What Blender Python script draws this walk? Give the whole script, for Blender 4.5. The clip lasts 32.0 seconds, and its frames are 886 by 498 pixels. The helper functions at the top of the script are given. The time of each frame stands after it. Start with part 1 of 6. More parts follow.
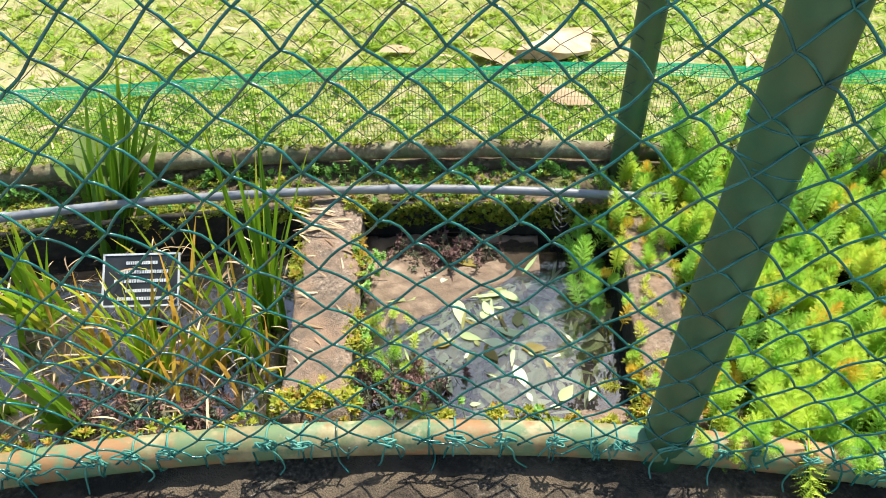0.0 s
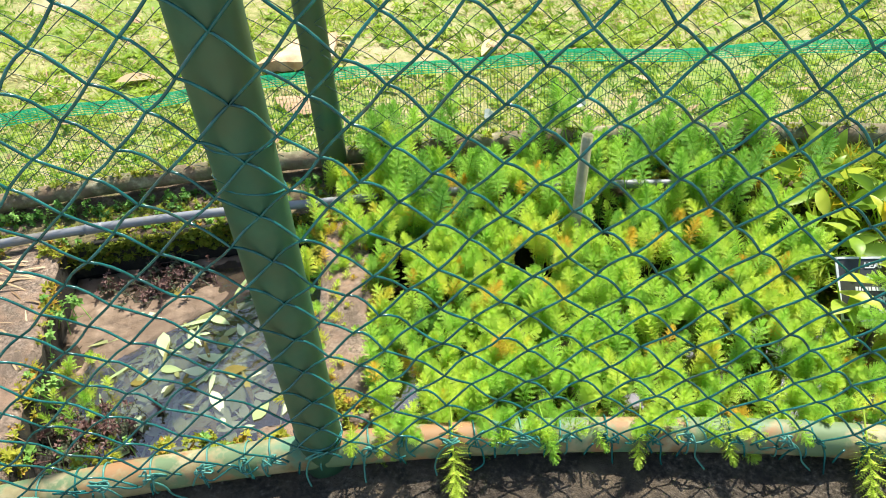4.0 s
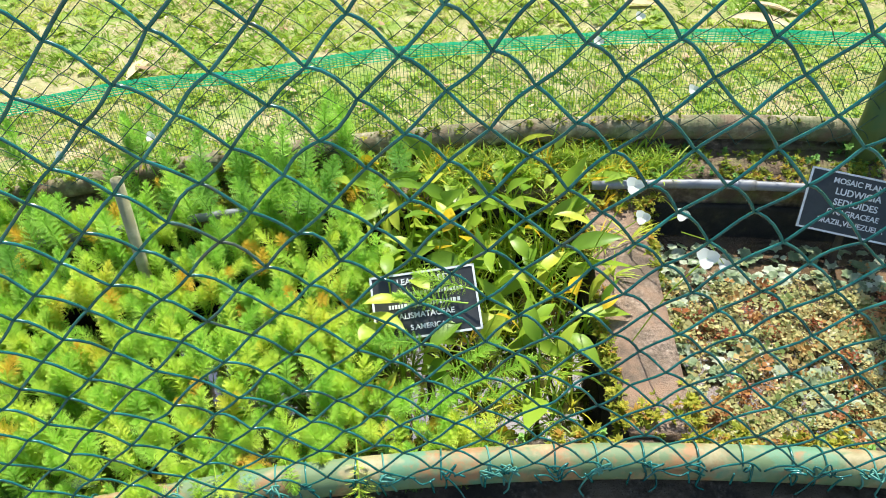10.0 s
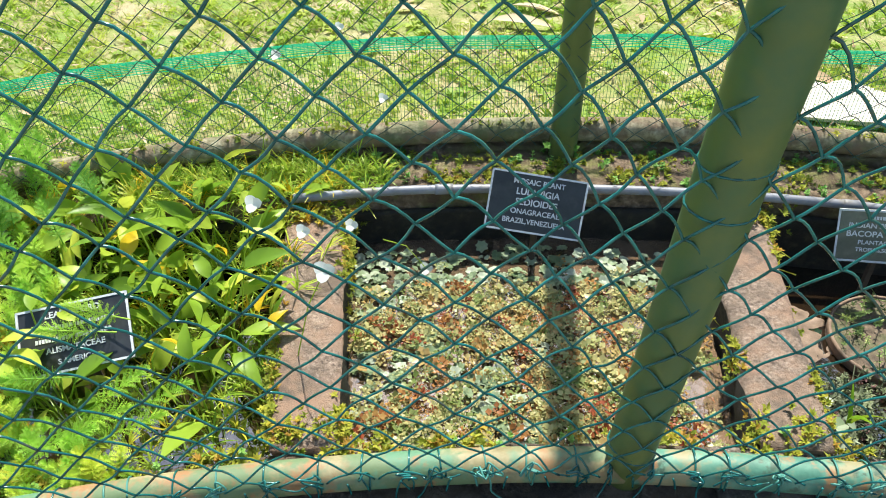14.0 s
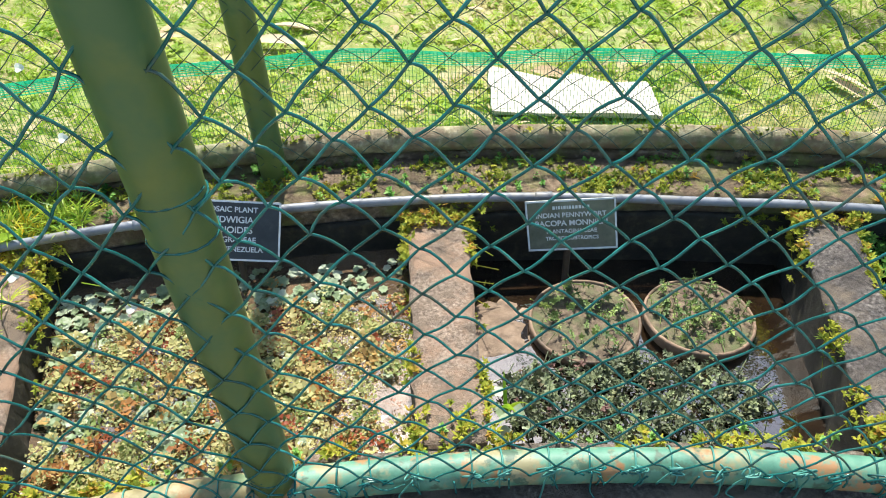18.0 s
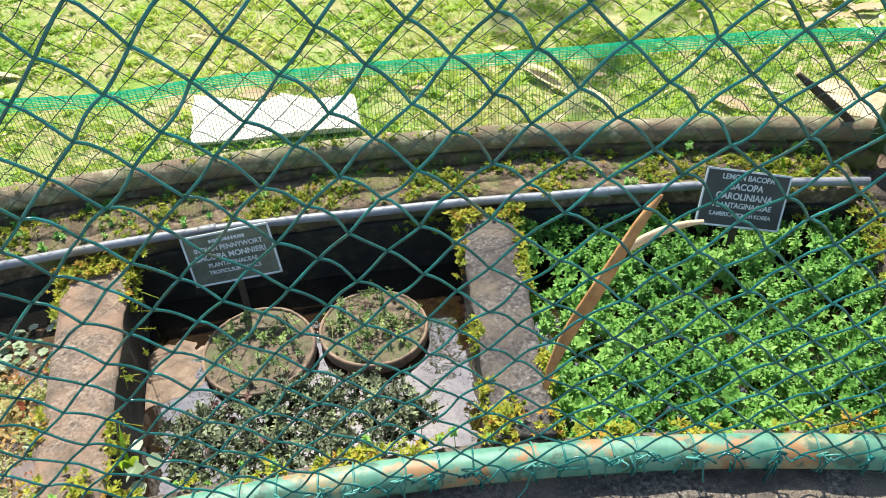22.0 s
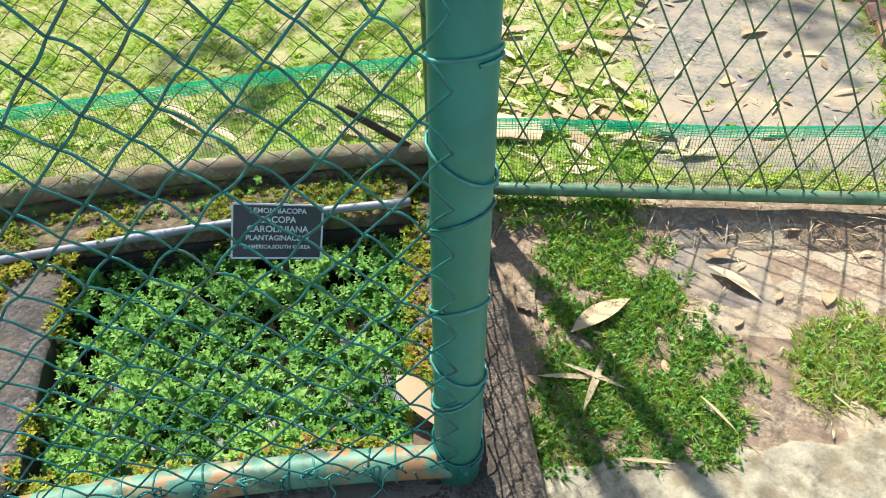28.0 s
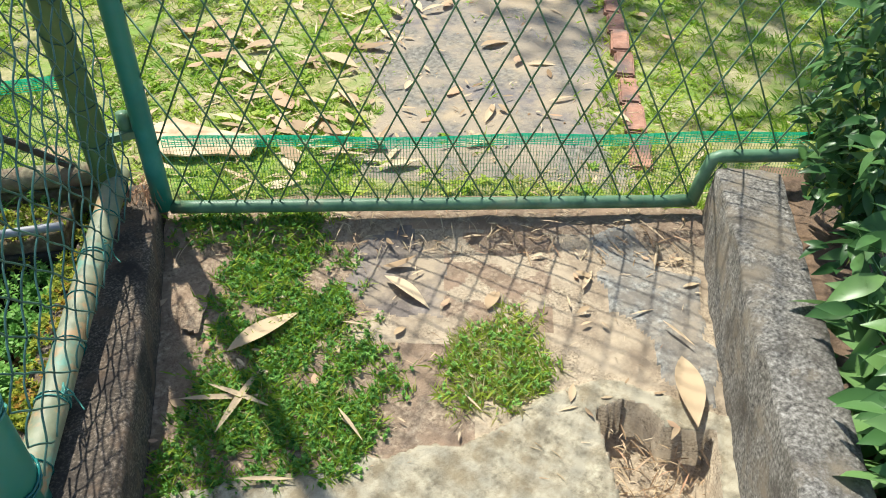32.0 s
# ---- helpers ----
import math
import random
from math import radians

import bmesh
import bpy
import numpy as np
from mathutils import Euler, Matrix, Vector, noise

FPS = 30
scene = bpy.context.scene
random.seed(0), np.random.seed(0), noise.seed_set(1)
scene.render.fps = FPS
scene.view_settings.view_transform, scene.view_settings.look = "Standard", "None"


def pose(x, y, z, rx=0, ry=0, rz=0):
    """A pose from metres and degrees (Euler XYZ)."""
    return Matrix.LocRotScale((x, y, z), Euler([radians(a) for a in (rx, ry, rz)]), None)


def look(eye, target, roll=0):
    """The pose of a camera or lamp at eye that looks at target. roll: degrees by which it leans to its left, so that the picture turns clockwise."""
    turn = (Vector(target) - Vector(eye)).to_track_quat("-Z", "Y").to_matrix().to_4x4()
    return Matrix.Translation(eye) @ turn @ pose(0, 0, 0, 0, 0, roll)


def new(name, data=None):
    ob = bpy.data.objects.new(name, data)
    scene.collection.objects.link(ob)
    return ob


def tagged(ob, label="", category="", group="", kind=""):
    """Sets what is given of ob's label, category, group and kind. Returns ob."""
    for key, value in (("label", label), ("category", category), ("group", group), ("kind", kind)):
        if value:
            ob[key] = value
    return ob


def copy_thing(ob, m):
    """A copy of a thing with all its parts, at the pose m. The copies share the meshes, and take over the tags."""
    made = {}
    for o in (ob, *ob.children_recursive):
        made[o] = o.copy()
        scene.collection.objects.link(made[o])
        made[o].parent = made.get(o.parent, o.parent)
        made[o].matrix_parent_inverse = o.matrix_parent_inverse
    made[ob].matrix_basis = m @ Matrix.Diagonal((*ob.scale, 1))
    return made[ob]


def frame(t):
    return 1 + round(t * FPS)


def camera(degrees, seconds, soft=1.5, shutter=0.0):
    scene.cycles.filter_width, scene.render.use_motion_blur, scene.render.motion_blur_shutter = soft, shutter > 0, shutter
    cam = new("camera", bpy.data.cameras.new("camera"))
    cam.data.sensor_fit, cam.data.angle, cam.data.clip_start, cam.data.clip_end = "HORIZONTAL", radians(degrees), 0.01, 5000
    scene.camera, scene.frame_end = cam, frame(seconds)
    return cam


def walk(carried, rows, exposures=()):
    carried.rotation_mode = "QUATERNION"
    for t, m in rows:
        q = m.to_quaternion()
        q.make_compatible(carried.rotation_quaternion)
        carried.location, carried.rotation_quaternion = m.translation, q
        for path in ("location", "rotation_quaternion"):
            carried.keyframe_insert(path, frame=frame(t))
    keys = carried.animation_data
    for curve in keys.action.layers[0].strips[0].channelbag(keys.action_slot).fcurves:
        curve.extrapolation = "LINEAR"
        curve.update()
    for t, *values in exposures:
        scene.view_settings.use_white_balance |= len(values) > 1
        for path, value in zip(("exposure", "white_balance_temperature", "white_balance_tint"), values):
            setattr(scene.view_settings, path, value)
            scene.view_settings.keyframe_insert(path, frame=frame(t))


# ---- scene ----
# The camera and its walk: seconds, x, y, z, yaw, pitch, lean
cam = camera(61.40, 32.0, soft=1.0)
PATH = [
    (0.0, -1.6139, 2.9336, 1.0779, 29.715, -39.075, -0.646),
    (0.5, -1.5747, 2.9829, 1.0810, 28.616, -38.874, -1.268),
    (1.0, -1.5320, 3.0267, 1.0825, 27.434, -38.548, -1.895),
    (1.5, -1.4897, 3.0516, 1.0871, 26.287, -38.464, -2.637),
    (2.0, -1.4303, 3.0632, 1.0902, 25.142, -38.606, -3.024),
    (2.5, -1.3572, 3.0701, 1.0905, 24.054, -38.612, -3.048),
    (3.0, -1.2918, 3.0843, 1.0947, 22.803, -38.890, -2.691),
    (3.5, -1.2322, 3.0991, 1.0920, 21.276, -39.200, -2.549),
    (5.5, -1.0591, 3.2773, 1.0942, 15.898, -39.620, -5.615),
    (6.0, -0.9888, 3.2879, 1.0913, 13.943, -39.718, -5.588),
    (6.5, -0.9131, 3.2826, 1.1012, 12.370, -40.493, -5.174),
    (7.0, -0.8396, 3.2869, 1.1103, 11.257, -41.220, -4.365),
    (7.5, -0.7856, 3.2849, 1.1075, 10.102, -41.137, -3.977),
    (8.0, -0.7490, 3.3009, 1.1043, 9.371, -41.016, -3.821),
    (8.5, -0.7176, 3.3399, 1.1031, 8.826, -41.032, -3.657),
    (9.0, -0.6845, 3.3695, 1.1036, 8.202, -41.098, -3.333),
    (9.5, -0.6295, 3.3921, 1.1037, 7.794, -41.088, -2.869),
    (10.0, -0.5523, 3.4021, 1.1012, 7.072, -40.898, -2.431),
    (10.5, -0.4683, 3.4033, 1.1015, 5.949, -40.905, -2.078),
    (11.0, -0.3943, 3.4017, 1.1050, 4.316, -41.002, -0.888),
    (11.5, -0.3339, 3.3690, 1.1113, 3.104, -40.933, -1.337),
    (12.0, -0.2779, 3.3668, 1.1104, 2.206, -41.367, -0.629),
    (12.5, -0.2201, 3.3855, 1.1086, 1.363, -41.379, -0.668),
    (13.0, -0.1577, 3.4216, 1.1054, 0.444, -41.421, -0.828),
    (13.5, -0.0992, 3.4426, 1.1074, -0.347, -41.203, -0.861),
    (14.0, -0.0328, 3.4435, 1.1084, -0.909, -41.044, -1.192),
    (14.5, 0.0417, 3.4341, 1.1113, -1.719, -41.132, -1.734),
    (16.5, 0.2764, 3.3682, 1.1204, -4.751, -40.888, -1.434),
    (17.0, 0.3320, 3.3958, 1.1175, -6.581, -40.710, -1.466),
    (17.5, 0.3872, 3.4084, 1.1224, -8.468, -40.828, -1.512),
    (18.0, 0.4475, 3.4004, 1.1174, -10.197, -40.474, -1.760),
    (18.5, 0.5156, 3.3736, 1.1164, -11.583, -40.619, -1.595),
    (19.0, 0.5813, 3.3370, 1.1158, -13.178, -40.707, -1.692),
    (19.5, 0.6432, 3.3039, 1.1187, -14.308, -40.752, -1.459),
    (20.0, 0.7021, 3.2808, 1.1162, -15.238, -40.774, -1.994),
    (20.5, 0.7618, 3.2765, 1.1168, -16.358, -40.713, -2.189),
    (21.0, 0.8294, 3.2859, 1.1134, -18.129, -40.439, -2.338),
    (21.5, 0.8986, 3.2982, 1.1146, -19.888, -40.226, -2.654),
    (22.0, 0.9641, 3.2834, 1.1195, -21.402, -40.267, -2.952),
    (22.5, 1.0365, 3.2246, 1.1258, -22.093, -40.037, -3.528),
    (23.0, 1.1043, 3.1668, 1.1356, -22.967, -40.124, -2.817),
    (23.5, 1.1458, 3.1451, 1.1493, -25.048, -40.650, -1.976),
    (24.0, 1.1797, 3.1233, 1.1416, -26.814, -40.514, -0.775),
    (24.5, 1.2397, 3.1077, 1.1367, -27.393, -40.368, -0.607),
    (25.0, 1.3138, 3.1061, 1.1309, -27.933, -40.013, -0.986),
    (25.5, 1.3792, 3.1226, 1.1339, -29.382, -39.923, -0.842),
    (26.0, 1.4389, 3.1040, 1.1430, -30.303, -39.636, -0.726),
    (26.5, 1.4957, 3.0628, 1.1537, -31.457, -39.391, -0.524),
    (28.5, 1.7799, 2.8367, 1.1273, -31.461, -38.581, -2.287),
    (29.0, 1.8546, 2.8139, 1.1201, -31.322, -38.324, -2.177),
    (29.5, 1.9258, 2.8045, 1.1211, -31.969, -38.121, -1.879),
    (30.0, 1.9860, 2.7811, 1.1245, -33.083, -37.790, -1.388),
    (30.5, 2.0487, 2.7236, 1.1293, -34.799, -37.710, -0.652),
    (31.0, 2.1065, 2.6480, 1.1334, -36.822, -37.690, 0.248),
    (31.5, 2.1566, 2.5818, 1.1356, -38.767, -38.093, 0.751),
    (32.0, 2.2039, 2.5312, 1.1365, -40.741, -38.136, 0.810),
]


def carried_pose(x, y, z, yaw, pitch, lean):
    ya, pi = radians(yaw), radians(pitch)
    ahead = (-math.sin(ya) * math.cos(pi), math.cos(ya) * math.cos(pi), math.sin(pi))
    return look((x, y, z), (x + ahead[0], y + ahead[1], z + ahead[2]), lean)


walk(cam, [(row[0], carried_pose(*row[1:])) for row in PATH], exposures=[(0.0, 1.01, 6950, 7), (3.5, 0.99, 6900, 7), (6.0, 0.95, 6700, 7), (13.0, 0.95, 6700, 7), (19.0, 1.04, 6650, 7), (26.5, 1.02, 6650, 7), (29.0, 0.85, 6550, 6), (32.0, 0.72, 6550, 6)])

# World, sun
SUN_TO = Vector((0.085, 0.606, 1.0)).normalized()
world = bpy.data.worlds.new("world")
scene.world = world
world.use_nodes = True
sky = world.node_tree.nodes.new("ShaderNodeTexSky")
sky.sky_type = "NISHITA"
sky.sun_disc = False
sky.dust_density = 1.1
sky.sun_elevation = math.asin(SUN_TO.z)
sky.sun_rotation = math.atan2(SUN_TO.x, SUN_TO.y)
world.node_tree.links.new(sky.outputs[0], world.node_tree.nodes["Background"].inputs[0])
world.node_tree.nodes["Background"].inputs[1].default_value = 0.145
sun_data = bpy.data.lights.new("sun", "SUN")
sun_data.energy, sun_data.angle, sun_data.color = 4.85, radians(1.0), (1.0, 0.97, 0.90)
sun = new("sun", sun_data)
sun.matrix_world = look((0, 0, 8), Vector((0, 0, 8)) - SUN_TO)

# Materials


def nodes_of(name):
    m = bpy.data.materials.new(name)
    m.use_nodes = True
    return m, m.node_tree, m.node_tree.nodes["Principled BSDF"]


def ramp_of(nt, fac, stops):
    r = nt.nodes.new("ShaderNodeValToRGB")
    while len(r.color_ramp.elements) < len(stops):
        r.color_ramp.elements.new(0.5)
    for e, (p, c) in zip(r.color_ramp.elements, stops):
        e.position, e.color = p, (*c, 1)
    nt.links.new(fac, r.inputs[0])
    return r.outputs[0]


def noise_of(nt, scale, detail=6.0, rough=0.6, stretch=None):
    co = nt.nodes.new("ShaderNodeNewGeometry").outputs["Position"]
    if stretch:
        mp = nt.nodes.new("ShaderNodeMapping")
        mp.inputs["Scale"].default_value = stretch
        nt.links.new(co, mp.inputs[0])
        co = mp.outputs[0]
    n = nt.nodes.new("ShaderNodeTexNoise")
    n.inputs["Scale"].default_value, n.inputs["Detail"].default_value, n.inputs["Roughness"].default_value = scale, detail, rough
    nt.links.new(co, n.inputs["Vector"])
    return n.outputs[0]


def mix_of(nt, fac, a, b, kind="MIX"):
    x = nt.nodes.new("ShaderNodeMix")
    x.data_type, x.blend_type = "RGBA", kind
    for sock, v in ((x.inputs[0], fac), (x.inputs[6], a), (x.inputs[7], b)):
        if isinstance(v, (int, float)):
            sock.default_value = v
        elif isinstance(v, tuple):
            sock.default_value = (*v, 1)
        else:
            nt.links.new(v, sock)
    return x.outputs[2]


def bump_of(nt, bsdf, height, strength, dist):
    b = nt.nodes.new("ShaderNodeBump")
    b.inputs["Strength"].default_value, b.inputs["Distance"].default_value = strength, dist
    nt.links.new(height, b.inputs["Height"])
    nt.links.new(b.outputs[0], bsdf.inputs["Normal"])


def surface(name, stops, scale, rough=0.85, bump=0.4, dist=0.004, stains=None, stain_scale=3.0, grain=None, metal=0.0, stain_at=(0.45, 0.62)):
    """A mottled opaque surface: a ramp over fine noise, larger stains over it, and relief."""
    m, nt, b = nodes_of(name)
    col = ramp_of(nt, noise_of(nt, scale), stops)
    for n, c in enumerate(stains or ()):
        fac = ramp_of(nt, noise_of(nt, stain_scale * (1 + 0.7 * n), 5, 0.65), [(stain_at[0], (0, 0, 0)), (stain_at[1], (1, 1, 1))])
        col = mix_of(nt, fac, col, c)
    nt.links.new(col, b.inputs["Base Color"])
    b.inputs["Roughness"].default_value, b.inputs["Metallic"].default_value = rough, metal
    bump_of(nt, b, noise_of(nt, grain or scale * 2.2, 8, 0.7), bump, dist)
    return m


def leaf_mat(name, dark, mid, light, odd=None, gloss=0.45, through_light=0.35):
    """Foliage: the colour follows the plant's own tint, with light passing through the blade."""
    m, nt, b = nodes_of(name)
    at = nt.nodes.new("ShaderNodeAttribute")
    at.attribute_name = "tint"
    stops = [(0.0, dark), (0.45, mid), (0.85, light)] + ([(1.0, odd)] if odd else [])
    col = ramp_of(nt, at.outputs["Fac"], stops)
    isl = nt.nodes.new("ShaderNodeNewGeometry").outputs["Random Per Island"]
    col = mix_of(nt, ramp_of(nt, isl, [(0, (0.62, 0.62, 0.62)), (1, (0, 0, 0))]), col, mix_of(nt, 1.0, col, (0.72, 0.78, 0.7), "MULTIPLY"))
    nt.links.new(col, b.inputs["Base Color"])
    b.inputs["Roughness"].default_value, b.inputs["Specular IOR Level"].default_value = gloss, 0.28
    tr = nt.nodes.new("ShaderNodeBsdfTranslucent")
    nt.links.new(col, tr.inputs[0])
    mx = nt.nodes.new("ShaderNodeMixShader")
    mx.inputs[0].default_value = through_light
    nt.links.new(b.outputs[0], mx.inputs[1])
    nt.links.new(tr.outputs[0], mx.inputs[2])
    nt.links.new(mx.outputs[0], nt.nodes["Material Output"].inputs[0])
    return m


CONCRETE = surface("weathered_concrete", [(0.34, (0.11, 0.08, 0.06)), (0.48, (0.25, 0.185, 0.14)), (0.6, (0.36, 0.27, 0.205)), (0.72, (0.54, 0.45, 0.37))], 130, 0.92, 1.0, 0.006, stains=[(0.15, 0.11, 0.08), (0.31, 0.20, 0.135)], stain_scale=7)
KERB_PALE = surface("pale_kerb", [(0.36, (0.07, 0.056, 0.046)), (0.5, (0.18, 0.148, 0.12)), (0.6, (0.29, 0.245, 0.205)), (0.7, (0.46, 0.41, 0.36))], 120, 0.95, 1.0, 0.01, stains=[(0.10, 0.08, 0.064), (0.28, 0.22, 0.165)], stain_scale=5)
KERB = surface("dirty_kerb", [(0.36, (0.03, 0.022, 0.015)), (0.5, (0.08, 0.062, 0.045)), (0.6, (0.14, 0.112, 0.085)), (0.7, (0.28, 0.235, 0.185))], 120, 0.95, 1.0, 0.01, stains=[(0.042, 0.03, 0.022), (0.16, 0.118, 0.078)], stain_scale=5)
GREY_STAINED = surface("stained_grey_concrete", [(0.34, (0.035, 0.03, 0.028)), (0.47, (0.095, 0.082, 0.076)), (0.58, (0.155, 0.135, 0.124)), (0.72, (0.31, 0.28, 0.255))], 120, 0.93, 1.0, 0.006, stains=[(0.055, 0.045, 0.04), (0.15, 0.118, 0.09)], stain_scale=6, stain_at=(0.5, 0.66))
LEDGE = surface("earthy_ledge", [(0.34, (0.06, 0.042, 0.026)), (0.52, (0.18, 0.125, 0.08)), (0.7, (0.34, 0.25, 0.175))], 60, 0.95, 1.0, 0.006, stains=[(0.15, 0.155, 0.045), (0.10, 0.068, 0.042)], stain_scale=9)
# stained concrete, darkened overall to hold the post shadow along the end wall
DARK_CONCRETE = surface("shade_dark_concrete", [(0.36, (0.03, 0.023, 0.016)), (0.52, (0.085, 0.065, 0.047)), (0.62, (0.20, 0.16, 0.125))], 160, 0.95, 0.35, 0.003, stains=[(0.028, 0.021, 0.017), (0.125, 0.082, 0.052)], stain_scale=6, stain_at=(0.5, 0.66))
# wet algae taken down to near-black, with the recess shade in the colour
ALGAE_SHADE = surface("wet_algae_and_shade", [(0.35, (0.006, 0.006, 0.004)), (0.55, (0.016, 0.014, 0.009)), (0.72, (0.05, 0.042, 0.022))], 30, 0.8, 0.8, 0.005)
GREY_CONCRETE = surface("grey_concrete", [(0.34, (0.06, 0.055, 0.048)), (0.47, (0.165, 0.153, 0.133)), (0.58, (0.275, 0.255, 0.225)), (0.72, (0.47, 0.445, 0.405))], 120, 0.93, 1.0, 0.006, stains=[(0.085, 0.072, 0.058), (0.23, 0.19, 0.14)], stain_scale=6, stain_at=(0.5, 0.66))
MUD = surface("wet_mud", [(0.3, (0.018, 0.011, 0.007)), (0.55, (0.055, 0.032, 0.02)), (0.75, (0.12, 0.07, 0.045))], 18, 0.6, 0.6, 0.01)
SOIL = surface("soil", [(0.3, (0.05, 0.032, 0.02)), (0.55, (0.13, 0.085, 0.055)), (0.75, (0.25, 0.17, 0.11))], 40, 0.95, 0.9, 0.008, stains=[(0.20, 0.13, 0.08)], stain_scale=8)
SILT = surface("tan_silt", [(0.3, (0.12, 0.078, 0.05)), (0.55, (0.225, 0.155, 0.105)), (0.75, (0.33, 0.245, 0.18))], 26, 0.75, 0.7, 0.006, stains=[(0.15, 0.098, 0.063)], stain_scale=9)
PIPE_GREEN = surface("flaking_green_paint", [(0.3, (0.035, 0.13, 0.09)), (0.5, (0.075, 0.215, 0.15)), (0.7, (0.14, 0.28, 0.195))], 16, 0.55, 0.35, 0.002, stains=[(0.24, 0.22, 0.12), (0.28, 0.15, 0.065), (0.05, 0.10, 0.065)], stain_scale=6.5, stain_at=(0.55, 0.61), grain=60)
PIPE_WORN = surface("worn_rail_paint", [(0.3, (0.13, 0.105, 0.045)), (0.46, (0.21, 0.18, 0.085)), (0.6, (0.29, 0.255, 0.14)), (0.75, (0.40, 0.36, 0.22))], 18, 0.65, 0.4, 0.002, stains=[(0.085, 0.20, 0.115), (0.26, 0.14, 0.06), (0.11, 0.17, 0.08)], stain_scale=5.0, stain_at=(0.49, 0.57), grain=60)
POST_OLIVE = surface("faded_olive_paint", [(0.3, (0.085, 0.122, 0.03)), (0.5, (0.108, 0.148, 0.038)), (0.7, (0.145, 0.18, 0.055))], 9, 0.5, 0.15, 0.002, stains=[(0.06, 0.125, 0.05)], stain_scale=5)
POST_DARK = surface("dark_green_paint", [(0.3, (0.018, 0.085, 0.045)), (0.5, (0.028, 0.11, 0.056)), (0.7, (0.06, 0.14, 0.07))], 11, 0.6, 0.2, 0.002, stains=[(0.06, 0.10, 0.045)], stain_scale=4)
POST_GREEN = surface("teal_paint", [(0.3, (0.012, 0.15, 0.128)), (0.5, (0.02, 0.20, 0.168)), (0.7, (0.045, 0.245, 0.205))], 9, 0.46, 0.15, 0.002, stains=[(0.03, 0.18, 0.12)], stain_scale=5)
PIPE_PALE = surface("chalky_rail_paint", [(0.3, (0.14, 0.155, 0.095)), (0.5, (0.20, 0.215, 0.135)), (0.7, (0.29, 0.295, 0.20))], 16, 0.6, 0.4, 0.002, stains=[(0.12, 0.27, 0.20), (0.31, 0.20, 0.10)], stain_scale=7, stain_at=(0.54, 0.62), grain=60)
DIRT_PATH = surface("trodden_dirt", [(0.32, (0.098, 0.088, 0.074)), (0.5, (0.185, 0.17, 0.14)), (0.68, (0.30, 0.27, 0.22))], 55, 0.95, 0.9, 0.006, stains=[(0.17, 0.15, 0.145), (0.40, 0.31, 0.20), (0.32, 0.26, 0.19)], stain_scale=2.2)
RAIL_OLD = surface("mossy_rail_paint", [(0.34, (0.10, 0.082, 0.045)), (0.5, (0.24, 0.205, 0.12)), (0.66, (0.42, 0.38, 0.25))], 34, 0.8, 0.8, 0.005, stains=[(0.11, 0.125, 0.05), (0.17, 0.115, 0.07)], stain_scale=9)
GATE_GREEN = surface("gate_paint", [(0.3, (0.045, 0.115, 0.06)), (0.5, (0.085, 0.185, 0.10)), (0.7, (0.15, 0.26, 0.155))], 16, 0.5, 0.3, 0.002, stains=[(0.18, 0.20, 0.11)], stain_scale=7, stain_at=(0.55, 0.68))
WIRE_GREEN = surface("green_plastic_wire", [(0.3, (0.004, 0.055, 0.056)), (0.55, (0.008, 0.12, 0.112)), (0.8, (0.035, 0.25, 0.23))], 24, 0.22, 0.1, 0.001, stains=[(0.06, 0.075, 0.05)], stain_scale=9, stain_at=(0.6, 0.7))
WIRE_DARK = surface("weathered_green_wire", [(0.3, (0.006, 0.035, 0.03)), (0.6, (0.012, 0.06, 0.05)), (0.8, (0.05, 0.06, 0.045))], 20, 0.4, 0.1, 0.001)
NET_GREEN = leaf_mat("green_net_plastic", (0.02, 0.50, 0.30), (0.02, 0.50, 0.30), (0.05, 0.58, 0.38), None, 0.45, 0.55)
NET_DARK = leaf_mat("dark_net_plastic", (0.04, 0.17, 0.07), (0.04, 0.17, 0.07), (0.06, 0.20, 0.09), None, 0.5, 0.45)
PIPE_GREY = surface("grey_plastic_pipe", [(0.3, (0.145, 0.155, 0.178)), (0.7, (0.24, 0.255, 0.29))], 20, 0.45, 0.15, 0.002, stains=[(0.17, 0.15, 0.115)], stain_scale=10, stain_at=(0.54, 0.7))
TERRACOTTA = surface("wet_terracotta", [(0.3, (0.13, 0.082, 0.052)), (0.6, (0.26, 0.172, 0.115)), (0.8, (0.38, 0.27, 0.19))], 25, 0.75, 0.4, 0.003, stains=[(0.10, 0.072, 0.05)], stain_scale=12)
LAWN_SOIL = surface("lawn_ground", [(0.3, (0.13, 0.155, 0.035)), (0.5, (0.255, 0.255, 0.085)), (0.72, (0.40, 0.35, 0.18))], 22, 0.95, 0.9, 0.01, stains=[(0.40, 0.34, 0.20), (0.17, 0.26, 0.04)], stain_scale=2.6)
PAVING = surface("stone_paving", [(0.3, (0.13, 0.105, 0.09)), (0.5, (0.20, 0.165, 0.14)), (0.7, (0.28, 0.235, 0.20))], 40, 0.9, 0.8, 0.004, stains=[(0.10, 0.08, 0.068), (0.33, 0.26, 0.18)], stain_scale=3.4)


def water_mat(name, tone, rough, ripple):
    m, nt, b = nodes_of(name)
    nt.links.new(ramp_of(nt, noise_of(nt, 6, 5, 0.6), [(0.35, tone), (0.65, tuple(2.4 * v for v in tone))]), b.inputs["Base Color"])
    b.inputs["Roughness"].default_value, b.inputs["IOR"].default_value = rough, 2.7
    bump_of(nt, b, noise_of(nt, 22, 3, 0.5), ripple, 0.004)
    return m


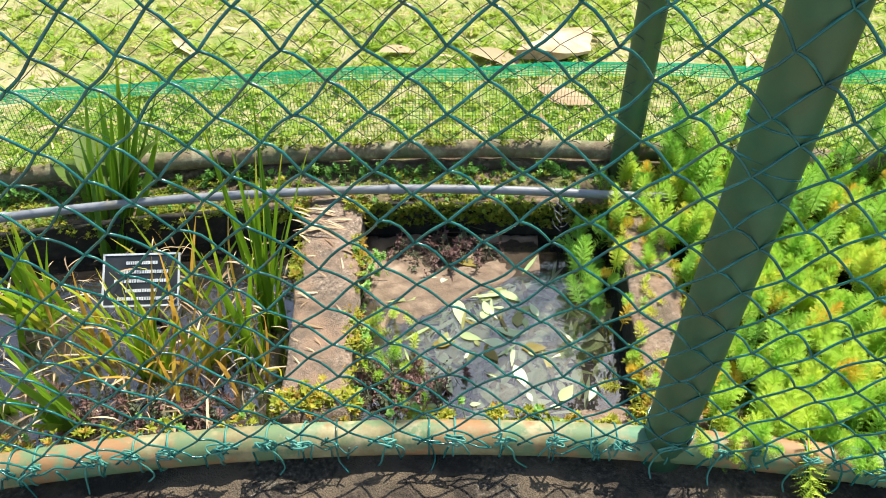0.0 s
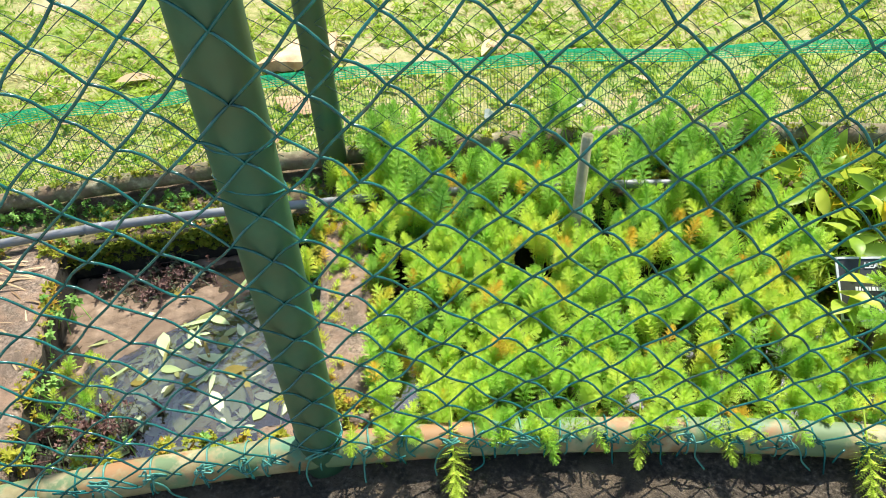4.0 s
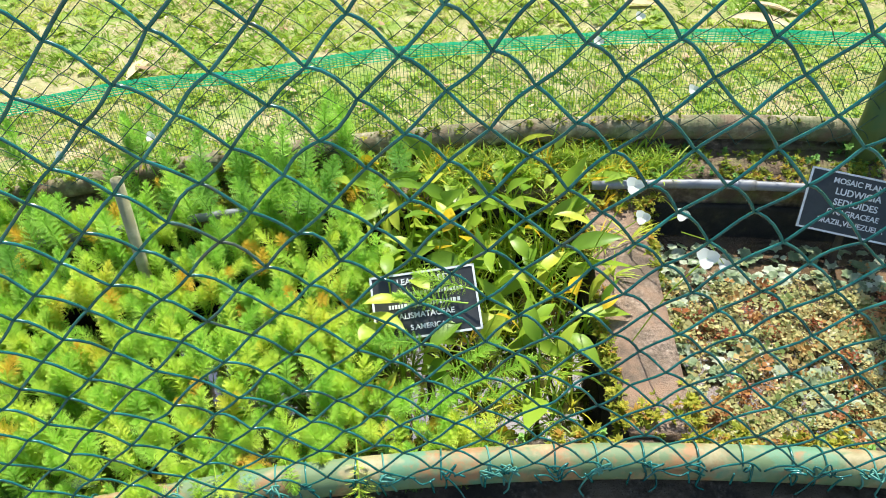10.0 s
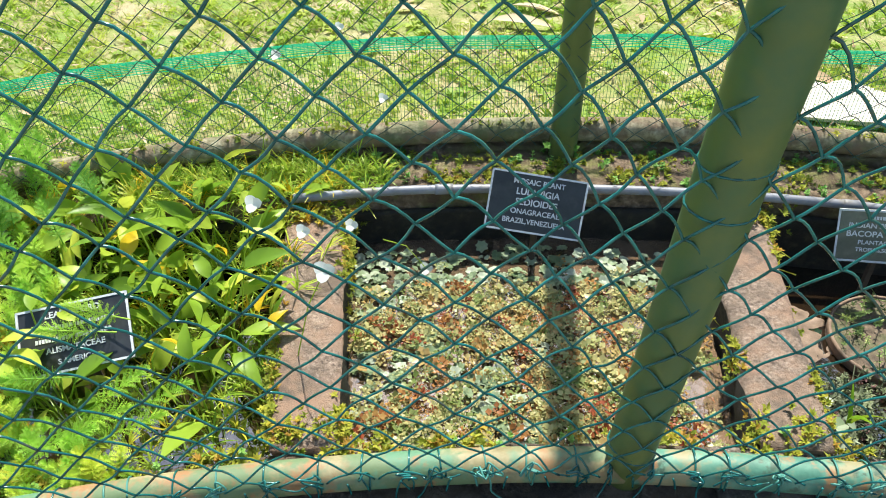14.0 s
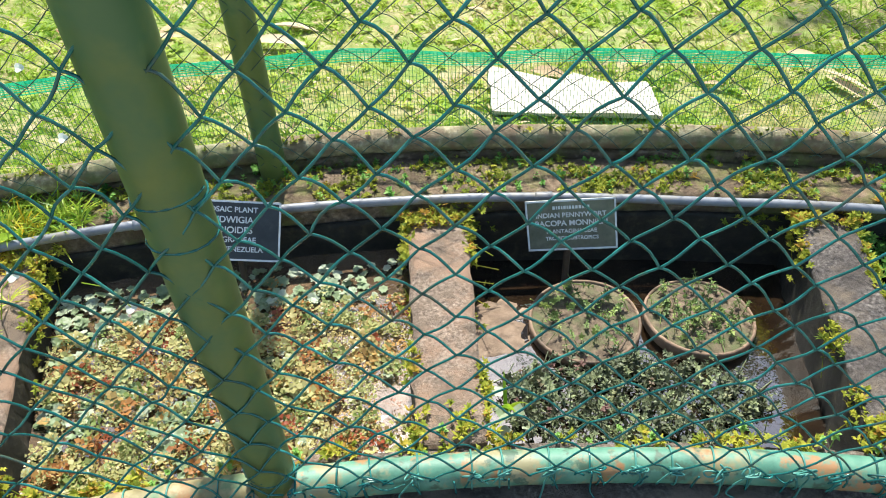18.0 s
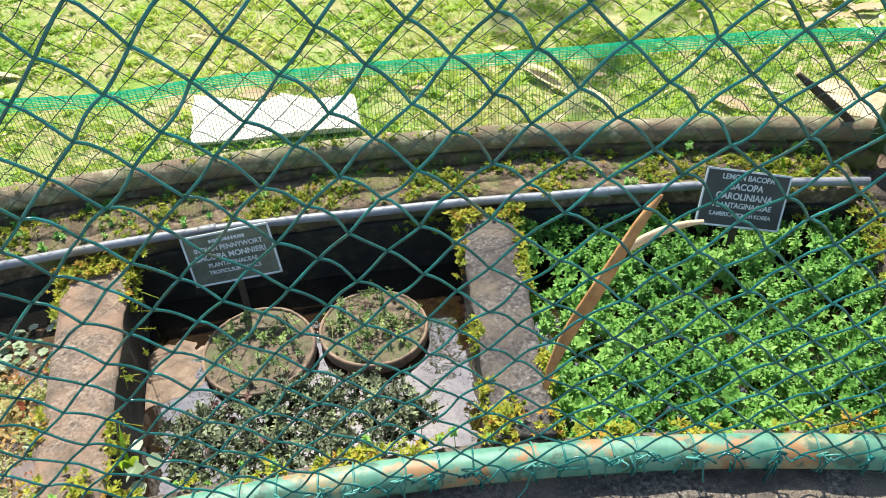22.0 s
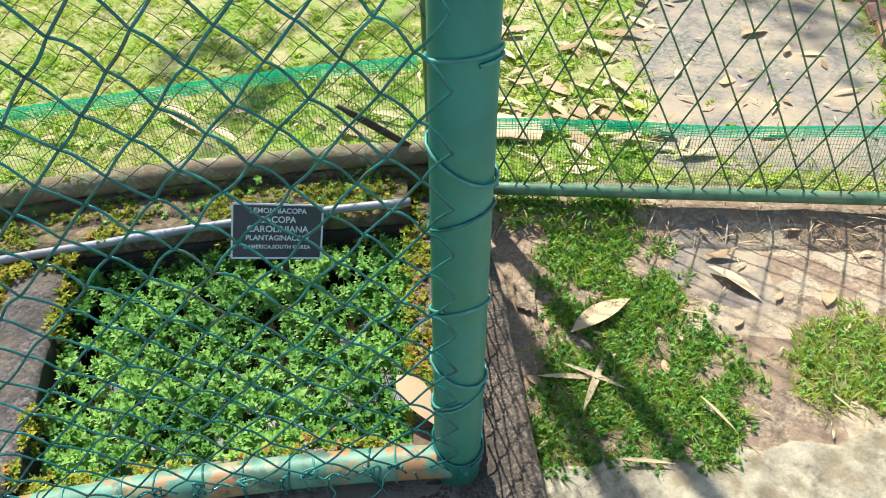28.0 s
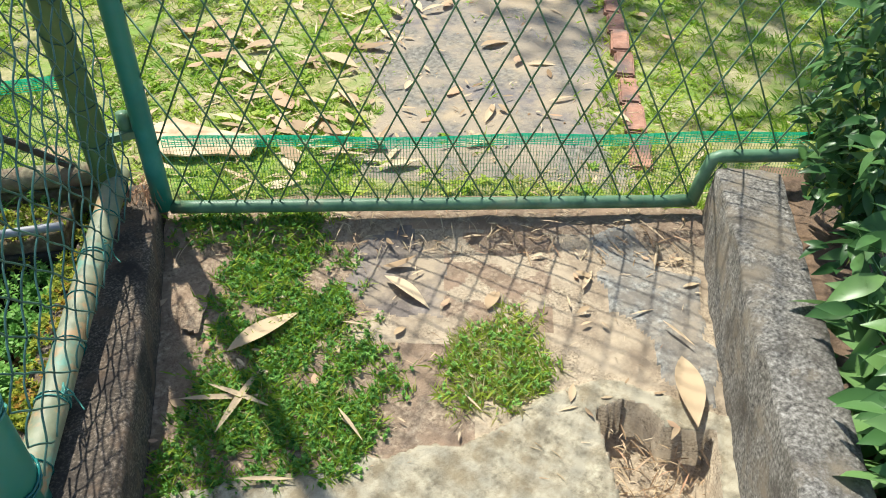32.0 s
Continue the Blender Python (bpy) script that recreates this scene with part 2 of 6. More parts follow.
WATER = water_mat("pond_water", (0.011, 0.0065, 0.0035), 0.03, 0.3)
MURKY = water_mat("shallow_muddy_water", (0.125, 0.082, 0.05), 0.04, 0.45)
MURKY.node_tree.nodes["Principled BSDF"].inputs["Alpha"].default_value = 0.68
DUSK = water_mat("clear_dusky_water", (0.02, 0.0165, 0.0145), 0.03, 0.5)
DUSK.node_tree.nodes["Principled BSDF"].inputs["Alpha"].default_value = 0.58
DUSK.node_tree.nodes["Principled BSDF"].inputs["IOR"].default_value = 3.0
WIRE_TEAL = surface("painted_tie_wire", [(0.3, (0.03, 0.16, 0.135)), (0.6, (0.055, 0.235, 0.195)), (0.8, (0.12, 0.32, 0.27))], 20, 0.5, 0.1, 0.001)
WIRE_PALE = surface("chalky_green_wire", [(0.3, (0.02, 0.075, 0.062)), (0.55, (0.045, 0.13, 0.105)), (0.8, (0.11, 0.20, 0.165))], 20, 0.4, 0.1, 0.001)
# Building helpers. The place is laid out round the middle of the ring: r is counted from the near rail's line, a in degrees clockwise.
RING = 4.1545


def pol(dr, a, z=0.0):
    return Vector(((RING + dr) * math.sin(radians(a)), (RING + dr) * math.cos(radians(a)), z))


def mesh_ob(name, verts, faces, mat, parent=None, label="", smooth=False, tint=None):
    me = bpy.data.meshes.new(name)
    me.from_pydata([tuple(v) for v in verts], [], [tuple(f) for f in faces])
    me.materials.append(mat)
    if smooth:
        me.polygons.foreach_set("use_smooth", np.ones(len(me.polygons), bool))
    if tint is not None:
        me.attributes.new("tint", "FLOAT", "POINT").data.foreach_set("value", np.asarray(tint, np.float32))
    me.update()
    ob = new(name, me)
    ob.parent = parent
    if label:
        tagged(ob, label)
    return ob


def part(name, bm, mat, parent, label="", smooth=False):
    me = bpy.data.meshes.new(name)
    bm.to_mesh(me)
    bm.free()
    me.materials.append(mat)
    if smooth:
        me.polygons.foreach_set("use_smooth", np.ones(len(me.polygons), bool))
    ob = new(name, me)
    ob.parent = parent
    if label:
        tagged(ob, label)
    return ob


def thing(name, label, category, at=(0, 0, 0), group="", kind=""):
    ob = new(name)
    ob.location = at
    ob.empty_display_size = 0.05
    return tagged(ob, label, category, group, kind)


def tube(pts, rad, sides=6, cap=True):
    """Vertices and faces of a round rod along pts; rad is one radius or one for each point."""
    pts = [Vector(p) for p in pts]
    rads = [rad] * len(pts) if isinstance(rad, (int, float)) else rad
    verts, faces, side = [], [], None
    for i, p in enumerate(pts):
        d = (pts[min(i + 1, len(pts) - 1)] - pts[max(i - 1, 0)]).normalized()
        if side is None:
            side = d.orthogonal().normalized()
        side = (side - d * side.dot(d)).normalized()
        up = d.cross(side)
        for k in range(sides):
            w = 2 * math.pi * k / sides
            verts.append(p + rads[i] * (math.cos(w) * side + math.sin(w) * up))
    for i in range(len(pts) - 1):
        for k in range(sides):
            k2 = (k + 1) % sides
            faces.append((i * sides + k, i * sides + k2, (i + 1) * sides + k2, (i + 1) * sides + k))
    if cap:
        faces.append(tuple(range(sides))[::-1])
        faces.append(tuple((len(pts) - 1) * sides + k for k in range(sides)))
    return verts, faces


def arc(dr, a0, a1, z, step=1.0):
    n = max(2, int(abs(a1 - a0) / step) + 1)
    return [pol(dr, a0 + (a1 - a0) * i / (n - 1), z) for i in range(n)]


def far_z(a):
    """Height of the back rail, which dips towards the first pond."""
    return float(np.interp(a, [-30, -24, -15, -3, 6, 13, 20, 31], [0.0, 0.004, 0.03, 0.06, 0.068, 0.06, 0.058, 0.062]))


def pipe_z(a):
    return float(np.interp(a, [-37, -30, -24, -4, -1, 6, 9, 16, 21, 27, 30], [0.012, 0.008, 0.0, 0.024, 0.028, 0.022, 0.018, 0.003, 0.006, 0.03, 0.04]))


def arc_block(name, dr0, dr1, a0, a1, z0, z1, mat, rough=0.004, step=0.45, nr=5, seed=0.0, parent=None, label="", rise=None):
    """A curved block with an uneven top and rounded upper edges; dr0, dr1 may be pairs, for its two ends."""
    d0 = dr0 if isinstance(dr0, tuple) else (dr0, dr0)
    d1 = dr1 if isinstance(dr1, tuple) else (dr1, dr1)
    na = max(2, int(abs(a1 - a0) / step) + 1)
    prof = [(0.0, z0), (0.0, z1 - 0.25 * (z1 - z0)), (0.0, z1 - 0.012), (0.02, z1 - 0.003)]
    prof += [((i + 1) / (nr + 1), z1) for i in range(nr)] + [(0.98, z1 - 0.003), (1.0, z1 - 0.012), (1.0, z1 - 0.25 * (z1 - z0)), (1.0, z0)]
    verts, faces, m = [], [], len(prof)
    for i in range(na):
        f = i / (na - 1)
        a = a0 + (a1 - a0) * f
        lo, hi = d0[0] + (d0[1] - d0[0]) * f, d1[0] + (d1[1] - d1[0]) * f
        for k, (u, z) in enumerate(prof):
            p = pol(lo + (hi - lo) * u, a, z + (rise(a) if rise and 0 < k < m - 1 else 0.0))
            if 0 < k < m - 1:
                q = Vector((p.x * 9 + seed, p.y * 9, z * 9))
                s = Vector((p.x * 40 + seed, p.y * 40, z * 40))
                off = rough * (1.6 * noise.noise(q) + 0.8 * noise.noise(s))
                if 2 < k < m - 3:
                    p.z += off
                else:
                    p.z += 0.5 * off
                    p += (0.8 * off) * Vector((p.x, p.y, 0)).normalized()
            verts.append(p)
    for i in range(na - 1):
        for k in range(m - 1):
            faces.append((i * m + k, i * m + k + 1, (i + 1) * m + k + 1, (i + 1) * m + k))
    faces.append(tuple(range(m))[::-1])
    faces.append(tuple((na - 1) * m + k for k in range(m)))
    ob = mesh_ob(name, verts, faces, mat, parent, label, smooth=True)
    return ob


def radial_block(name, lo, hi, d0, d1, z0, z1, mat, rough=0.004, seed=0.0, step=0.025, na=5, sides=None):
    """A block that runs outwards from d0 to d1; lo and hi give its two sides' angles at both ends."""
    nd = max(3, int((d1 - d0) / step))
    prof = [(0.0, z0)] + [(0.0, z0 + (z1 - 0.012 - z0) * i / 5) for i in range(1, 6)] + [(0.025, z1 - 0.003)]
    prof += [((i + 1) / (na + 1), z1) for i in range(na)] + [(0.975, z1 - 0.003)] + [(1.0, z0 + (z1 - 0.012 - z0) * i / 5) for i in range(5, 0, -1)] + [(1.0, z0)]
    verts, faces, m = [], [], len(prof)
    for i in range(nd + 1):
        f = i / nd
        d = d0 + (d1 - d0) * f
        a0, a1 = lo[0] + (lo[1] - lo[0]) * f, hi[0] + (hi[1] - hi[0]) * f
        across = Vector((math.cos(radians(a0)), -math.sin(radians(a0)), 0))
        for k, (u, z) in enumerate(prof):
            p = pol(d, a0 + (a1 - a0) * u, z)
            q, r = Vector((p.x * 9 + seed, p.y * 9, p.z * 9)), Vector((p.x * 40 + seed, p.y * 40, p.z * 40))
            off = rough * (1.5 * noise.noise(q) + 0.9 * noise.noise(r))
            if 5 < k < m - 6:
                p.z += off
            elif 0 < k < m - 1:
                p += across * (1.3 * off)
            verts.append(p)
    for i in range(nd):
        for k in range(m - 1):
            faces.append((i * m + k, (i + 1) * m + k, (i + 1) * m + k + 1, i * m + k + 1))
    faces.append(tuple(range(m)))
    faces.append(tuple(nd * m + k for k in range(m))[::-1])
    ob = mesh_ob(name, verts, faces, mat, smooth=True)
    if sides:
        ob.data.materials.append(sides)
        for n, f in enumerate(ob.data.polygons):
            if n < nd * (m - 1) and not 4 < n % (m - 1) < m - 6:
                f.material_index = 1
    return ob


# The large structure
LAWN_Z, WALK_Z, WATER_Z, LOW_WATER_Z = -0.12, -0.34, -0.13, -0.19


def ground_z(dr, a):
    a = (a + 180) % 360 - 180
    if not -53.5 < a < 75.5:
        return WALK_Z + (LAWN_Z - WALK_Z) * min(max((dr + 0.2) / 0.5, 0), 1)
    if dr < -0.2:
        return WALK_Z
    if dr < 1.05:
        return WALK_Z - 0.3
    return LAWN_Z + 0.012 * noise.noise(Vector((dr * 1.7, a * 0.2, 0))) + 0.01 * noise.noise(Vector((dr * 6, a * 0.6, 3)))


def ground():
    rads = [-4.15, -3, -2, -1.2, -0.7, -0.45, -0.2, -0.19, 0.3, 0.8, 1.04, 1.05] + [1.05 + 0.1 * i for i in range(1, 36)] + [4.9, 5.6, 6.5, 8, 10, 14, 20, 40, 90, 250, 800]
    n = 360
    verts = [Vector((0, 0, WALK_Z))]
    faces = []
    for dr in rads[1:]:
        for k in range(n):
            verts.append(pol(dr, k * 360 / n, ground_z(dr, k * 360 / n)))
    for k in range(n):
        faces.append((0, 1 + (k + 1) % n, 1 + k))
    for i in range(len(rads) - 2):
        for k in range(n):
            p, q = 1 + i * n, 1 + (i + 1) * n
            faces.append((p + k, p + (k + 1) % n, q + (k + 1) % n, q + k))
    ob = mesh_ob("ground", verts, faces, LAWN_SOIL, smooth=True)
    ob.data.materials.append(PAVING)
    for f in ob.data.polygons:
        c = f.center
        if math.hypot(c.x, c.y) - RING < -0.05:
            f.material_index = 1
    return tagged(ob, "sunlit lawn of short yellow-green grass round the ponds", "lawn", kind="structure")


ground()
FIRST = -52.0
tagged(arc_block("wall_near", -0.118, 0.075, FIRST, 6.0, WALK_Z - 0.05, -0.04, KERB, 0.009, 0.2, 12), "brown-stained concrete kerb that carries the near fence rail", "wall", kind="structure")
# from 6 degrees on the kerb takes a paler colour
tagged(arc_block("wall_near", -0.125, 0.075, 6.03, 31.0, WALK_Z - 0.05, -0.036, KERB_PALE, 0.006, 0.2, 12, 5.0), "paler concrete kerb that carries the near fence rail", "wall", kind="structure")
tagged(arc_block("wall_far", 0.934, 1.04, FIRST, 31.0, -0.3, -0.035, LEDGE, 0.006, 0.3, 6, 3.0, rise=far_z), "mossy concrete wall top behind the ponds", "wall", kind="structure")
tagged(arc_block("ledge_far", 0.765, 0.931, FIRST, 29.9, -0.3, -0.05, LEDGE, 0.008, 0.3, 6, 7.0, rise=far_z), "lower mossy concrete ledge along the back of the ponds", "ledge", kind="structure")
tagged(radial_block("wall_end", (29.75, 30.05), (33.2, 31.95), -0.125, 1.04, WALK_Z - 0.05, -0.038, DARK_CONCRETE, 0.003, 11.0), "stained concrete end wall of the ponds, darkened for the post shadow", "wall", kind="structure")
tagged(radial_block("wall_start", (-53.4, -53.4), (-51.7, -51.7), -0.2, 1.06, WALK_Z - 0.3, -0.02, GREY_CONCRETE, 0.005, 31.0), "weathered concrete wall closing the first pond", "wall", kind="structure")
tagged(radial_block("wall_channel", (49.2, 49.2), (51.0, 51.1), -0.3, 0.99, WALK_Z - 0.05, 0.07, GREY_CONCRETE, 0.005, 15.0), "grey lichen-spotted concrete wall beside the channel", "wall", kind="structure")
# the dark gap below the ledge is painted shade on this wall
tagged(arc_block("pond_back", 0.748, 0.7645, FIRST, 29.9, -0.3, -0.036, ALGAE_SHADE, 0.003, 0.4, 2, 9.0), "wet back wall of the ponds, its shade painted in near-black", "wall", kind="structure")
tagged(arc_block("planting_bank", -0.4, 1.2, 51.05, 75.0, -0.9, -0.02, SOIL, 0.02, 0.8, 14, 2.0), "bare soil bank under the shrubs", "soil bank", kind="structure")
DIVIDERS = [(-33.15, -31.45), (-24.0, -22.6), (-4.6, -2.85), (7.25, 9.0), (18.35, 19.95)]
for n, (a0, a1) in enumerate(DIVIDERS):
    # side faces get the near-black colour, shade painted over wet algae
    tagged(radial_block("divider", (a0, a0), (a1, a1), 0.07, 0.763, -0.3, -0.02, GREY_STAINED if n == 4 else CONCRETE, 0.006, 20.0 + n, sides=ALGAE_SHADE), "rough concrete partition between two plant ponds", "partition", group="pond partitions", kind="structure")
mesh_ob("bed", *(lambda g: (g, [(i, i + 1, i + 87, i + 86) for i in range(85)]))([pol(0.0, FIRST + i, -0.2) for i in range(86)] + [pol(0.75, FIRST + i, -0.2) for i in range(86)]), MUD)["kind"] = "structure"
tagged(bpy.data.objects["bed"], "dark mud bed of the ponds", "pond bed", kind="structure")
POND_ENDS = [(FIRST, -33.15), (-31.45, -24.0), (-22.6, -4.6), (-2.85, 7.25), (9.0, 18.35), (19.95, 29.9)]
for n, (a0, a1) in enumerate(POND_ENDS):
    k, level = max(3, int(a1 - a0)), LOW_WATER_Z if n in (2, 4, 5) else WATER_Z
    inner = [pol(0.07, a0 + (a1 - a0) * i / k, level) for i in range(k + 1)]
    outer = [pol(0.768, a0 + (a1 - a0) * i / k, level) for i in range(k + 1)]
    tagged(mesh_ob("water", inner + outer, [(i, i + 1, k + 2 + i, k + 1 + i) for i in range(k)], DUSK if n < 2 else MURKY if n == 3 else WATER), "still brown pond water reflecting the sky", "water", kind="structure")
for a0, a1, d1 in ((-25.6, -24.1, 0.15), (2.9, 4.9, 0.115), (5.3, 6.9, 0.10)):
    tagged(arc_block("broken_concrete", 0.072, (d1 * 0.8, d1), a0, a1, -0.25, -0.075, CONCRETE, 0.012, 0.2, 5, 40.0 + a0), "broken lump of old concrete at the pond edge", "concrete lump", group="lumps at the pond edge")
# Fences
COLS = [(-20, -52.6), (-4, -34.58), (0, -30.06), (1, -28.89), (2, -27.69), (6, -22.98), (7, -21.87), (8, -20.7), (9, -19.57), (10, -18.39), (12, -16.15), (14, -13.93), (16, -11.61), (21, -5.95), (23, -3.68), (27, 1.02), (29.5, 3.37), (31, 4.85), (33, 6.99), (36, 10.33), (38.5, 13.05), (40, 14.64), (43.5, 18.45), (45, 20.25), (46, 21.35), (49, 24.66), (50, 25.72), (53, 28.92), (56, 32.0)]
LEAN = -0.105


def col_angle(i):
    return float(np.interp(i, [c[0] for c in COLS], [c[1] for c in COLS]))


def row_z(j, a):
    level = float(np.interp(a, [-23, -20.7, -19.5, -16, -11.6, -6, 1, 3, 5, 9, 20, 26], [0.772, 0.783, 0.794, 0.800, 0.807, 0.816, 0.819, 0.79, 0.777, 0.774, 0.777, 0.787]))
    return level - j * (0.0425 if j < 0 else float(np.interp(a, [-22, -15, -4, 3, 6], [0.0386, 0.0398, 0.042, 0.042, 0.0393])))


def link_wire(place, k, rows, low, rad, rnd, sides=5):
    """One zigzag wire of a chain-link mesh; place(col, row) gives a corner and the outward direction."""
    pts = []
    for j in rows:
        p, out = place(k + (0.5 if (j + int(2 * k)) % 2 else 0.0), j)
        q, _ = place(k + (0.5 if (j + 1 + int(2 * k)) % 2 else 0.0), j + 1)
        wob = Vector((rnd.gauss(0, 0.0016), rnd.gauss(0, 0.0016), rnd.gauss(0, 0.0022)))
        bulge = 1.5 if (q - p).cross(out).z > 0 else 1.02
        for t in (0.0, 0.1, 0.3, 0.55, 0.8, 0.92):
            f = t ** bulge
            r = p.lerp(q, t)
            r.z = p.z + (q.z - p.z) * f
            r += out * (0.0030 * math.cos(math.pi * t) * (1 if j % 2 else -1)) + wob * math.sin(math.pi * t)
            if r.z > low:
                pts.append(r)
    return tube(pts, rad, sides) if len(pts) > 3 else None


def ring_place(dr, lean=0.0):
    def place(c, j):
        a = col_angle(c)
        rim = pol(dr + lean * row_z(j, a), a, row_z(j, a))
        jit = 0.004 * noise.noise(Vector((c * 0.9, j * 0.9, dr * 10)))
        rim.z += jit
        return rim, Vector((math.sin(radians(a)), math.cos(radians(a)), 0))
    return place


def wrap(base, axis, rad, wire, turns, length, mat, parent, name, seed=0.0):
    """A wire wound round a pipe."""
    axis = Vector(axis).normalized()
    u = axis.orthogonal().normalized()
    v = axis.cross(u)
    n = max(8, int(turns * 14))
    pts = []
    for i in range(n + 1):
        w = seed + 2 * math.pi * turns * i / n
        pts.append(Vector(base) + axis * (length * i / n) + (rad + wire) * (math.cos(w) * u + math.sin(w) * v))
    mesh_ob(name, *tube(pts, wire, 5), mat, parent, smooth=True)


def post(parent, at, top, rad, mat, name="post", label="", lean=Vector((0, 0, 0))):
    pts = [Vector((at.x, at.y, at.z)) + (lean + Vector((0, 0, 1))) * ((top - at.z) * i / 12) for i in range(13)]
    return mesh_ob(name, *tube(pts, rad, 20), mat, parent, label, smooth=True)


def post_tie(base, rad, wire, slope, turns, seed, mat, parent):
    """A slanting wire tie round an upright post."""
    n = int(16 * turns)
    pts = []
    for i in range(n + 1):
        w = seed + 2 * math.pi * turns * i / n
        pts.append(Vector(base) + Vector(((rad + wire * 0.7) * math.cos(w), (rad + wire * 0.7) * math.sin(w), slope * math.cos(w - seed) + 0.012 * i / n)))
    mesh_ob("tie_wire", *tube(pts, wire, 5), mat, parent, smooth=True)


POSTS = (-51.2, -23.75, 3.87, 31.2)
TOP = 1.5
near = thing("chain_link_fence", "green plastic-coated chain-link fence on a curved painted pipe rail", "fence")
far = thing("chain_link_fence", "weathered chain-link fence on a mossy rail behind the ponds", "fence")
end = thing("chain_link_fence", "short chain-link fence across the end wall of the ponds", "fence")
rnd = random.Random(4)
near_rails = []
for a0, a1, paint, lab in ((FIRST, -23.74, PIPE_WORN, "tan pipe rail with patches of old green paint"), (-23.74, 3.86, PIPE_WORN, "tan pipe rail with patches of old green paint"), (3.86, 31.2, PIPE_GREEN, "flaking pale green pipe rail")):
    near_rails.append(mesh_ob("rail", *tube([p + Vector((0, 0, 0.003 * noise.noise(p * 3))) for p in arc(0, a0, a1, 0, 0.6)], 0.0302, 16), paint, near, lab, smooth=True))
mesh_ob("rail", *tube([p + Vector((0, 0, far_z(math.degrees(math.atan2(p.x, p.y))) + 0.004 * noise.noise(p * 3))) for p in arc(0.955, FIRST, 31.1, 0.0, 0.6)], [float(np.interp(math.degrees(math.atan2(p.x, p.y)), [-24, -6], [0.025, 0.0315])) for p in arc(0.955, FIRST, 31.1, 0.0, 0.6)], 14), RAIL_OLD, far, "brown mossy pipe rail", smooth=True)
end_rail = mesh_ob("rail", *tube([pol(-0.0 + 0.955 * i / 20, 31.15 - 0.0 * i, 0.002 + 0.056 * i / 20) for i in range(21)], 0.0302, 16), PIPE_PALE, end, "chalky pale green pipe rail with rust spots", smooth=True)
near_posts = []
for a, inward, aside in zip(POSTS[:3], (0.105, 0.105, 0.12), (0.0, 0.006, 0.009)):
    lean = -inward * pol(0, a).normalized() + aside * Vector((math.cos(radians(a)), -math.sin(radians(a)), 0))
    near_posts.append(post(near, pol(0.008, a, 0.0) - 0.055 * (lean + Vector((0, 0, 1))), TOP, 0.0385, POST_OLIVE if a > 0 else POST_DARK, label="olive green steel post" if a > 0 else "dark green steel post", lean=lean))
CORNER_LEAN = (pol(0, POSTS[3]) - pol(0.053, POSTS[3])) + 0.022 * Vector((math.cos(radians(POSTS[3])), -math.sin(radians(POSTS[3])), 0))
CORNER_FOOT = pol(0.012, POSTS[3] - 0.25, 0.0)
near_posts.append(post(near, CORNER_FOOT + Vector((0, 0, -0.055)), TOP, 0.041, POST_GREEN, label="teal painted corner post wound with wire", lean=CORNER_LEAN))
for a, b in zip(POSTS, (-51.2, -23.62, 3.48, 30.95)):
    post(far, pol(0.925, b, -0.06 if b < 20 else 0.035), TOP, 0.035, POST_OLIVE if b > 0 else POST_DARK, label="olive green steel post" if b > 0 else "dark green steel post", lean=-0.1 * pol(0, b).normalized())
place_near, place_far = ring_place(-0.034, LEAN), ring_place(0.885, -0.1)
rows = range(-12, 21)
for i in range(-40, 110):
    made = link_wire(place_near, i / 2, rows, 0.022, 0.00185, rnd)
    mesh_ob("wire", *made, WIRE_GREEN, near, smooth=True)
for i in range(-40, 109):
    made = link_wire(place_far, i / 2, range(-4, 19), 0.06, 0.00115, rnd, 4)
    mesh_ob("wire", *made, WIRE_DARK, far, smooth=True)


def end_place(c, j):
    return pol(0.02 + c * 0.0845, 31.6, 0.803 - 0.0437 * j), Vector((math.cos(radians(31.2)), -math.sin(radians(31.2)), 0))


for i in range(0, 22):
    made = link_wire(end_place, i / 2, range(-11, 19), 0.02, 0.0021, rnd, 5)
    mesh_ob("wire", *made, WIRE_PALE, end, smooth=True)


def eased(pts, k=4):
    """A smooth line through loose points."""
    res = []
    for i in range(len(pts) - 1):
        p0, p1, p2, p3 = pts[max(i - 1, 0)], pts[i], pts[i + 1], pts[min(i + 2, len(pts) - 1)]
        for n in range(k):
            t = n / k
            res.append(0.5 * (2 * p1 + (p2 - p0) * t + (2 * p0 - 5 * p1 + 4 * p2 - p3) * t * t + (3 * p1 - p0 - 3 * p2 + p3) * t ** 3))
    return res + [pts[-1]]


def knot(at, along, front, parent, mess):
    """A tie: once round the rail, a tangle on top of it and loose bent ends."""
    up = Vector((0, 0, 1))
    w0 = rnd.uniform(0.2, 1.0)
    drift = rnd.uniform(-0.02, 0.02)
    pts = [at + (0.0322 * math.cos(w)) * front + (0.0322 * math.sin(w)) * up + along * (drift * n / 8) for n, w in enumerate([w0 + 2 * math.pi * k / 8 for k in range(9)])]
    top = at + front * 0.026 + up * 0.030
    for n in range(mess):
        pts.append(top + along * rnd.gauss(0, 0.011) + up * rnd.gauss(0.004, 0.008) + front * abs(rnd.gauss(0.005, 0.006)))
    swing = rnd.uniform(-0.03, 0.03)
    pts += [top + front * 0.012 + along * swing * 0.4 + up * 0.002, at + front * 0.036 + along * swing + up * rnd.uniform(-0.002, 0.012)]
    if rnd.random() < 0.55:
        pts += [at + front * 0.036 + along * (swing * 1.3) - up * rnd.uniform(0.012, 0.026), at + front * rnd.uniform(0.034, 0.05) + along * (swing * 1.3 + rnd.uniform(-0.02, 0.02)) - up * rnd.uniform(0.03, 0.04)]
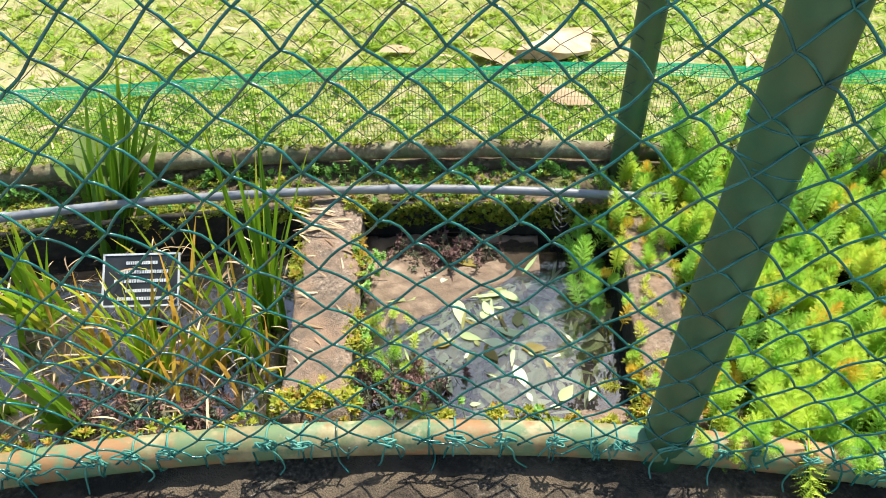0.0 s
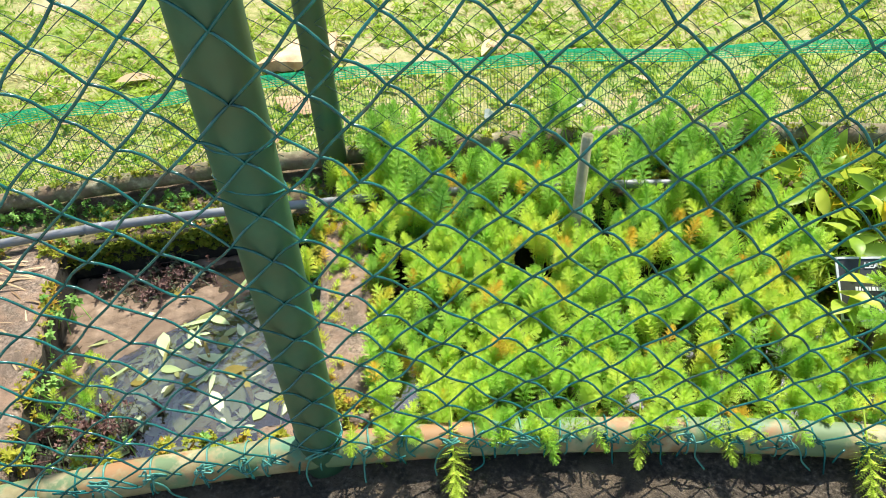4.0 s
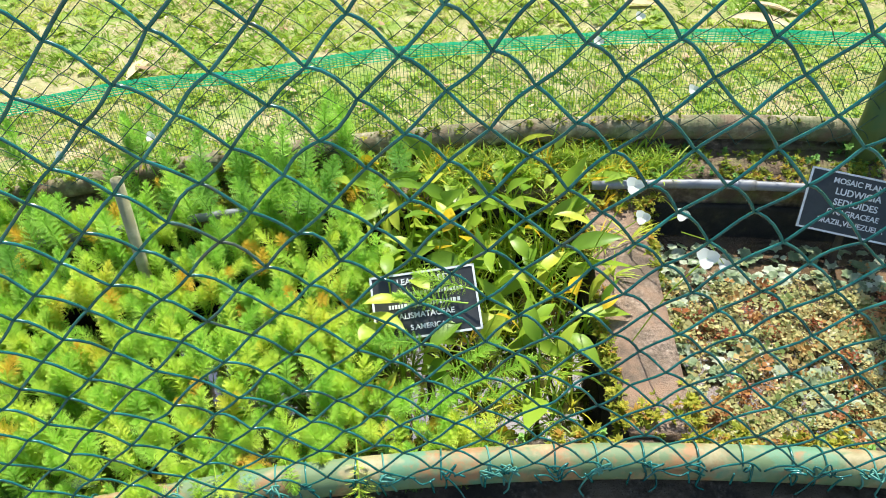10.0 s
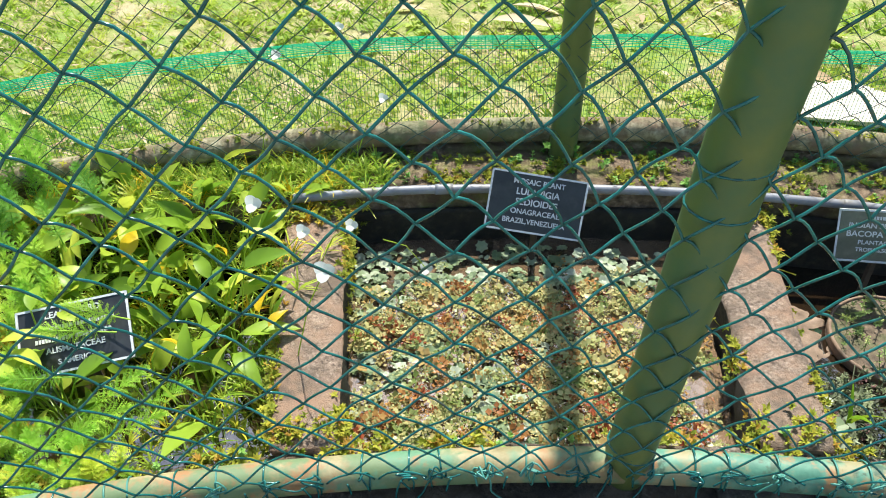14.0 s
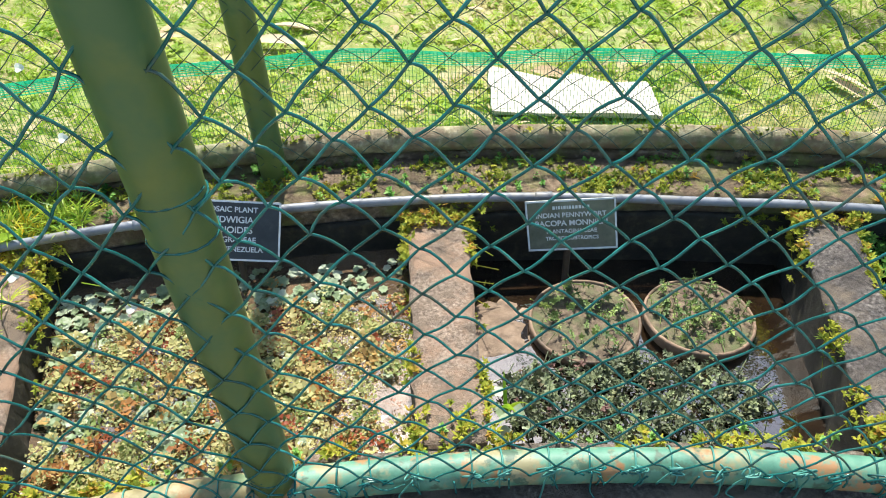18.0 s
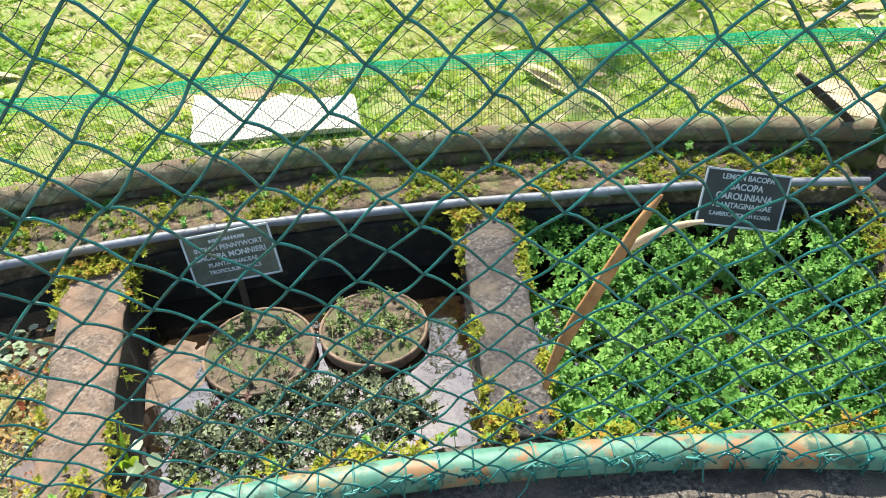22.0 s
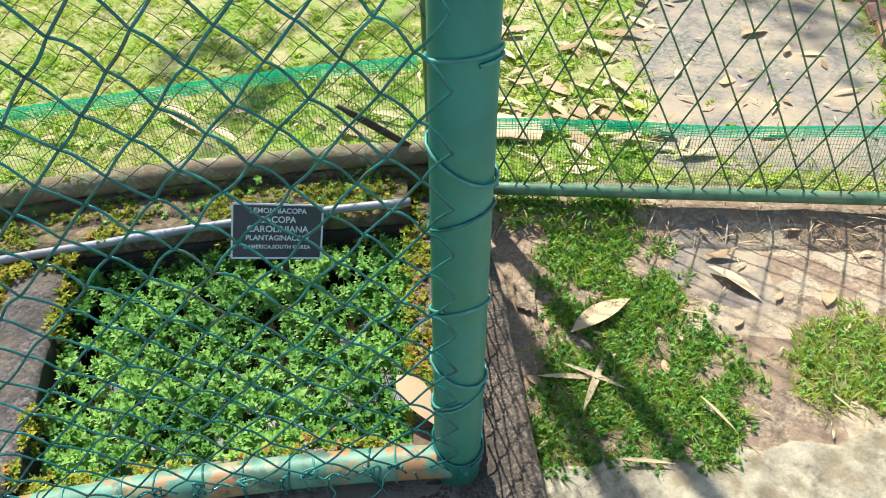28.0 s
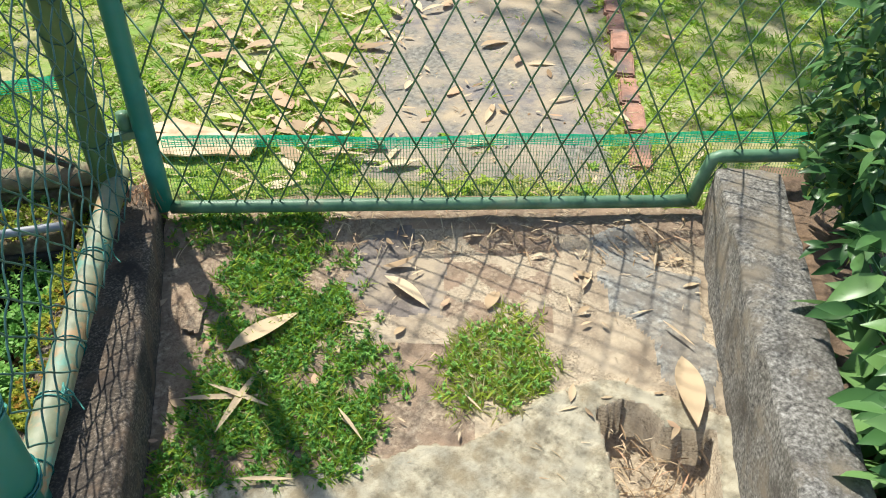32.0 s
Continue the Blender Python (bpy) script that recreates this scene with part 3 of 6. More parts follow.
    mesh_ob("tie_wire", *tube(eased(pts), 0.00175, 5), WIRE_TEAL if mess > 8 else WIRE_GREEN, parent, smooth=True)


def rail_at(a):
    return near_rails[0 if a < -23.74 else 1 if a < 3.86 else 2]


for i in range(78):
    a = -45 + i * 0.968 + rnd.uniform(-0.25, 0.25)
    tan = Vector((math.cos(radians(a)), -math.sin(radians(a)), 0))
    knot(pol(0, a, 0), tan, -pol(1, a).normalized(), rail_at(a), rnd.choice((4, 7, 10, 14)))
for i in range(24):
    a = -45 + i * 3.15 + rnd.uniform(-0.5, 0.5)
    span = rnd.uniform(0.6, 1.7)
    pts = [pol(-0.036 + rnd.gauss(0, 0.004), a + span * k / 5, 0.024 + rnd.gauss(0, 0.009)) for k in range(6)]
    mesh_ob("lacing_wire", *tube(eased(pts), 0.0016, 5), WIRE_GREEN, rail_at(a), smooth=True)
for i in range(74):
    a = col_angle(-18 + i) + rnd.uniform(-0.1, 0.1)
    lean = rnd.uniform(-0.25, 0.25)
    pts = [pol(-0.042, a, 0.03), pol(-0.039, a + lean * 0.5, 0.014), pol(-0.036, a + lean, -0.004 - rnd.uniform(0, 0.012))]
    mesh_ob("wire_end", *tube(eased(pts), 0.0019, 5), WIRE_GREEN, rail_at(a), smooth=True)
for i in range(7):
    d = 0.05 + i * 0.14
    rad_dir = (pol(1, 31.15) - pol(0, 31.15)).normalized()
    wrap(pol(d, 31.15, 0.002 + 0.058 * d), rad_dir, 0.0305, 0.0016, rnd.uniform(1.0, 1.8), rnd.uniform(0.006, 0.03), WIRE_GREEN, end_rail, "tie_wire", rnd.uniform(0, 6))
    if i % 3 == 1:
        knot(pol(d, 31.15, 0.002 + 0.058 * d), rad_dir, Vector((math.cos(radians(31.15)), -math.sin(radians(31.15)), 0)), end_rail, 9)
for i in range(11):
    h = 0.03 + 0.127 * i + rnd.uniform(-0.04, 0.04)
    post_tie(CORNER_FOOT + CORNER_LEAN * (h + 0.055) + Vector((0, 0, h)), 0.0425, 0.0026, rnd.uniform(-0.03, 0.03), rnd.uniform(1.0, 1.5), rnd.uniform(0, 6), WIRE_TEAL if i % 4 else WIRE_GREEN, near_posts[3])
for a, inward, aside in ((-23.75, 0.105, 0.006), (3.87, 0.12, 0.009)):
    for z in (0.05, 0.60, 0.66, 1.0):
        post_tie(pol(0.008 - inward * z, a, z) + aside * z * Vector((math.cos(radians(a)), -math.sin(radians(a)), 0)), 0.0385, 0.0017, rnd.uniform(-0.02, 0.02), 1.1, rnd.uniform(0, 6), WIRE_GREEN, near_posts[1 if a < 0 else 2])
for i in range(9):
    post_tie(pol(0.919 - 0.01 * i, 30.95, 0.08 + 0.1 * i), 0.035, 0.0015, rnd.uniform(-0.03, 0.03), 1.2, rnd.uniform(0, 6), WIRE_DARK, end)


def net(name, line, z0, z1, label):
    """Fine plastic netting: upright and level strands with a doubled top edge."""
    holder = thing(name, label, "netting")
    verts, faces = [], []

    def strand(p, q, w, side):
        n = len(verts)
        verts.extend([p - side * w, p + side * w, q + side * w, q - side * w])
        faces.append((n, n + 1, n + 2, n + 3))
    length = sum((line[i + 1] - line[i]).length for i in range(len(line) - 1))
    marks = []
    step = 0.0085
    for i in range(len(line) - 1):
        d = (line[i + 1] - line[i])
        m = max(1, int(d.length / step))
        for k in range(m):
            marks.append((line[i] + d * (k / m), d.normalized()))
    up = Vector((0, 0, 1))
    def top_of(p):
        return z1 if not callable(z1) else z1(math.degrees(math.atan2(p.x, p.y)))
    for n, (p, d) in enumerate(marks):
        sag = 0.016 * noise.noise(Vector((p.x * 2.2, p.y * 2.2, 1)))
        lean = d.cross(up) * (0.02 * noise.noise(Vector((p.x * 3, p.y * 3, 5))))
        strand(p + up * z0, p + up * (top_of(p) + sag) + lean, 0.0006, d)
    for h in range(int((top_of(marks[0][0]) - z0) / 0.0115)):
        for n in range(0, len(marks) - 6, 6):
            (p, d), (q, e) = marks[n], marks[n + 6]
            f = (h + 0.5) * 0.0115 / (top_of(marks[0][0]) - z0)
            s0, s1 = (0.016 * f * noise.noise(Vector((w.x * 2.2, w.y * 2.2, 1))) for w in (p, q))
            l0 = d.cross(up) * (0.02 * f * noise.noise(Vector((p.x * 3, p.y * 3, 5))))
            l1 = e.cross(up) * (0.02 * f * noise.noise(Vector((q.x * 3, q.y * 3, 5))))
            strand(p + up * (z0 + f * (top_of(p) - z0) + s0) + l0, q + up * (z0 + f * (top_of(q) - z0) + s1) + l1, 0.00035, up)
    mesh_ob("mesh_panel", verts, faces, NET_DARK, holder)["kind"] = "stuff"
    verts, faces = [], []
    for n in range(0, len(marks) - 2, 2):
        (p, d), (q, e) = marks[n], marks[n + 2]
        for h in (0, 0.003, 0.006, 0.010, 0.014, 0.019, 0.025, 0.032):
            s0, s1 = (0.016 * noise.noise(Vector((w.x * 2.2, w.y * 2.2, 1))) for w in (p, q))
            l0 = d.cross(up) * (0.02 * noise.noise(Vector((p.x * 3, p.y * 3, 5)))) + d.cross(up) * 0.002
            l1 = e.cross(up) * (0.02 * noise.noise(Vector((q.x * 3, q.y * 3, 5)))) + d.cross(up) * 0.002
            strand(p + up * (top_of(p) + s0 - h) + l0, q + up * (top_of(q) + s1 - h) + l1, 0.0013, up)
        strand(p + up * (top_of(p) + s0 - 0.034) + l0, p + up * (top_of(p) + s0) + l0, 0.0012, d)
    mesh_ob("hem", verts, faces, NET_GREEN, holder, "bright green folded top edge")["kind"] = "stuff"


net("plastic_net", [pol(0.995, -46 + 0.5 * i, 0) for i in range(154)], -0.02, lambda a: float(np.interp(a, [-45, -37, -30, -25, -20, -14, -9, -3, 1.5, 6, 8.7, 12, 14, 20, 26, 30], [0.21, 0.217, 0.225, 0.242, 0.25, 0.265, 0.285, 0.31, 0.318, 0.31, 0.29, 0.279, 0.28, 0.29, 0.306, 0.33])), "low green plastic net tied behind the back rail")

# Gate
gl, gr = pol(0.965, 32.39), pol(1.03, 48.82)
along = (gr - gl).normalized()
gate = thing("gate", "green steel gate with a welded diamond grille", "gate")
post(gate, gl + Vector((0, 0, -0.07)) - along * 0.02, TOP, 0.027, POST_GREEN, "hinge_stile", "green steel hinge stile")
mesh_ob("bottom_rail", *tube([gl + along * (0.0 + 1.46 * i / 20) + Vector((0, 0, -0.07)) for i in range(20)] + [gr + along * 0.0 + Vector((0, 0, -0.068))], 0.0185, 14), GATE_GREEN, gate, smooth=True)
mesh_ob("rail_step", *tube([gr + Vector((0, 0, -0.075)), gr + along * 0.012 + Vector((0, 0, 0.0)), gr + along * 0.03 + Vector((0, 0, 0.072)), gr + along * 0.05 + Vector((0, 0, 0.078)), gr + along * 0.32 + Vector((0, 0, 0.078))], 0.0185, 14), GATE_GREEN, gate, "stepped-up end of the bottom rail", smooth=True)
post(gate, gr + along * 0.335 + Vector((0, 0, 0.0)), TOP, 0.027, GATE_GREEN, "latch_stile", "green steel stile half hidden by a shrub")
out = Vector((along.y, -along.x, 0))
pitch, slope = 0.098, 0.098 / 0.19
for s in (1, -1):
    for i in range(-15, 34):
        x0, z0, x1, z1 = i * pitch, -0.07, i * pitch + s * slope * (TOP + 0.07), TOP
        lo, hi = 0.0, 1.76
        pts = []
        for t in (0.0, 1.0):
            pts.append((x0 + (x1 - x0) * t, z0 + (z1 - z0) * t))
        (xa, za), (xb, zb) = pts
        dx, dz = xb - xa, zb - za
        t0 = max(0, min((lo - xa) / dx, (hi - xa) / dx))
        t1 = min(1, max((lo - xa) / dx, (hi - xa) / dx))
        za2 = za + dz * t0
        if xa + dx * t0 > 1.47 and za2 < 0.07:
            t0 = max(t0, (0.07 - za) / dz)
            if xa + dx * t0 > hi:
                continue
        if t1 - t0 < 0.02:
            continue
        a, b = gl + along * (xa + dx * t0), gl + along * (xa + dx * t1)
        a.z, b.z = za + dz * t0, za + dz * t1
        mesh_ob("grille_rod", *tube([a + out * 0.003 * s, b + out * 0.003 * s], 0.0026, 6), GATE_GREEN, gate, smooth=True)
hb = gl - along * 0.02
mesh_ob("hinge_bracket", *tube([pol(0.93, 30.95, 0.17), hb + Vector((0, 0, 0.17))], 0.014, 4), GATE_GREEN, gate)
mesh_ob("hinge_pin", *tube([hb - along * 0.045 + Vector((0, 0, 0.155)), hb - along * 0.045 + Vector((0, 0, 0.225))], 0.016, 12), GATE_GREEN, gate, smooth=True)
net("plastic_net", [gl + along * (1.8 * i / 30) - out * 0.035 for i in range(31)], -0.07, 0.13, "low green plastic net behind the gate")
# Planting helpers


def leaf(length, width, n=5, fold=0.3, droop=0.3, belly=0.85, tip=1.0):
    """A blade along +y: two halves folded at the midrib."""
    verts, tris = [], []
    for i in range(n + 1):
        t = i / n
        w = 0.5 * width * max(math.sin(math.pi * min(t ** belly, 1.0)) ** tip, 0.02 if i in (0, n) else 0.05)
        y, z = length * t * (1 - 0.15 * droop * t), -droop * length * t * t * 0.6
        verts += [(-w, y, z + fold * w), (0, y, z), (w, y, z + fold * w)]
    for i in range(n):
        a, b = 3 * i, 3 * i + 3
        tris += [(a, a + 1, b + 1), (a, b + 1, b), (a + 1, a + 2, b + 2), (a + 1, b + 2, b + 1)]
    return np.array(verts, float), np.array(tris, int)


def blend(pieces):
    """Joins (verts, tris) sets, each with its own 4x4 pose."""
    vs, ts, n = [], [], 0
    for (v, t), m in pieces:
        a = np.array(m)
        vs.append(v @ a[:3, :3].T + a[:3, 3])
        ts.append(t + n)
        n += len(v)
    return np.concatenate(vs), np.concatenate(ts)


def turn(rx=0.0, ry=0.0, rz=0.0):
    return Euler((radians(rx), radians(ry), radians(rz))).to_matrix().to_4x4()


def fill_mesh(name, verts, tris, mat, tint=None, smooth=False):
    me = bpy.data.meshes.new(name)
    me.vertices.add(len(verts))
    me.vertices.foreach_set("co", np.ascontiguousarray(verts, np.float32).ravel())
    me.loops.add(3 * len(tris))
    me.loops.foreach_set("vertex_index", np.ascontiguousarray(tris, np.int32).ravel())
    me.polygons.add(len(tris))
    me.polygons.foreach_set("loop_start", np.arange(0, 3 * len(tris), 3, dtype=np.int32))
    me.update(calc_edges=True)
    me.materials.append(mat)
    if tint is not None:
        me.attributes.new("tint", "FLOAT", "POINT").data.foreach_set("value", np.asarray(tint, np.float32))
    if smooth:
        me.polygons.foreach_set("use_smooth", np.ones(len(tris), bool))
    return me


def scatter(name, kinds, spots, mat, label="", category="", parent=None):
    """Many small plants as one mesh; spots are (kind, pose, tint)."""
    vs, ts, tint, n = [], [], [], 0
    for k, m, c in spots:
        v, t = kinds[k % len(kinds)]
        a = np.array(m)
        vs.append(v @ a[:3, :3].T + a[:3, 3])
        ts.append(t + n)
        tint.append(np.full(len(v), c))
        n += len(v)
    ob = new(name, fill_mesh(name, np.concatenate(vs), np.concatenate(ts), mat, np.concatenate(tint)))
    ob.parent = parent
    return tagged(ob, label, category, kind="stuff")


def rod(p, q, r0, r1, sides=3):
    v, f = tube([Vector(p), Vector(q)], [r0, r1], sides, cap=False)
    tris = []
    for a, b, c, d in f:
        tris += [(a, b, c), (a, c, d)]
    return np.array([tuple(x) for x in v]), np.array(tris)


def spot(p, lean=0.0, scale=1.0, g=None):
    g = g or random
    return Matrix.Translation(p) @ turn(g.gauss(0, lean), g.gauss(0, lean), g.uniform(0, 360)) @ Matrix.Scale(scale, 4)


ONE = Matrix.Identity(4)
FEATHER = leaf_mat("feather_foliage", (0.17, 0.40, 0.075), (0.43, 0.70, 0.11), (0.72, 0.82, 0.13), (0.78, 0.56, 0.08), 0.5, 0.46)
BURHEAD = leaf_mat("burhead_foliage", (0.08, 0.20, 0.022), (0.29, 0.46, 0.045), (0.58, 0.66, 0.09), (0.78, 0.52, 0.03), 0.38, 0.46)
BACOPA = leaf_mat("bacopa_foliage", (0.05, 0.16, 0.03), (0.165, 0.37, 0.07), (0.31, 0.53, 0.13), None, 0.5, 0.36)
DUSKY = leaf_mat("dusky_foliage", (0.07, 0.078, 0.05), (0.19, 0.22, 0.13), (0.34, 0.39, 0.20), (0.20, 0.11, 0.10), 0.5, 0.25)
MOSAIC = leaf_mat("mosaic_foliage", (0.16, 0.24, 0.06), (0.50, 0.47, 0.21), (0.46, 0.25, 0.08), (0.29, 0.075, 0.035), 0.35, 0.3)
PALE = leaf_mat("pale_floating_foliage", (0.16, 0.23, 0.11), (0.31, 0.39, 0.23), (0.50, 0.55, 0.42), None, 0.45, 0.3)
MOSS = leaf_mat("moss_foliage", (0.10, 0.15, 0.016), (0.27, 0.32, 0.035), (0.50, 0.47, 0.06), (0.48, 0.28, 0.05), 0.7, 0.4)
GRASS = leaf_mat("grass_foliage", (0.17, 0.34, 0.04), (0.36, 0.50, 0.06), (0.54, 0.60, 0.12), (0.66, 0.56, 0.31), 0.5, 0.5)
REED = leaf_mat("reed_foliage", (0.08, 0.19, 0.015), (0.21, 0.37, 0.02), (0.48, 0.48, 0.04), (0.60, 0.34, 0.06), 0.4, 0.42)
SHRUB = leaf_mat("shrub_foliage", (0.03, 0.09, 0.028), (0.085, 0.19, 0.06), (0.17, 0.30, 0.10), (0.26, 0.32, 0.06), 0.35, 0.3)
DRY = leaf_mat("dry_leaf", (0.25, 0.15, 0.08), (0.50, 0.355, 0.22), (0.68, 0.53, 0.36), (0.45, 0.24, 0.14), 0.75, 0.15)
SUBMERGED = leaf_mat("submerged_foliage", (0.26, 0.20, 0.05), (0.42, 0.52, 0.25), (0.68, 0.76, 0.48), None, 0.3, 0.2)
PETAL = leaf_mat("white_petal", (0.75, 0.78, 0.72), (0.8, 0.82, 0.78), (0.82, 0.83, 0.8), None, 0.5, 0.3)

# Parrot feather


def barbed(length, g):
    pieces = [(leaf(length, 0.0019, 2, 0.0, 0.5), ONE)]
    for i in range(5):
        y = length * (0.22 + 0.16 * i)
        for s in (-1, 1):
            ll = length * (0.30 - 0.03 * abs(i - 1.5))
            v = np.array([(0, y, -0.18 * length * (y / length) ** 2), (0, y + 0.0024, -0.18 * length * (y / length) ** 2), (s * ll * 0.8, y + ll * 0.75, 0.05 * ll - 0.2 * length * (y / length) ** 2)])
            pieces.append(((v, np.array([(0, 1, 2)])), ONE))
    return blend(pieces)


def plume(g, height):
    pieces = [(rod((0, 0, -0.03), (0, 0, height), 0.0015, 0.0008), ONE)]
    n = int(height / 0.0052)
    for i in range(n):
        t = i / (n - 1)
        ll = 0.0205 * (0.72 + 0.5 * math.sin(math.pi * min(1, t * 0.95))) * (1.0 if t < 0.8 else 1.25 - 0.9 * (t - 0.55))
        b = barbed(ll, g)
        for k in range(5):
            m = Matrix.Translation((0, 0, height * t)) @ turn(0, 0, 72 * k + 37 * i + g.uniform(-9, 9)) @ turn(18 + 58 * t ** 1.6 + g.uniform(-8, 8), 0, 0)
            pieces.append((b, m))
    return blend(pieces)


g = random.Random(11)
plumes = [plume(g, h) for h in (0.045, 0.055, 0.065, 0.075, 0.085)]
spots = []


def feather_here(d, a):
    right = -10.6 + 3.0 * max(0.0, 0.32 - d) / 0.32
    left = (-22.5 if d < 0.42 else -24.6) + 0.9 * noise.noise(Vector((d * 6, 3, 1)))
    if a < -22.5 and d < 0.8 and noise.noise(Vector((d * 8, a * 1.2, 14))) < 0.1:
        return False
    return left < a < right + 0.8 * noise.noise(Vector((d * 7, 0, 0))) and not (d > 0.74 and noise.noise(Vector((d * 7, a * 0.5, 4))) < -0.05)


while len(spots) < 1800:
    d, a = g.uniform(0.0, 0.97), g.uniform(-25.2, -7.2)
    if not feather_here(d, a):
        continue
    hump = 0.055 * noise.noise(Vector((d * 6, a * 0.42, 2))) + 0.03 * math.sin(min(max(d / 0.85, 0), 1) * math.pi)
    if noise.noise(Vector((d * 11, a * 0.85, 21))) < -0.27:
        continue
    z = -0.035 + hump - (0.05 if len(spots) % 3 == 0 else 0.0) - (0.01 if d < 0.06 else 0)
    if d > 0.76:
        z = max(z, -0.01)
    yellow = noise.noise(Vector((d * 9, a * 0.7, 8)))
    # every third plume stands lower; the shade between plumes is put into its tint
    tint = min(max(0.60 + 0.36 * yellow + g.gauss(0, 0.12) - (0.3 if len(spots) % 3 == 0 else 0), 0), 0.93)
    if g.random() < 0.035:
        tint = 1.0
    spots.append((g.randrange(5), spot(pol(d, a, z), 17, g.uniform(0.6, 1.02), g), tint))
for i in range(150):
    d, a = g.uniform(0.62, 0.97), g.uniform(-22.5, -9.6)
    if noise.noise(Vector((d * 8, a * 0.6, 31))) > -0.12:
        spots.append((g.choice((3, 4, 4)), spot(pol(d, a, g.uniform(-0.01, 0.085) if d < 0.8 else g.uniform(0.0, 0.12)), 11, g.uniform(0.9, 1.35), g), min(max(g.gauss(0.3, 0.16), 0), 0.9)))
for i in range(34):
    a = g.uniform(-22.6, -13.0)
    spots.append((g.randrange(5), Matrix.Translation(pol(g.uniform(0.0, 0.03), a, g.uniform(-0.01, 0.03))) @ turn(0, 0, -a + g.gauss(0, 25)) @ turn(g.gauss(48, 18), 0, 0) @ Matrix.Scale(g.uniform(0.6, 0.95), 4), g.uniform(0.35, 0.8)))
for i in range(80):
    spots.append((g.randrange(3), spot(pol(g.uniform(0.1, 0.78), g.gauss(-23.5, 0.5), -0.035), 30, g.uniform(0.35, 0.7), g), g.choice((1.0, 0.9, 0.8, 0.5))))
for i in range(26):
    spots.append((g.randrange(4), spot(pol(g.uniform(0.42, 0.74), g.uniform(-25.3, -24.1), g.uniform(-0.12, -0.03)), 35, g.uniform(0.7, 1.1), g), g.uniform(0.0, 0.4)))
for i in range(22):
    spots.append((g.randrange(2), spot(pol(g.uniform(0.12, 0.45), g.gauss(-30.6, 0.45), g.uniform(-0.14, -0.10)), 30, g.uniform(0.5, 0.8), g), g.uniform(0.4, 0.9)))
for a in (-11.0, -20.6):
    spots.append((4, Matrix.Translation(pol(0.0, a, 0.035)) @ turn(0, 0, -a) @ turn(118, 0, 0) @ Matrix.Scale(1.35, 4), 0.75))
for d, a, z, rz, tilt in ((0.33, -8.2, 0.10, 75, -88), (0.31, -8.6, 0.085, 95, -80), (0.24, -9.4, 0.05, 120, -60), (0.2, -8.7, 0.01, -60, -70), (0.16, -9.2, 0.0, -75, -78), (0.13, -8.4, 0.0, -70, -82), (0.12, -9.8, 0.01, -80, -72), (0.2, -7.9, -0.02, -65, -80)):
    spots.append((4, Matrix.Translation(pol(d, a, z)) @ turn(0, 0, rz) @ turn(tilt, 0, 0) @ Matrix.Scale(1.15, 4), g.uniform(0.3, 0.6)))
for a in (-23.0, -22.2, -18.4, -17.3, -16.1, -15.0, -14.2, -12.6):
    spots.append((g.randrange(2, 5), Matrix.Translation(pol(0.01, a, 0.03)) @ turn(0, 0, -a + g.uniform(-30, 30)) @ turn(g.uniform(70, 112), 0, 0) @ Matrix.Scale(g.uniform(0.6, 0.95), 4), g.uniform(0.4, 0.9)))
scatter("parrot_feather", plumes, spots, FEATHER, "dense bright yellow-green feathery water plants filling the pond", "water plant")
bm = bmesh.new()
bmesh.ops.create_cone(bm, segments=14, radius1=0.0125, radius2=0.0125, depth=0.34, cap_ends=False)
inner = bmesh.ops.create_cone(bm, segments=14, radius1=0.0095, radius2=0.0095, depth=0.34, cap_ends=False)
tops = [e for e in bm.edges if e.is_boundary and all(v.co.z > 0.1 for v in e.verts)]
bmesh.ops.bridge_loops(bm, edges=tops)
TUBE_GREY = surface("dirty_plastic", [(0.3, (0.26, 0.245, 0.15)), (0.7, (0.46, 0.43, 0.29))], 25, 0.6, 0.2, 0.002, stains=[(0.24, 0.23, 0.12)], stain_scale=12)
pipe_stub = part("upright_pipe", bm, TUBE_GREY, None, smooth=True)
pipe_stub.matrix_world = Matrix.Translation(pol(0.60, -16.65, 0.071)) @ turn(-3, 2, 0)
tagged(pipe_stub, "short grey plastic pipe standing open-ended among feathery plants", "pipe")

# Burhead plants: broad leaves on stalks
g = random.Random(12)
broad = [fill_mesh("blade", *leaf(l, w, 7, f, dr, b), BURHEAD, np.full(24, c), True) for l, w, f, dr, b, c in
         ((0.115, 0.040, 0.35, 0.5, 0.85, 0.2), (0.095, 0.036, 0.3, 0.8, 0.8, 0.42), (0.135, 0.042, 0.35, 0.4, 0.9, 0.5), (0.085, 0.038, 0.25, 0.9, 0.75, 0.68), (0.105, 0.032, 0.4, 0.6, 0.9, 0.86), (0.08, 0.034, 0.45, 0.8, 0.8, 0.99))]


def burhead(d, a, n, reach, label):
    base = pol(d, a, -0.12)
    hold = thing("burhead_plant", label, "water plant", base, group="burhead plants")
    for i in range(n):
        w = g.uniform(0, 2 * math.pi)
        tall, wide = g.uniform(0.05, 0.19) * reach, g.uniform(0.02, 0.085) * reach
        tip = Vector((wide * math.cos(w), wide * math.sin(w), tall))
        mid = tip * 0.5 + Vector((0, 0, 0.03))
        mesh_ob("stalk", *tube([Vector((0, 0, -0.075)), mid, tip], [0.0028, 0.0022, 0.0016], 5), BURHEAD, hold, tint=[0.55] * 15)
        kind = 5 if g.random() < 0.09 else g.randrange(5)
        blade = new("leaf", broad[kind])
        blade.parent = hold
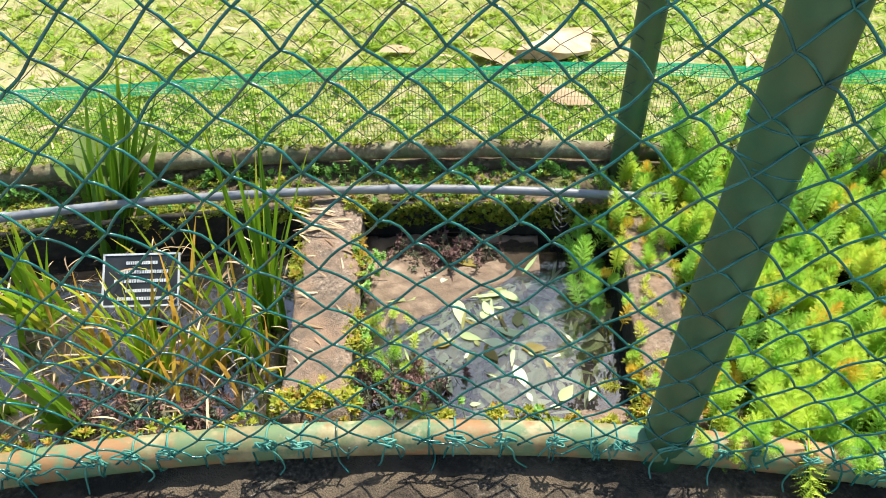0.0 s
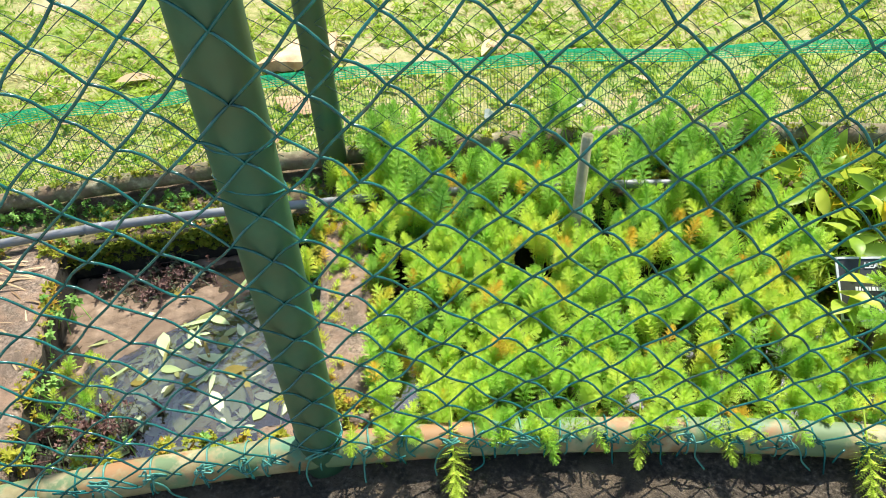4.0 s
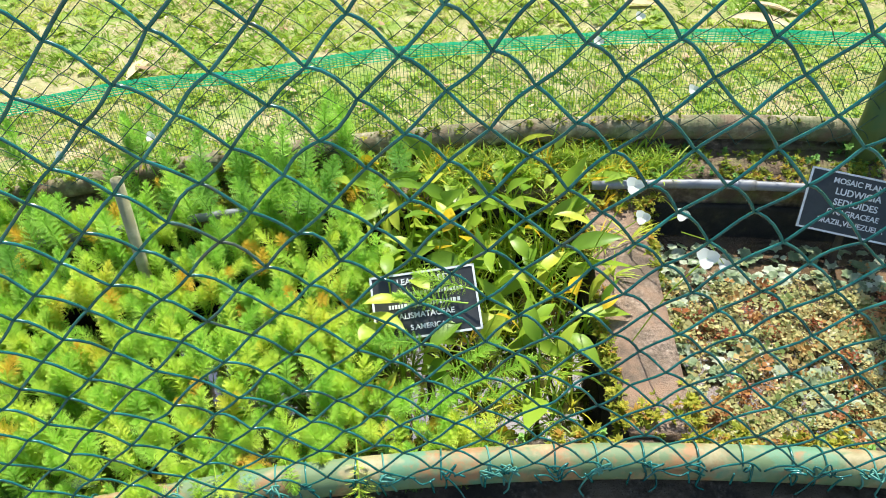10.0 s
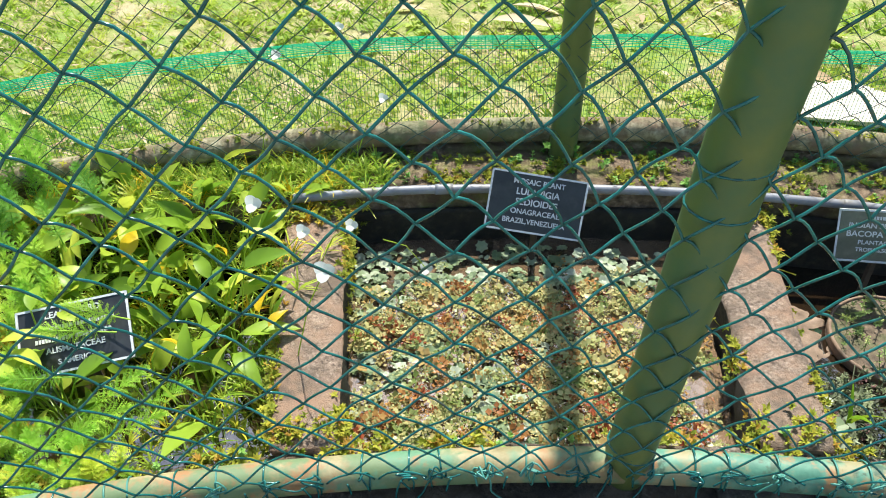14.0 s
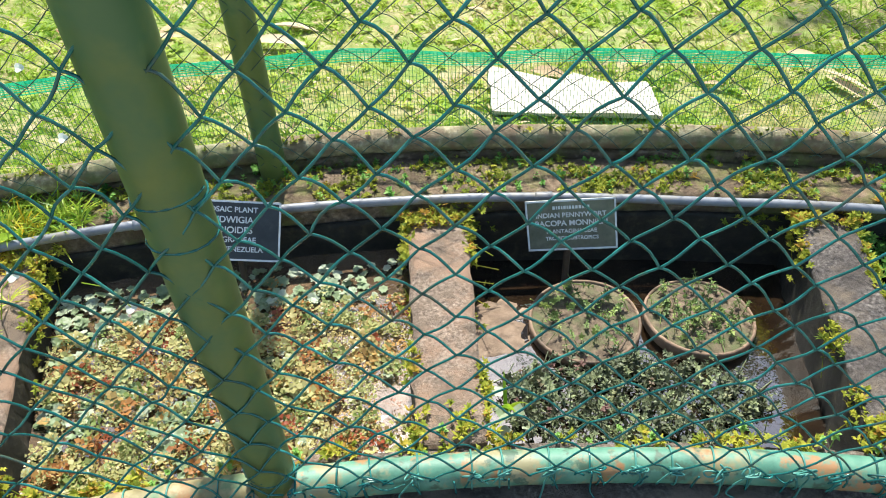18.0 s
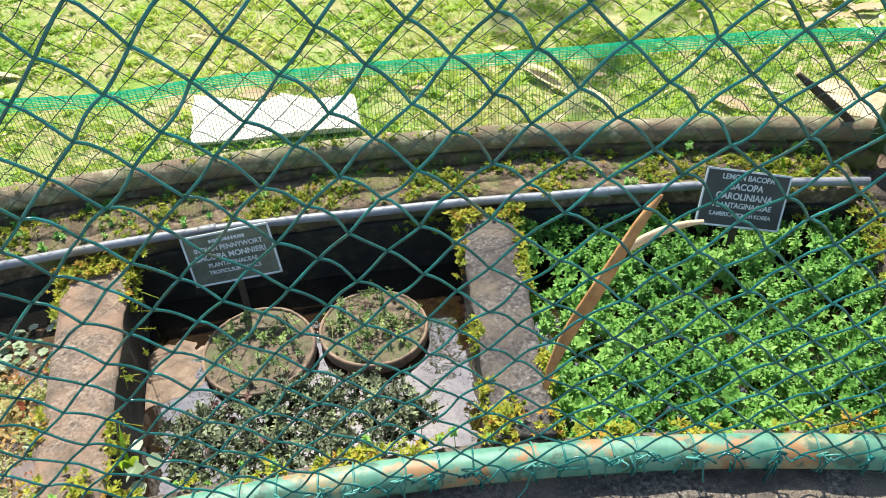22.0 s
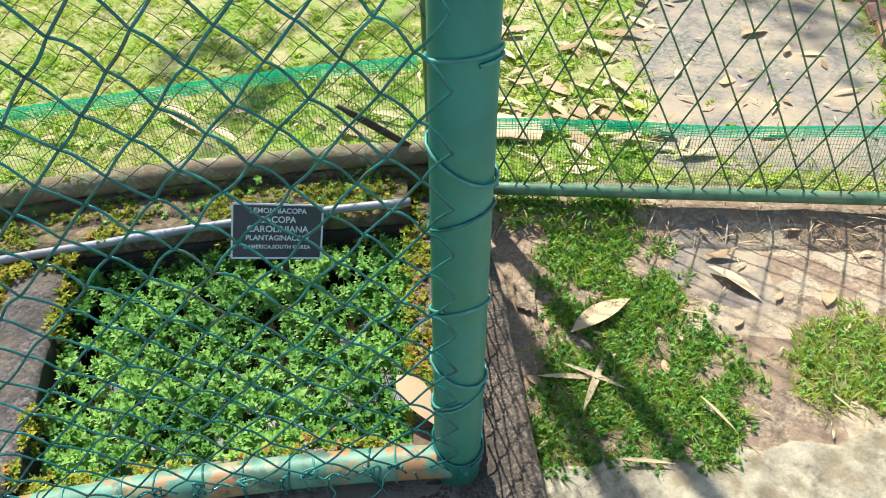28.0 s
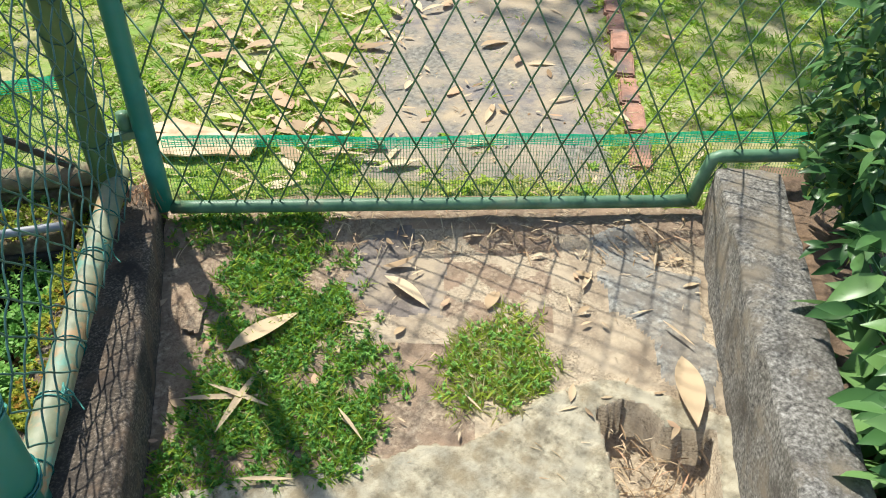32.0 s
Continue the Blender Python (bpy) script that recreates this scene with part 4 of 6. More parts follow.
        blade.matrix_local = Matrix.Translation(tip) @ turn(0, 0, math.degrees(w) - 90) @ turn(g.uniform(-10, 85), g.uniform(-60, 60), g.uniform(-50, 50)) @ Matrix.Scale(g.uniform(0.55, 1.15), 4)


for n, (d, a) in enumerate(((0.78, -10.8), (0.70, -9.4), (0.84, -8.6), (0.62, -8.0), (0.74, -7.0), (0.54, -7.0), (0.62, -5.8), (0.80, -5.4), (0.46, -6.2), (0.50, -9.0), (0.87, -7.2), (0.56, -10.4), (0.66, -6.6), (0.72, -8.2), (0.82, -9.8), (0.58, -9.6), (0.46, -7.6), (0.36, -6.6), (0.38, -5.3), (0.27, -9.9), (0.30, -8.0), (0.22, -6.4))):
    burhead(d, a, 10 if n < 17 else 6, 1.0 if n < 15 else 0.75, "broad-leaved green water plant, some leaves turning yellow")
lean = thing("burhead_plant", "broad-leaved green water plant leaning over its sign", "water plant", pol(0.27, -9.9, -0.12), group="burhead plants")
for a, d, z, rz, tilt, kind, sc in ((-10.9, 0.25, 0.06, -30, 12, 3, 1.0), (-10.4, 0.24, 0.045, -10, 30, 1, 1.1), (-9.75, 0.25, 0.075, 60, 15, 4, 0.95), (-9.2, 0.24, 0.03, -40, 25, 0, 0.9), (-10.75, 0.31, 0.095, -70, 8, 4, 0.9), (-9.1, 0.33, 0.10, 50, 20, 3, 0.8), (-10.1, 0.36, 0.115, 10, 25, 1, 0.8)):
    at = pol(d, a, z) - Vector(lean.location)
    mesh_ob("stalk", *tube([Vector((0, 0, -0.075)), at * 0.5 + Vector((0, 0, 0.02)), at], [0.0026, 0.0022, 0.0016], 5), BURHEAD, lean, tint=[0.55] * 15)
    blade = new("leaf", broad[kind])
    blade.parent = lean
    blade.matrix_local = Matrix.Translation(at) @ turn(0, 0, rz) @ turn(tilt, 0, 0) @ Matrix.Scale(sc, 4)
# wiry undergrowth between them
fine = []
for i in range(3):
    pieces = []
    for k in range(14):
        ll = g.uniform(0.03, 0.07)
        pieces.append((leaf(ll, 0.0035, 3, 0.1, 0.7), turn(g.uniform(35, 85), 0, g.uniform(0, 360))))
    fine.append(blend(pieces))
spots = []
while len(spots) < 460:
    d, a = g.uniform(0.1, 0.95) if len(spots) < 280 else g.uniform(0.7, 0.92), g.uniform(-11.5, -3.4) if len(spots) < 280 else g.uniform(-9.0, -1.6)
    if (d < 0.45 and g.random() < 0.8) or (d < 0.76 and a > -4.75 and g.random() < 0.85):
        continue
    z = -0.10 if d < 0.74 and a < -4.7 else -0.02 if d < 0.77 else 0.012
    spots.append((g.randrange(3), spot(pol(d, a, z), 12, g.uniform(0.7, 1.3), g), min(1, max(0, g.gauss(0.62, 0.25)))))
scatter("wiry_weed", fine, spots, BURHEAD, "thin wiry yellow-green weeds tangled between broad leaves", "weed")

# White flowers
petal = fill_mesh("petal", *leaf(0.0175, 0.019, 6, 0.12, 0.12, 0.66, 0.5), PETAL, np.full(21, 0.5), True)
for d, a, z, sc in ((0.461, -3.67, 0.155, 0.95), (0.509, -2.51, 0.124, 0.9), (0.24, -2.9, 0.243, 1.2), (0.342, -4.4, 0.321, 1.0), (0.614, -0.64, -0.105, 1.0), (0.877, -4.3, 0.336, 0.8), (0.872, -1.63, 0.214, 0.8), (1.095, -2.79, 0.297, 0.8), (0.88, -16.3, 0.17, 0.8), (0.93, -18.9, 0.12, 0.9)):
    p = pol(d, a, z)
    fl = thing("white_flower", "small white three-petalled flower on a thin bent stem", "flower", p, group="white flowers")
    for k in range(3):
        o = new("petal", petal)
        o.parent = fl
        o.matrix_local = turn(44, 0, 0) @ turn(0, 0, 120 * k + 40 * sc) @ turn(8 + 9 * k, 6 * k, 0) @ Matrix.Scale(1.05 * sc, 4)
    foot = pol(d + 0.05, a - 1.2, -0.05) - p
    mesh_ob("stem", *tube([Vector((0, 0, 0)), foot * 0.45 + Vector((0, 0, 0.03)), foot], 0.0013, 5), BURHEAD, fl, tint=[0.6] * 15)

# Mosaic plant rosettes on the water
g = random.Random(13)


def rosette(g, rings, size):
    pieces = []
    d = np.array([(0, 0, 0), (0.5, 0.5, 0.08), (0, 1, 0.0), (-0.5, 0.5, 0.08)]) * 0.0085
    for r in range(rings):
        n = 5 + 4 * r
        for k in range(n):
            if g.random() < 0.22:
                continue
            m = turn(0, 0, 360 * k / n + 31 * r + g.uniform(-22, 22)) @ Matrix.Translation((0, 0.002 + 0.0078 * r * g.uniform(0.7, 1.25), 0.006 - 0.0015 * r + g.uniform(-0.002, 0.006))) @ turn(g.uniform(-15, 45), g.uniform(-30, 30), 0) @ Matrix.Scale(size * g.uniform(0.6, 1.5), 4)
            pieces.append(((d, np.array([(0, 1, 2), (0, 2, 3)])), m))
    return blend(pieces)


mosaics = [rosette(g, r, s) for r, s in ((2, 1.3), (3, 1.05), (3, 0.85), (4, 1.0), (4, 1.15), (2, 1.6), (3, 1.3), (1, 1.5))]
pads = [blend([(leaf(0.02, 0.019, 3, 0.25, 0.3, 0.7), turn(g.uniform(8, 30), 0, 51 * k + g.uniform(-12, 12))) for k in range(7)]) for i in range(2)]
spots, pale = [], []
while len(spots) < 1050:
    d, a = g.uniform(0.09, 0.70), g.uniform(-2.7, 7.1)
    patch = noise.noise(Vector((d * 5, a * 0.45, 6)))
    if (a > 6.2 and g.random() < 0.6) or (d > 0.6 and g.random() < 0.5) or (a > 4.5 and d < 0.5 and g.random() < 0.25):
        continue
    if patch < -0.12 and g.random() < 0.55 or d > 0.56:
        pale.append((g.randrange(2), spot(pol(d, a, WATER_Z + g.uniform(0.003, 0.015)), 16, g.uniform(0.4, 0.95), g), g.random()))
        if len(pale) < 420:
            continue
    tint = g.choice((0.1, 0.3, 0.4, 0.45, 0.5, 0.62, 0.8, 0.95)) + 0.2 * noise.noise(Vector((d * 11, a * 0.9, 1)))
    spots.append((g.randrange(8), spot(pol(d, a, WATER_Z + g.uniform(0.002, 0.02)), 14, g.uniform(0.4, 1.0), g), min(max(tint, 0), 1)))
scatter("mosaic_plant", mosaics, spots, MOSAIC, "floating rosettes of tiny red, yellow and green diamond leaves", "water plant")
scatter("floating_weed", pads, pale, PALE, "pale green floating rosettes among the red-leaved plants", "water plant")
bpads = [leaf(0.08, 0.03, 5, 0.08, 0.05, 0.75), leaf(0.06, 0.03, 5, -0.05, 0.05, 0.75), leaf(0.10, 0.012, 5, 0.05, 0.05)]
spots = []
while len(spots) < 700:
    d, a = g.gauss(0.38, 0.12), g.gauss(-27.6, 1.6)
    if 0.12 < d < 0.62 and -30.6 < a < -24.6 and noise.noise(Vector((d * 5, a * 0.4, 3))) > -0.2:
        spots.append((g.randrange(3), Matrix.Translation(pol(d, a, WATER_Z + (g.uniform(-0.02, -0.003) if g.random() < 0.93 else 0.003))) @ turn(g.gauss(0, 3), g.gauss(0, 3), g.uniform(0, 360)) @ Matrix.Scale(g.uniform(0.25, 1.05), 4), min(1, max(0, g.gauss(0.4, 0.3)))))
scatter("floating_leaves", bpads, spots, SUBMERGED, "pale submerged lily leaves floating on blue-brown water", "water plant")

# Small-leaved sprigs: bacopa bed, pots, dusky plants


def sprig(g, levels, ll, ww, spread, rise):
    pieces = []
    for r in range(levels):
        t = r / max(1, levels - 1)
        for k in range(4 if r < levels - 1 else 5):
            m = Matrix.Translation((0, 0, rise * t)) @ turn(0, 0, 90 * k + 45 * r + g.uniform(-14, 14)) @ turn(8 + spread * t + g.uniform(-10, 10), 0, 0) @ Matrix.Scale(g.uniform(0.8, 1.1) * (1 - 0.35 * t), 4)
            pieces.append((leaf(ll, ww, 3, 0.25, 0.4, 0.7), m))
    pieces.append((rod((0, 0, -0.05), (0, 0, rise), 0.0012, 0.0008), ONE))
    return blend(pieces)


g = random.Random(14)
sprigs = [sprig(g, 4, 0.0205, 0.0115, 55, 0.024) for i in range(4)]
spots = []
while len(spots) < 1250:
    d, a = g.uniform(0.075, 0.765), g.uniform(19.9, 29.95)
    if noise.noise(Vector((d * 13, a * 1.1, 9))) < -0.45:
        continue
    hump = 0.02 * noise.noise(Vector((d * 7, a * 0.6, 0)))
    tint = min(max(0.52 + 0.5 * noise.noise(Vector((d * 5, a * 0.4, 4))) + g.gauss(0, 0.16), 0), 1)
    # rows beside the front and back walls: shade put in as a lower tint
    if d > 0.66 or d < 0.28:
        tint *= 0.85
    spots.append((g.randrange(4), spot(pol(d, a, -0.085 + hump + g.uniform(-0.02, 0.012)), 16, g.uniform(0.7, 1.25), g), tint))
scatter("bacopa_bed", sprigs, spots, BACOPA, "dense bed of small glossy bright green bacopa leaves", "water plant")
small = [sprig(g, 3, 0.010, 0.0055, 50, 0.016) for i in range(3)]
spots = []
while len(spots) < 480:
    d, a = g.uniform(0.10, 0.46), g.uniform(9.6, 17.2)
    if ((a - 13.1) / 3.7) ** 2 + ((d - 0.27) / 0.145) ** 2 > 1 + 0.4 * noise.noise(Vector((d * 20, a, 2))):
        continue
    spots.append((g.randrange(3), spot(pol(d, a, LOW_WATER_Z + g.uniform(0.0, 0.03)), 30, g.uniform(1.0, 1.8), g), min(max(g.gauss(0.45, 0.25), 0), 1)))
scatter("dusky_weed", small, spots, DUSKY, "dull grey-green small-leaved weeds lying on dark water", "water plant")
spots = []
for cd, ca, n in ((0.215, -30.3, 110), (0.66, -28.9, 90), (0.17, -36.0, 70), (0.2, -38.5, 70)):
    for i in range(n):
        spots.append((g.randrange(3), spot(pol(g.gauss(cd, 0.035), g.gauss(ca, 0.7), WATER_Z + g.uniform(0, 0.03)), 30, g.uniform(0.9, 1.6), g), 1.0 if g.random() < 0.6 else 0.2))
scatter("reddish_weed", small, spots, DUSKY, "clumps of dull reddish-brown water weed", "water plant")


def pot(d, a, r, tilt, herb_count):
    at = pol(d, a, -0.275)
    hold = thing("plant_pot", "round terracotta pot sunk in the pond, planted with small herbs", "plant pot", at, group="pots in the pond")
    prof = [(0.72 * r, 0), (0.94 * r, 0.075), (0.96 * r, 0.085), (r, 0.09), (1.01 * r, 0.112), (0.995 * r, 0.117), (0.955 * r, 0.117), (0.95 * r, 0.108)]
    verts, faces, n = [], [], 36
    for rr, z in prof:
        for k in range(n):
            w = 2 * math.pi * k / n
            verts.append(Vector((rr * math.cos(w), rr * math.sin(w), z + 0.002 * noise.noise(Vector((math.cos(w) * 3, math.sin(w) * 3, a))))))
    for i in range(len(prof) - 1):
        for k in range(n):
            faces.append((i * n + k, i * n + (k + 1) % n, (i + 1) * n + (k + 1) % n, (i + 1) * n + k))
    mesh_ob("pot_wall", verts, faces, TERRACOTTA, hold, smooth=True)
    disc = [Vector((0, 0, 0.119))] + [Vector((0.955 * r * math.cos(2 * math.pi * k / 24), 0.955 * r * math.sin(2 * math.pi * k / 24), 0.112)) for k in range(24)]
    mesh_ob("potting_soil", disc, [(0, k + 1, (k + 1) % 24 + 1) for k in range(24)], POT_SOIL, hold, smooth=True)
    sp = []
    for i in range(herb_count):
        w, q = g.uniform(0, 6.283), 0.88 * r * math.sqrt(g.random())
        sp.append((g.randrange(3), spot(Vector((q * math.cos(w), q * math.sin(w), 0.121 + 0.03 * g.random() ** 2)), 34, g.uniform(0.7, 1.4), g), min(max(g.gauss(0.38, 0.25), 0), 1)))
    herbs = scatter("herb_growth", small, sp, POT_HERB, "", "", hold)
    herbs["kind"] = "stuff"
    hold.rotation_euler = (radians(tilt), radians(-tilt), 0)
    return hold


POT_HERB = leaf_mat("pot_herb_foliage", (0.09, 0.14, 0.05), (0.22, 0.31, 0.10), (0.42, 0.50, 0.15), None, 0.5, 0.25)
POT_SOIL = surface("algae_covered_soil", [(0.3, (0.05, 0.034, 0.022)), (0.55, (0.14, 0.10, 0.066)), (0.75, (0.25, 0.19, 0.13))], 60, 0.85, 0.8, 0.004, stains=[(0.09, 0.10, 0.04)], stain_scale=14)
pot(0.505, 12.3, 0.131, 2.0, 60)
pot(0.515, 15.55, 0.129, -1.5, 95)
tagged(arc_block("mud_shoal", (0.40, 0.43), (0.64, 0.58), 9.05, 10.8, -0.25, -0.187, SILT, 0.006, 0.12, 12, 76.0), "orange-brown silt beside the plant pots", "mud", group="silt in the ponds")
tagged(arc_block("mud_shoal", (0.34, 0.60), 0.745, -31.4, -26.2, -0.25, -0.128, SILT, 0.008, 0.2, 12, 79.0), "bank of tan silt at the back of the pond", "mud", group="silt in the ponds")
# Reeds in the first pond
g = random.Random(21)


def sword(length, width, bend, n=7):
    verts, tris = [], []
    for i in range(n + 1):
        t = i / n
        w = 0.5 * width * (1 - 0.25 * t) * (1 - max(0, t - 0.6) / 0.42)
        y, z = bend * length * t * t, length * t * (1 - 0.35 * abs(bend) * t)
        verts += [(-w, y, z), (0, y - 0.25 * w, z), (w, y, z)]
    for i in range(n):
        a, b = 3 * i, 3 * i + 3
        tris += [(a, a + 1, b + 1), (a, b + 1, b), (a + 1, a + 2, b + 2), (a + 1, b + 2, b + 1)]
    return np.array(verts), np.array(tris)


def reed_clump(d, a, n, tall, wide, lean, tone, label):
    hold = thing("reed_clump", label, "reeds", pol(d, a, -0.14), group="reeds in the first pond")
    for i in range(int(1.15 * n)):
        ll = 1.18 * tall * g.uniform(0.45, 1.1)
        v, t = sword(ll, wide * g.uniform(0.7, 1.15), g.uniform(0.1, 0.55))
        ob = new("blade", fill_mesh("blade", v, t, REED, np.full(len(v), min(1, max(0, g.gauss(tone + 0.24, 0.28)))), True))
        ob.parent = hold
        ob.matrix_local = Matrix.Translation((g.gauss(0, 0.03), g.gauss(0, 0.03), 0)) @ turn(g.gauss(0, lean), g.gauss(0, lean), g.uniform(0, 360))


def blade_fan(base, mean, spread, n, wide, tone, label):
    """Upright sword blades that fan out from one root towards a mean tip."""
    root = pol(*base)
    hold = thing("reed_clump", label, "reeds", root, group="reeds in the first pond")
    for i in range(n):
        foot = Vector((g.gauss(0, 0.016), g.gauss(0, 0.012), 0))
        tip = foot + (pol(*mean) + Vector((g.gauss(0, spread), g.gauss(0, spread), g.gauss(0, spread))) - root) * g.uniform(0.5, 1.08)
        v, t = sword(tip.length, wide * g.uniform(0.65, 1.15), g.uniform(-0.03, 0.12), 9)
        shade = min(1, max(0, g.gauss(tone, 0.13)))
        tints = np.array([min(1.0, max(0.0, shade + (0.5 if k // 3 >= 8 and g.random() < 0.6 else 0.0) + (0.18 if k % 3 == 0 else 0.0))) for k in range(len(v))])
        ob = new("blade", fill_mesh("blade", v, t, REED, tints, True))
        ob.parent = hold
        ob.matrix_local = Matrix.Translation(foot) @ (tip - foot).to_track_quat("Z", "Y").to_matrix().to_4x4() @ turn(0, 0, g.gauss(-base[1], 40) + 180 * g.randrange(2))


blade_fan((0.745, -38.75, -0.14), (0.95, -37.6, 0.34), 0.045, 15, 0.025, 0.05, "tall clump of dark green sword blades at the pond's back")
blade_fan((0.735, -39.2, -0.14), (0.92, -39.2, 0.26), 0.05, 9, 0.023, 0.08, "tall clump of dark green sword blades at the pond's back")
blade_fan((0.43, -34.1, -0.14), (0.44, -33.75, 0.46), 0.06, 17, 0.016, 0.22, "tall clump of green and yellow-edged blades beside the partition")
blade_fan((0.33, -34.4, -0.14), (0.36, -34.9, 0.20), 0.06, 11, 0.015, 0.3, "clump of green blades with yellow edges beside the partition")
blade_fan((0.19, -38.7, -0.14), (0.14, -39.7, 0.16), 0.05, 14, 0.024, 0.14, "clump of broad green sword blades behind the rail")
blade_fan((0.24, -40.8, -0.14), (0.24, -41.4, 0.20), 0.06, 13, 0.021, 0.25, "clump of broad green sword blades behind the rail")
blade_fan((0.52, -40.6, -0.14), (0.55, -41.4, 0.16), 0.06, 10, 0.02, 0.35, "clump of broad green sword blades with yellow edges")
blade_fan((0.30, -36.9, -0.14), (0.36, -37.5, 0.12), 0.05, 12, 0.013, 0.4, "clump of narrow green and yellowing reed blades in mud")
for d, a, n, wide, tone in ((0.36, -36.9, 7, 0.010, 0.7), (0.33, -37.7, 6, 0.010, 0.6), (0.28, -36.1, 6, 0.009, 0.75), (0.24, -37.0, 5, 0.010, 0.7), (0.30, -35.6, 8, 0.012, 0.6), (0.34, -37.0, 8, 0.013, 0.5), (0.40, -38.6, 9, 0.012, 0.55), (0.45, -34.3, 12, 0.010, 0.5), (0.26, -34.3, 9, 0.010, 0.55), (0.55, -36.4, 10, 0.011, 0.5), (0.5, -40.5, 12, 0.014, 0.4)):
    reed_clump(d, a, n, 0.23, wide, 15, tone, "clump of narrow green and yellowing reed blades in mud")
spots = []
strips = [leaf(0.09, 0.005, 4, 0.2, 0.5), leaf(0.06, 0.004, 4, 0.2, 0.9)]
for i in range(420):
    spots.append((g.randrange(2), Matrix.Translation(pol(g.uniform(0.09, 0.66), g.uniform(-42, -33.4), WATER_Z + 0.004 + 0.13 * g.random() ** 2)) @ turn(g.gauss(0, 28), g.gauss(0, 28), g.uniform(0, 360)) @ Matrix.Scale(g.uniform(0.5, 1.2), 4), g.random()))
for i in range(22):
    spots.append((0, Matrix.Translation(pol(g.uniform(0.60, 0.79), g.uniform(-33.6, -32.3), g.uniform(-0.014, 0.004))) @ turn(g.gauss(2, 4), g.gauss(0, 12), g.gauss(-62, 20)) @ Matrix.Scale(g.uniform(0.7, 1.6), 4), g.uniform(0.3, 0.8)))
for i in range(24):
    spots.append((g.randrange(2), Matrix.Translation(pol(g.uniform(0.12, 0.74), g.choice((g.uniform(-33.1, -31.5), g.gauss(-33.1, 0.15))), -0.014)) @ turn(g.gauss(0, 4), g.gauss(0, 6), g.gauss(-62, 45)) @ Matrix.Scale(g.uniform(0.5, 1.2), 4), g.random()))
scatter("dead_reed_litter", strips, spots, DRY, "dead brown reed blades lying over wet mud", "plant litter")
BROAD_DULL = leaf_mat("dull_broad_foliage", (0.06, 0.11, 0.015), (0.13, 0.20, 0.03), (0.22, 0.26, 0.05), None, 0.6, 0.3)
big = fill_mesh("blade", *leaf(0.26, 0.11, 8, 0.25, 0.35, 0.8), BROAD_DULL, np.full(27, 0.3), True)
hold = thing("broad_leaf_plant", "large dull green leaves browning at the edges behind reeds", "plant", pol(0.80, -38.6, -0.06))
for rz, tilt, sc in ((88, 22, 1.0), (70, 48, 0.95), (-50, 62, 0.85)):
    o = new("leaf", big)
    o.parent = hold
    o.matrix_local = Matrix.Translation((0, 0, 0.05)) @ turn(0, 0, rz) @ turn(tilt, 0, 0) @ Matrix.Scale(sc, 4)
mesh_ob("stalk", *tube([Vector((0, 0, 0)), Vector((0, 0, 0.07))], 0.006, 6), REED, hold, tint=[0.4] * 12)

# Moss and weeds on the ledges and along the partitions
g = random.Random(22)
tufts = []
for i in range(4):
    pieces = []
    for k in range(9):
        pieces.append((leaf(g.uniform(0.006, 0.013), 0.0042, 2, 0.2, 0.4), turn(g.uniform(10, 70), 0, g.uniform(0, 360))))
    tufts.append(blend(pieces))
weeds = [sprig(g, 3, 0.013, 0.010, 45, 0.012) for i in range(3)]
spots, herbs = [], []


def moss_at(d, a, z, n, sd, sa, tone=0.6):
    for i in range(n):
        t = min(max(g.gauss(tone, 0.22), 0), 1)
        spots.append((g.randrange(4), spot(pol(g.gauss(d, sd), g.gauss(a, sa), z + g.uniform(-0.004, 0.008)), 14, g.uniform(0.7, 1.5), g), t))


for i in range(640):
    a = g.uniform(-46, 29.6)
    if noise.noise(Vector((a * 0.33, 5, 0))) > -0.1:
        moss_at(g.uniform(0.775, 0.86), a, far_z(a) - 0.048, 8, 0.014, 0.25, 0.5 + 0.3 * noise.noise(Vector((a * 0.5, 1, 0))))
    if g.random() < (0.95 if a < -2 else 0.6):
        herbs.append((g.randrange(3), spot(pol(g.uniform(0.77, 0.93), a, far_z(a) - 0.048), 18, g.uniform(0.6, 1.2), g), min(max(g.gauss(0.5, 0.25), 0), 1)))
for i in range(420):
    a = g.uniform(-46, -22.5) if i < 260 else g.uniform(-22, 29.5)
    if i < 260 or noise.noise(Vector((a * 0.5, 3, 7))) > 0.0:
        herbs.append((g.randrange(3), spot(pol(g.uniform(0.895, 0.925), a, far_z(a) + g.uniform(-0.06, -0.015)), 35, g.uniform(0.6, 1.2), g), min(max(g.gauss(0.45, 0.25), 0), 1)))
for i in range(70):
    a = g.uniform(-46, 20)
    moss_at(0.944, a, far_z(a) + 0.027, 6, 0.006, 0.35, 0.4)
for i in range(150):
    a = g.uniform(-46, 29.6)
    moss_at(g.uniform(0.86, 0.915), a, far_z(a) - 0.048, 7, 0.012, 0.25, 0.45)
for n, (a0, a1) in enumerate(DIVIDERS):
    for edge in (a0, a1):
        for d in np.arange(0.09, 0.76, 0.016):
            if noise.noise(Vector((d * 7, edge * 3, 0))) > 0.08 or d < 0.13 or d > 0.70:
                moss_at(d, edge, -0.028, 6, 0.010, 0.09, 0.66)
                moss_at(d, edge + (-0.12 if edge == a0 else 0.12), -0.06, 3, 0.010, 0.05, 0.55)
    for i in range(14):
        moss_at(g.choice((0.11, 0.72)), g.uniform(a0, a1), -0.016, 9, 0.016, 0.2, 0.72)
for i in range(190):
    moss_at(g.uniform(0.048, 0.085), g.uniform(-44, 29.5), -0.03, 6, 0.009, 0.14, 0.66)
